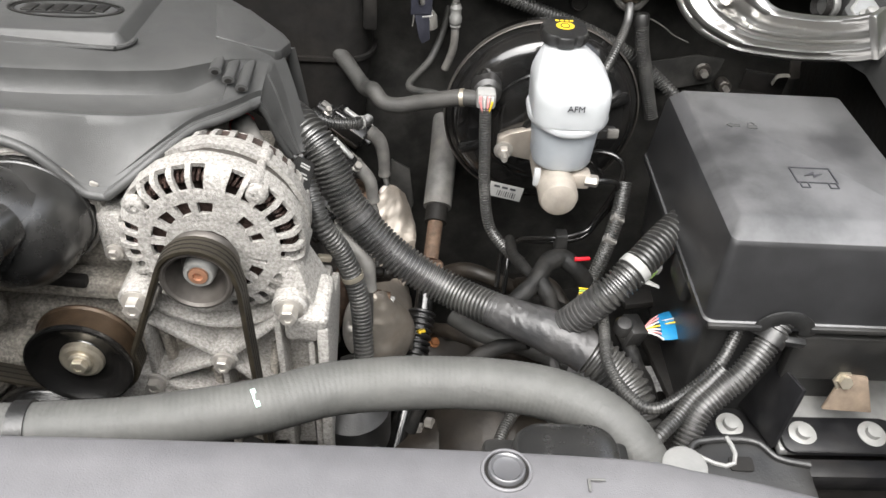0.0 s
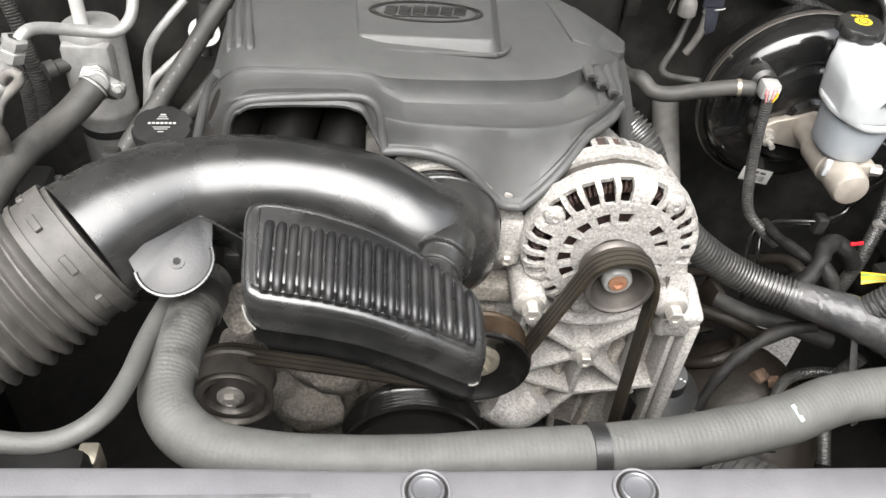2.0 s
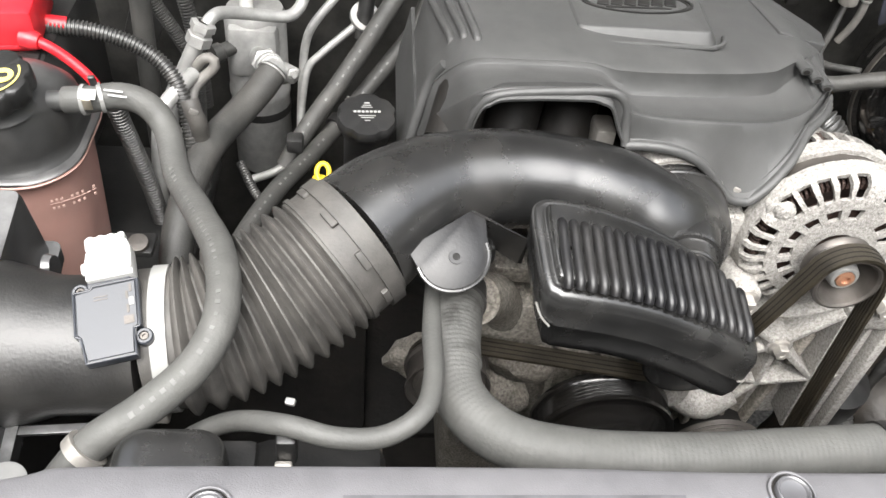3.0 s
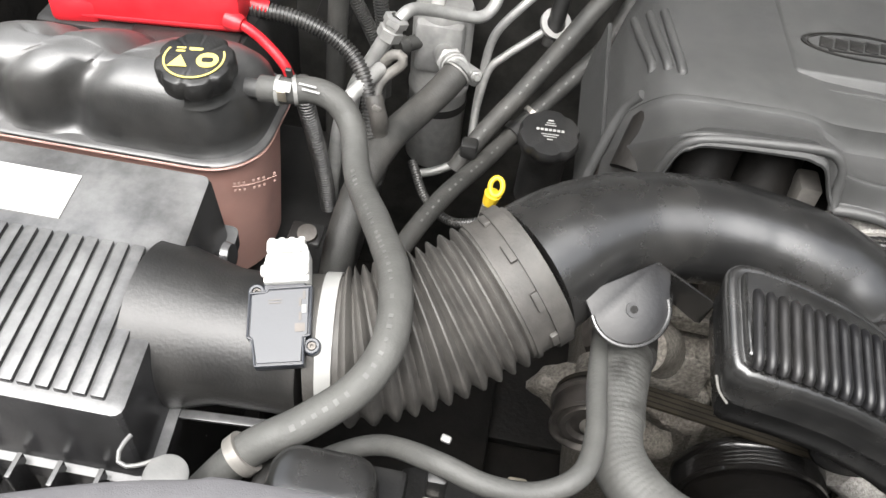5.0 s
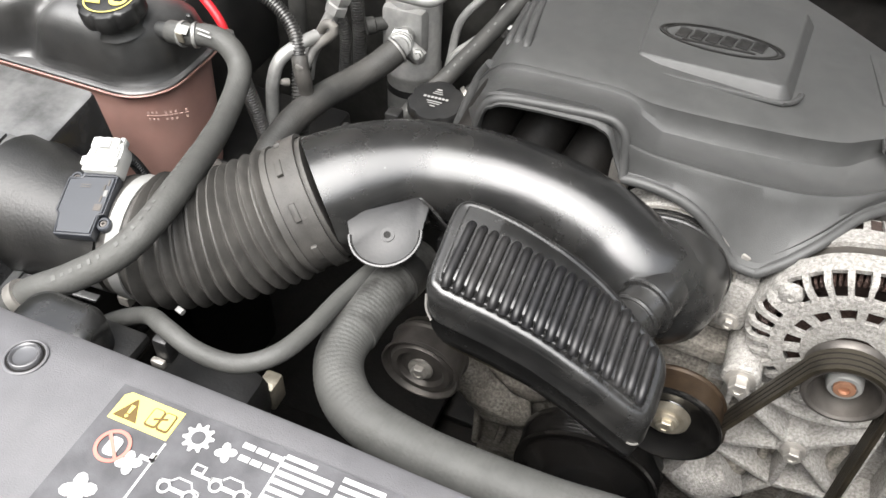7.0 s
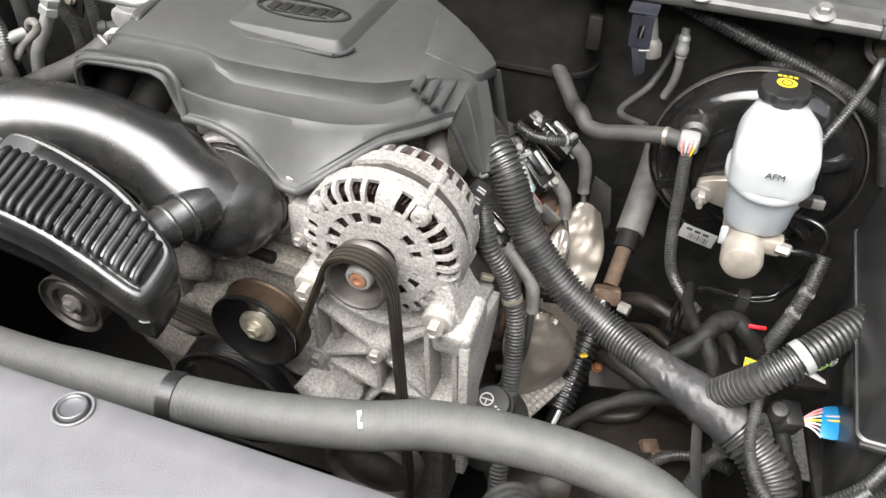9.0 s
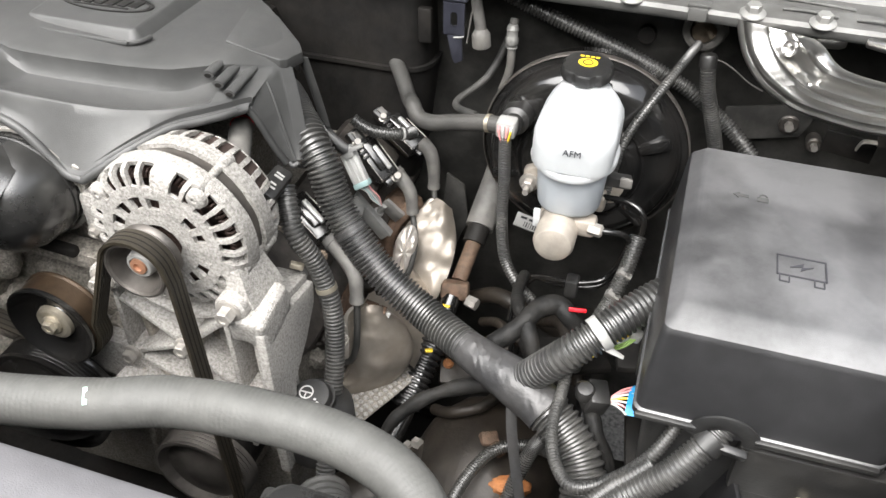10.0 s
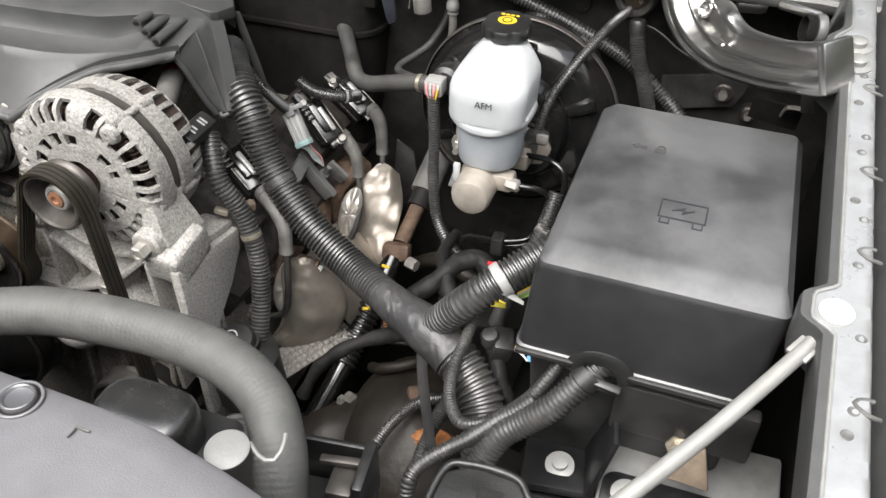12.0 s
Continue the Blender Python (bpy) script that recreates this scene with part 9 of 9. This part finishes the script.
# pressed stiffener and a dark bracket with a hook right of the studs
solo("firewall_plate", prism([(0.40, 1.035), (0.442, 1.030), (0.438, 1.012), (0.430, 0.992), (0.36, 0.975), (0.33, 0.985), (0.33, 1.02)], 0.003, P(1.132), 0.001), M_FIRE, (0.39, 1.13, 1.0), "dusty dark reinforcing plate on the firewall", "plate")
hk = thing("hook_bracket", (0.492, 1.05, 1.03), "dark steel bracket with a pale hook end", "bracket")
part("plate", box((0.478, 1.060, 1.030), (0.060, 0.004, 0.030), 0.001, (0, 4, -8)), M_DARK, hk)
part("arm", box((0.505, 1.045, 1.075), (0.014, 0.004, 0.060), 0.001, (0, -12, -8)), M_RIM, hk)
part("hook", sweep(bmesh.new(), spline([(0.503, 1.043, 1.050), (0.494, 1.043, 1.050), (0.487, 1.044, 1.047), (0.484, 1.046, 1.036)], 0.002)[0], 0.0032, 10, (0.5, 1.6)), M_STEEL, hk)
# heater case: large black plastic shell before the firewall
bm = loft([[Vector((-0.20 + x, 1.13 + y, z)) for x, y in rrect(w, 0.12, 0.04, 5)] for w, z in ((0.18, 0.80), (0.22, 0.90), (0.25, 1.02), (0.25, 1.14), (0.22, 1.18))])
hc = thing("heater_case", (-0.2, 1.13, 0.8), "smooth black plastic heater case before the firewall", "heater case")
part("shell", bm, M_DARK, hc)
part("seam_flange", loft([[Vector((-0.20 + x, 1.13 + y, z)) for x, y in rrect(0.262, 0.132, 0.046, 5)] for z in (1.028, 1.034)]), M_DARK, hc)
part("mounting_lug", box((-0.075, 1.075, 1.10), (0.02, 0.012, 0.05), 0.004), M_DARK, hc)

hin = thing("hood_hinge", (0.42, 0.95, 1.12), "bright plated steel hood hinge arm", "hinge")
outer = [(0.313, 1.051, 1.175), (0.321, 1.044, 1.153), (0.331, 1.034, 1.136), (0.348, 1.017, 1.121), (0.368, 0.997, 1.114), (0.393, 0.972, 1.113), (0.422, 0.943, 1.121), (0.448, 0.917, 1.130), (0.472, 0.893, 1.142), (0.494, 0.871, 1.154), (0.506, 0.860, 1.164)]
inner = [(0.390, 1.010, 1.182), (0.396, 0.985, 1.187), (0.401, 0.966, 1.188), (0.409, 0.956, 1.183), (0.421, 0.944, 1.181), (0.443, 0.922, 1.186), (0.462, 0.903, 1.193), (0.480, 0.885, 1.203), (0.492, 0.876, 1.211)]
po, _ = spline(outer, 0.002)
pi_, _ = spline(inner, 0.002)
NH = 60
rings = []
for k in range(NH):
    a = po[round(k * (len(po) - 1) / (NH - 1))]
    b = pi_[round((k / (NH - 1)) ** 1.25 * (len(pi_) - 1))]
    w = Vector((-0.60, -0.65, 0.30))
    ring = []
    deep = 0.4 + 0.6 * min(1.0, (NH - 1 - k) / 14)
    for t, h in ((0, -0.010), (0.0, 0.002), (0.05, 0.005), (0.10, 0.003), (0.14, 0.006), (0.20, 0.0095), (0.27, 0.007), (0.34, -0.002), (0.41, -0.003), (0.45, 0.0045), (0.475, 0.005), (0.50, 0.003), (0.55, -0.005), (0.64, -0.007), (0.72, -0.004), (0.80, 0.005), (0.87, 0.0095), (0.94, 0.007), (1.0, 0.000), (1.0, -0.010)):
        ring.append(a.lerp(b, t) + w * h * deep)
    ring += [a.lerp(b, 0.7) - w * 0.014, a.lerp(b, 0.3) - w * 0.016]
    rings.append(ring)
part("arm", loft(rings), M_CHROME, hin, sharp=60)
part("end_plate", box((0.503, 0.868, 1.190), (0.010, 0.040, 0.050), 0.003, (0, -24, -42)), M_CHROME, hin)
part("pocket", lathe([(0.0075, -0.004), (0.0095, 0.001), (0.0080, 0.0035), (0.0055, 0.001), (0.0030, -0.003), (0, -0.004)], (0.372, 1.000, 1.172), (-0.60, -0.65, 0.30), 24), M_CHROME, hin)
part("rivet", lathe([(0.0032, -0.001), (0.0030, 0.0012), (0.0015, 0.0022), (0, 0.0024)], (0.397, 0.9665, 1.1480), (-0.60, -0.65, 0.30), 14), M_CHROME, hin)
part("pin", lathe([(0, 0), (0.0085, 0.0), (0.0105, 0.003), (0.0105, 0.028), (0.0085, 0.034), (0, 0.036)], (0.402, 1.062, 1.160), (1, 0.1, 0.02), 24), M_CHROME, hin, "plated hinge pin")
sp = part("spring_disc", lathe([(0, 0), (0.016, 0), (0.0165, 0.002), (0.0165, 0.007), (0.015, 0.009), (0, 0.009)], (0.492, 0.975, 1.178), (-0.95, -0.3, 0.1), 36), M_COWL, hin, "grey disc beside the spring")
for k in range(5):
    part("coil", lathe([(0.0120, 0), (0.0133, 0.0008), (0.0146, 0), (0.0133, -0.0008), (0.0120, 0)], (0.482 - 0.0019 * k, 0.972 - 0.0006 * k, 1.179), (-0.95, -0.3, 0.1), 30), M_DARK, sp)
part("link", box((0.468, 1.000, 1.186), (0.046, 0.010, 0.010), 0.003, (0, 4, -14)), M_CHROME, hin)
part("upright", box((0.508, 0.985, 1.215), (0.004, 0.026, 0.11), 0.0015, (0, 10, -20)), M_COWL, hin)

rail = thing("fender_rail", (0.535, 0.65, 1.10), "silver painted fender rail with bolts along its edge", "fender rail")


def rail_z(y):
    return 1.138 + 0.12 * (y - 0.57)


def rail_x(y):
    """Inner edge, with two rounded ears that carry the pad and the bolts."""
    x = 0.5105 + 0.006 * min(1.0, (y - 0.35) / 0.25)
    for c, half, d in ((0.575, 0.022, 0.0165), (0.925, 0.042, 0.0160)):
        u = abs(y - c) / half
        x -= d * (1.0 if u < 0.45 else 0.5 + 0.5 * math.cos(math.pi * min(1.0, (u - 0.45) / 0.75)))
    return x


SIDE = [(-0.004, -0.030), (-0.0045, -0.006), (-0.003, -0.0015), (0.0, 0.0), (0.004, 0.0002), (0.0085, 0.0)]
rings = []
for y in np.linspace(0.33, 1.06, 180):
    x, z = rail_x(y), rail_z(y)
    wob = 0.0012 * noise.noise(Vector((0, y * 40, 0)))
    ring = [Vector((x + dx, y, z + dz)) for dx, dz in SIDE] + [Vector((q, y, z + dz + (wob if 0.525 < q < 0.545 else 0))) for q, dz in ((0.530, 0.0008), (0.536, 0.0014), (0.5415, 0.0004), (0.5440, -0.004), (0.5470, -0.016), (0.549, -0.034))]
    ring += [Vector((0.547, y, z - 0.036)), Vector((0.535, y, z - 0.006)), Vector((x + 0.004, y, z - 0.004)), Vector((x - 0.001, y, z - 0.030))]
    rings.append(ring)
part("flange", loft(rings), M_RAIL, rail, sharp=50)
part("inner_edge", loft([[Vector((rail_x(y) + dx, y, rail_z(y) + dz)) for dx, dz in ((-0.0056, -0.040), (-0.0062, -0.004), (-0.0048, 0.0006), (-0.0015, 0.0012), (0.0018, 0.0010), (0.0018, 0.0), (-0.0030, -0.002), (-0.0040, -0.040))] for y in np.linspace(0.33, 1.06, 180)]), M_COVER, rail, "dark grey edge strip")
part("seal", sweep(bmesh.new(), [Vector((rail_x(y) + 0.0032, y, rail_z(y) + 0.0010)) for y in np.linspace(0.34, 1.05, 170)], 0.0015, 8), M_PALE, rail, "pale sealer bead")
part("fender_gap", loft([[Vector((q, y, rail_z(y) + dz)) for q, dz in ((0.5475, -0.028), (0.556, 0.000), (0.575, 0.010), (0.600, 0.012), (0.600, 0.0), (0.560, -0.04))] for y in np.linspace(0.33, 1.06, 12)]), M_COVER, rail, "dark rubber strip beside the rail")
part("pad", lathe([(0, 0), (0.0125, 0), (0.0125, 0.0022), (0.0105, 0.0034), (0.0055, 0.0034), (0.0045, 0.0050), (0, 0.0052)], (0.5185, 0.572, rail_z(0.572)), (0, -0.12, 1), 36), M_WHITE, rail, "white round pad")
# dimples and creases stand proud; their darker grey paints the shade of pressings
for k in range(13):
    y = 0.375 + 0.042 * k + 0.012 * math.sin(k * 3.7)
    if abs(y - 0.575) < 0.02:
        continue
    part("press_dimple", lathe([(0.0042, 0), (0.0036, 0.0006), (0.0024, 0.0002), (0, -0.0002)], (0.532 + 0.004 * math.sin(k * 2.1), y, rail_z(y) + 0.0010), (0, -0.12, 1), 16), M_COWL, rail, "pressed spot with its recess shade painted dull grey")
for yy in (0.49, 0.635, 0.735, 0.86):
    z = rail_z(yy)
    part("crease", hose_bm([(0.549, yy, z - 0.002), (0.541, yy - 0.002, z + 0.0012), (0.534, yy + 0.003, z + 0.0014), (0.532, yy + 0.007, z + 0.0013), (0.537, yy + 0.011, z + 0.0014), (0.545, yy + 0.013, z)], 0.0017, 8, 0.003), M_COWL, rail)
for yy in (0.900, 0.934):
    part("bolt", lathe([(0, 0), (0.0150, 0), (0.0150, 0.0022), (0.0105, 0.0038), (0.0088, 0.0040), (0.0088, 0.0090), (0.0075, 0.0100), (0, 0.0100)], (0.524, yy, rail_z(yy) + 0.0006), (0, -0.12, 1), 24), M_PALE, rail, "white flanged bolt")
prop = thing("brace_rod", (0.45, 0.46, 1.10), "grey steel brace rod from the fender to the radiator support", "brace")
part("rod", hose_bm([(0.508, 0.556, 1.122), (0.497, 0.538, 1.117), (0.45, 0.465, 1.102), (0.395, 0.385, 1.088), (0.36, 0.335, 1.075)], 0.0060, 14), M_PALE, prop)
part("flat_end", box((0.505, 0.551, 1.121), (0.030, 0.017, 0.004), 0.0015, (0, -12, 57)), M_PALE, prop)
part("red_clip", hose_bm([(0.4935, 0.534, 1.110), (0.4875, 0.524, 1.1075), (0.482, 0.519, 1.108)], 0.0016, 8, 0.002), M_RED, prop, "small red clip under the rod")

# radiator support ends, mounts and brackets
for x in (0.100, -0.767):
    d = thing("radiator_mount", (x, 0.335, 1.10), "black moulded radiator mount cap behind the cover panel", "mount", group="radiator mounts")
    part("cap", loft([[Vector((x + a, 0.330 + b, z)) for a, b in rrect(w, dd, dd * 0.40, 8)] for w, dd, z in ((0.070, 0.048, 1.090), (0.070, 0.048, 1.119), (0.068, 0.046, 1.126), (0.063, 0.041, 1.1305), (0.054, 0.032, 1.1325), (0.036, 0.016, 1.1332))]), M_GLOSS, d, sharp=60)
    part("foot", box((x, 0.335, 1.092), (0.10, 0.06, 0.012), 0.005), M_BLACK, d)
for x, zz, sg in ((0.171, 1.133, 1), (-0.862, 1.120, -1)):
    d = thing("latch_disc", (x, 0.33, 1.10), "pale metal disc with a bent wire at the panel's end", "disc", group="panel end discs")
    part("disc", lathe([(0, 0.002), (0.012, 0.002), (0.014, 0.001), (0.014, 0), (0, 0)], (x, 0.318, zz), (0, -0.1, 1), 36), M_GREY, d)
    part("wire", hose_bm([(x + sg * 0.010, 0.328, zz - 0.001), (x + sg * 0.022, 0.320, zz), (x + sg * 0.031, 0.320, zz + 0.001), (x + sg * 0.033, 0.328, zz + 0.004), (x + sg * 0.030, 0.338, zz + 0.005)], 0.0015, 8), M_GREY, d)
sup = thing("radiator_support", (0.38, 0.52, 0.80), "black steel radiator support end with bolted brackets", "support")
part("beam", box((0.40, 0.560, 0.815), (0.27, 0.05, 0.06), 0.008, (-20, 0, -6)), M_DARK, sup)
part("tray", box((0.42, 0.60, 0.80), (0.26, 0.14, 0.01), 0.004, (0, 0, -5)), M_DARK, sup)
part("grey_panel", box((0.462, 0.592, 0.876), (0.165, 0.100, 0.012), 0.004, (8, 0, 2)), M_GREY, sup, "grey-green painted panel")
part("bracket", box((0.341, 0.580, 0.858), (0.075, 0.070, 0.010), 0.004, (-12, 0, 8)), M_TAB, sup, "black bolted bracket")
part("bracket_lip", box((0.341, 0.543, 0.838), (0.075, 0.008, 0.035), 0.003, (-12, 0, 8)), M_TAB, sup)
part("bolt_plate", prism(rrect(0.125, 0.042, 0.012, 5), 0.005, pose(0.447, 0.556, 0.8775, 8, 0, 1), 0.001), M_TAB, sup, "black plate under two bolts")
part("cross_lip", box((0.425, 0.520, 0.862), (0.24, 0.022, 0.030), 0.005, (8, 0, 1)), M_TAB, sup)
part("upright", box((0.376, 0.585, 0.905), (0.006, 0.075, 0.075), 0.002, (-10, 14, 8)), M_TAB, sup)
for c in ((0.341, 0.577, 0.865), (0.408, 0.556, 0.880), (0.482, 0.558, 0.881)):
    part("bolt", lathe([(0, 0), (0.0145, 0), (0.0145, 0.003), (0.010, 0.004), (0.0075, 0.004), (0.0075, 0.010), (0, 0.011)], c, (0, -0.2, 0.95), 24), M_PALE, sup)
part("tan_bracket", prism([(-0.026, -0.02), (0.026, -0.02), (0.014, 0.02), (-0.010, 0.022)], 0.006, basis((0.452, 0.580, 0.922), (1, -0.05, 0), (0, 0.35, 0.93)), 0.002), M_TAN, sup, "tan corroded bracket")
part("tan_bolt", lathe([(0, 0), (0.011, 0), (0.011, 0.003), (0.007, 0.003), (0.007, 0.009), (0, 0.009)], (0.442, 0.583, 0.936), (0, -0.93, 0.35), 6), M_BRASSY, sup)
lt = thing("harness_tray", (0.22, 0.43, 0.95), "black plastic harness tray beside the radiator", "tray")
part("wall", box((0.178, 0.440, 0.965), (0.060, 0.006, 0.060), 0.002, (0, 0, 8)), M_BLACK, lt)
part("wall", box((0.206, 0.425, 0.968), (0.010, 0.050, 0.060), 0.003, (0, 0, 8)), M_BLACK, lt)
part("floor", box((0.180, 0.405, 0.945), (0.070, 0.06, 0.010), 0.003, (0, 0, 8)), M_BLACK, lt)
part("clip", box((0.192, 0.412, 0.978), (0.022, 0.028, 0.018), 0.003, (0, 0, 8)), M_RIM, lt, "bare metal clip")
part("clip_arm", box((0.185, 0.425, 0.992), (0.034, 0.008, 0.006), 0.002, (0, 0, 12)), M_RIM, lt)
lw = thing("splash_tray", (0.30, 0.46, 0.93), "black moulded plastic tray edge below the looms", "tray")
part("panel", prism([(-0.055, -0.05), (0.06, -0.05), (0.058, 0.006), (0.030, 0.012), (0.012, 0.028), (-0.030, 0.028), (-0.050, 0.015)], 0.010, pose(0.305, 0.462, 0.935, 10, 0, 0), 0.003), M_BLACK, lw)
part("rim", hose_bm([pose(0.305, 0.462, 0.935, 10, 0, 0) @ Vector((x, y, 0.011)) for x, y in ((-0.055, -0.05), (-0.050, 0.015), (-0.030, 0.028), (0.012, 0.028), (0.030, 0.012), (0.058, 0.006))], 0.0035, 10, 0.004), M_BLACK, lw)
# thin dark patch on the closed panel, drawn for the slot's inner shade
part("slot", prism(rrect(0.022, 0.014, 0.003, 2), 0.001, pose(0.300, 0.465, 0.9465, 10, 0, 0)), M_DARK, lw)

# fan shroud and lower dark parts seen between the hoses
shr = thing("fan_shroud", (-0.45, 0.40, 0.80), "black plastic fan shroud behind the radiator", "fan shroud")
part("ring", lathe([(0.20, 0), (0.215, 0.0), (0.215, -0.10), (0.20, -0.10), (0.20, 0)], (-0.335, 0.33, 0.70), (0, -1, 0), 60), M_BLACK, shr)
part("panel", prism([(-0.80, 1.06), (0.13, 1.06), (0.13, 0.45), (-0.80, 0.45)], 0.01, P(0.315), 0.003, 1), M_BLACK, shr)
part("bump", box((-0.68, 0.36, 1.03), (0.10, 0.07, 0.06), 0.015), M_BLACK, shr)
part("clip", box((-0.640, 0.40, 1.02), (0.016, 0.02, 0.03), 0.003), M_BRASSY, shr, "tan plastic clip")
solo("frame_rail", box((0.16, 0.72, 0.52), (0.12, 1.1, 0.14), 0.02), M_DARK, (0.16, 0.72, 0.45), "grimy black steel frame rail low in the bay", "frame rail")
gb = thing("steering_gear", (0.13, 0.66, 0.62), "grimy brown steering gear with rusty fittings", "steering gear")
part("housing", shield((0.125, 0.735, 0.610), (0.105, 0.130, 0.095), (10, 20, 15), 12, 0.3), M_GEAR, gb)
part("input_tube", hose_bm([(-0.05, 0.66, 0.58), (0.0, 0.70, 0.60), (0.06, 0.73, 0.62)], 0.05, 20, 0.01, 0.1), M_GEAR, gb)
part("fitting", box((0.123, 0.738, 0.707), (0.024, 0.020, 0.018), 0.004, (20, 10, 30)), M_RUST, gb, "rusty brown fitting")
part("fitting_nut", lathe([(0, 0), (0.010, 0), (0.010, 0.012), (0, 0.012)], (0.135, 0.725, 0.710), (0.6, -0.5, 0.6), 6), M_RUST, gb)
part("patch", shield((0.163, 0.690, 0.688), (0.030, 0.014, 0.012), (10, 5, 20), 3), M_ORANGE, gb, "rust patch")
part("hose_end", loom_bm([(0.02, 0.50, 0.80), (0.0, 0.52, 0.79), (-0.02, 0.55, 0.78)], 0.03, 0.010, 0.06, 18), M_RUBBER_D, gb)
hose("lower_hose", [(0.05, 0.80, 0.80), (0.09, 0.77, 0.80), (0.14, 0.76, 0.79), (0.20, 0.74, 0.78)], 0.011, M_RUBBER_D, "dull black rubber hose low behind the harness")
for pts, r in (([(0.02, 0.88, 0.70), (0.05, 0.84, 0.735), (0.09, 0.81, 0.745), (0.13, 0.80, 0.73), (0.17, 0.82, 0.70)], 0.010),
               ([(0.06, 0.93, 0.72), (0.09, 0.90, 0.755), (0.12, 0.87, 0.765), (0.16, 0.86, 0.75)], 0.007),
               ([(0.03, 0.80, 0.66), (0.06, 0.77, 0.70), (0.10, 0.78, 0.715), (0.12, 0.82, 0.71)], 0.008),
               ([(0.15, 0.92, 0.76), (0.18, 0.88, 0.80), (0.20, 0.84, 0.80), (0.22, 0.81, 0.77)], 0.009),
               ([(0.02, 0.99, 0.70), (0.07, 0.97, 0.74), (0.12, 0.95, 0.74), (0.18, 0.96, 0.70)], 0.012)):
    hose("grimy_tube", pts, r, M_GEAR, "grimy oil-darkened tube low in the bay", "tube", 12, 0.12)
gk = thing("lower_bracket", (0.06, 0.86, 0.66), "grimy dark steel bracket behind the steering gear", "bracket")
part("plate", box((0.06, 0.87, 0.68), (0.09, 0.05, 0.010), 0.003, (25, 10, 20)), M_GEAR, gk)
part("upright", box((0.10, 0.90, 0.70), (0.012, 0.04, 0.07), 0.003, (10, 0, 20)), M_GEAR, gk)
for k in range(5):
    c = (0.03 + 0.022 * k, 0.86 + 0.012 * (k % 3), 0.692 + 0.006 * (k % 2))
    part("bolt", lathe([(0, 0), (0.008, 0), (0.008, 0.003), (0.0055, 0.003), (0.0055, 0.009), (0, 0.009)], c, (0.2, -0.4, 0.9), 12), M_RIM if k % 2 else M_ORANGE, gk)
# ground strap on the left side of the bay
sk = thing("battery_tray", (-1.05, 0.72, 0.80), "black plastic tray carrying the tank and battery", "tray")
part("tray", box((-1.05, 0.76, 0.885), (0.42, 0.34, 0.03), 0.008), M_BLACK, sk)
part("post", box((-1.10, 0.76, 0.64), (0.25, 0.20, 0.47), 0.02), M_DARK, sk)
part("lower_housing", box((-1.08, 0.46, 0.62), (0.36, 0.22, 0.38), 0.02), M_DARK, ab)
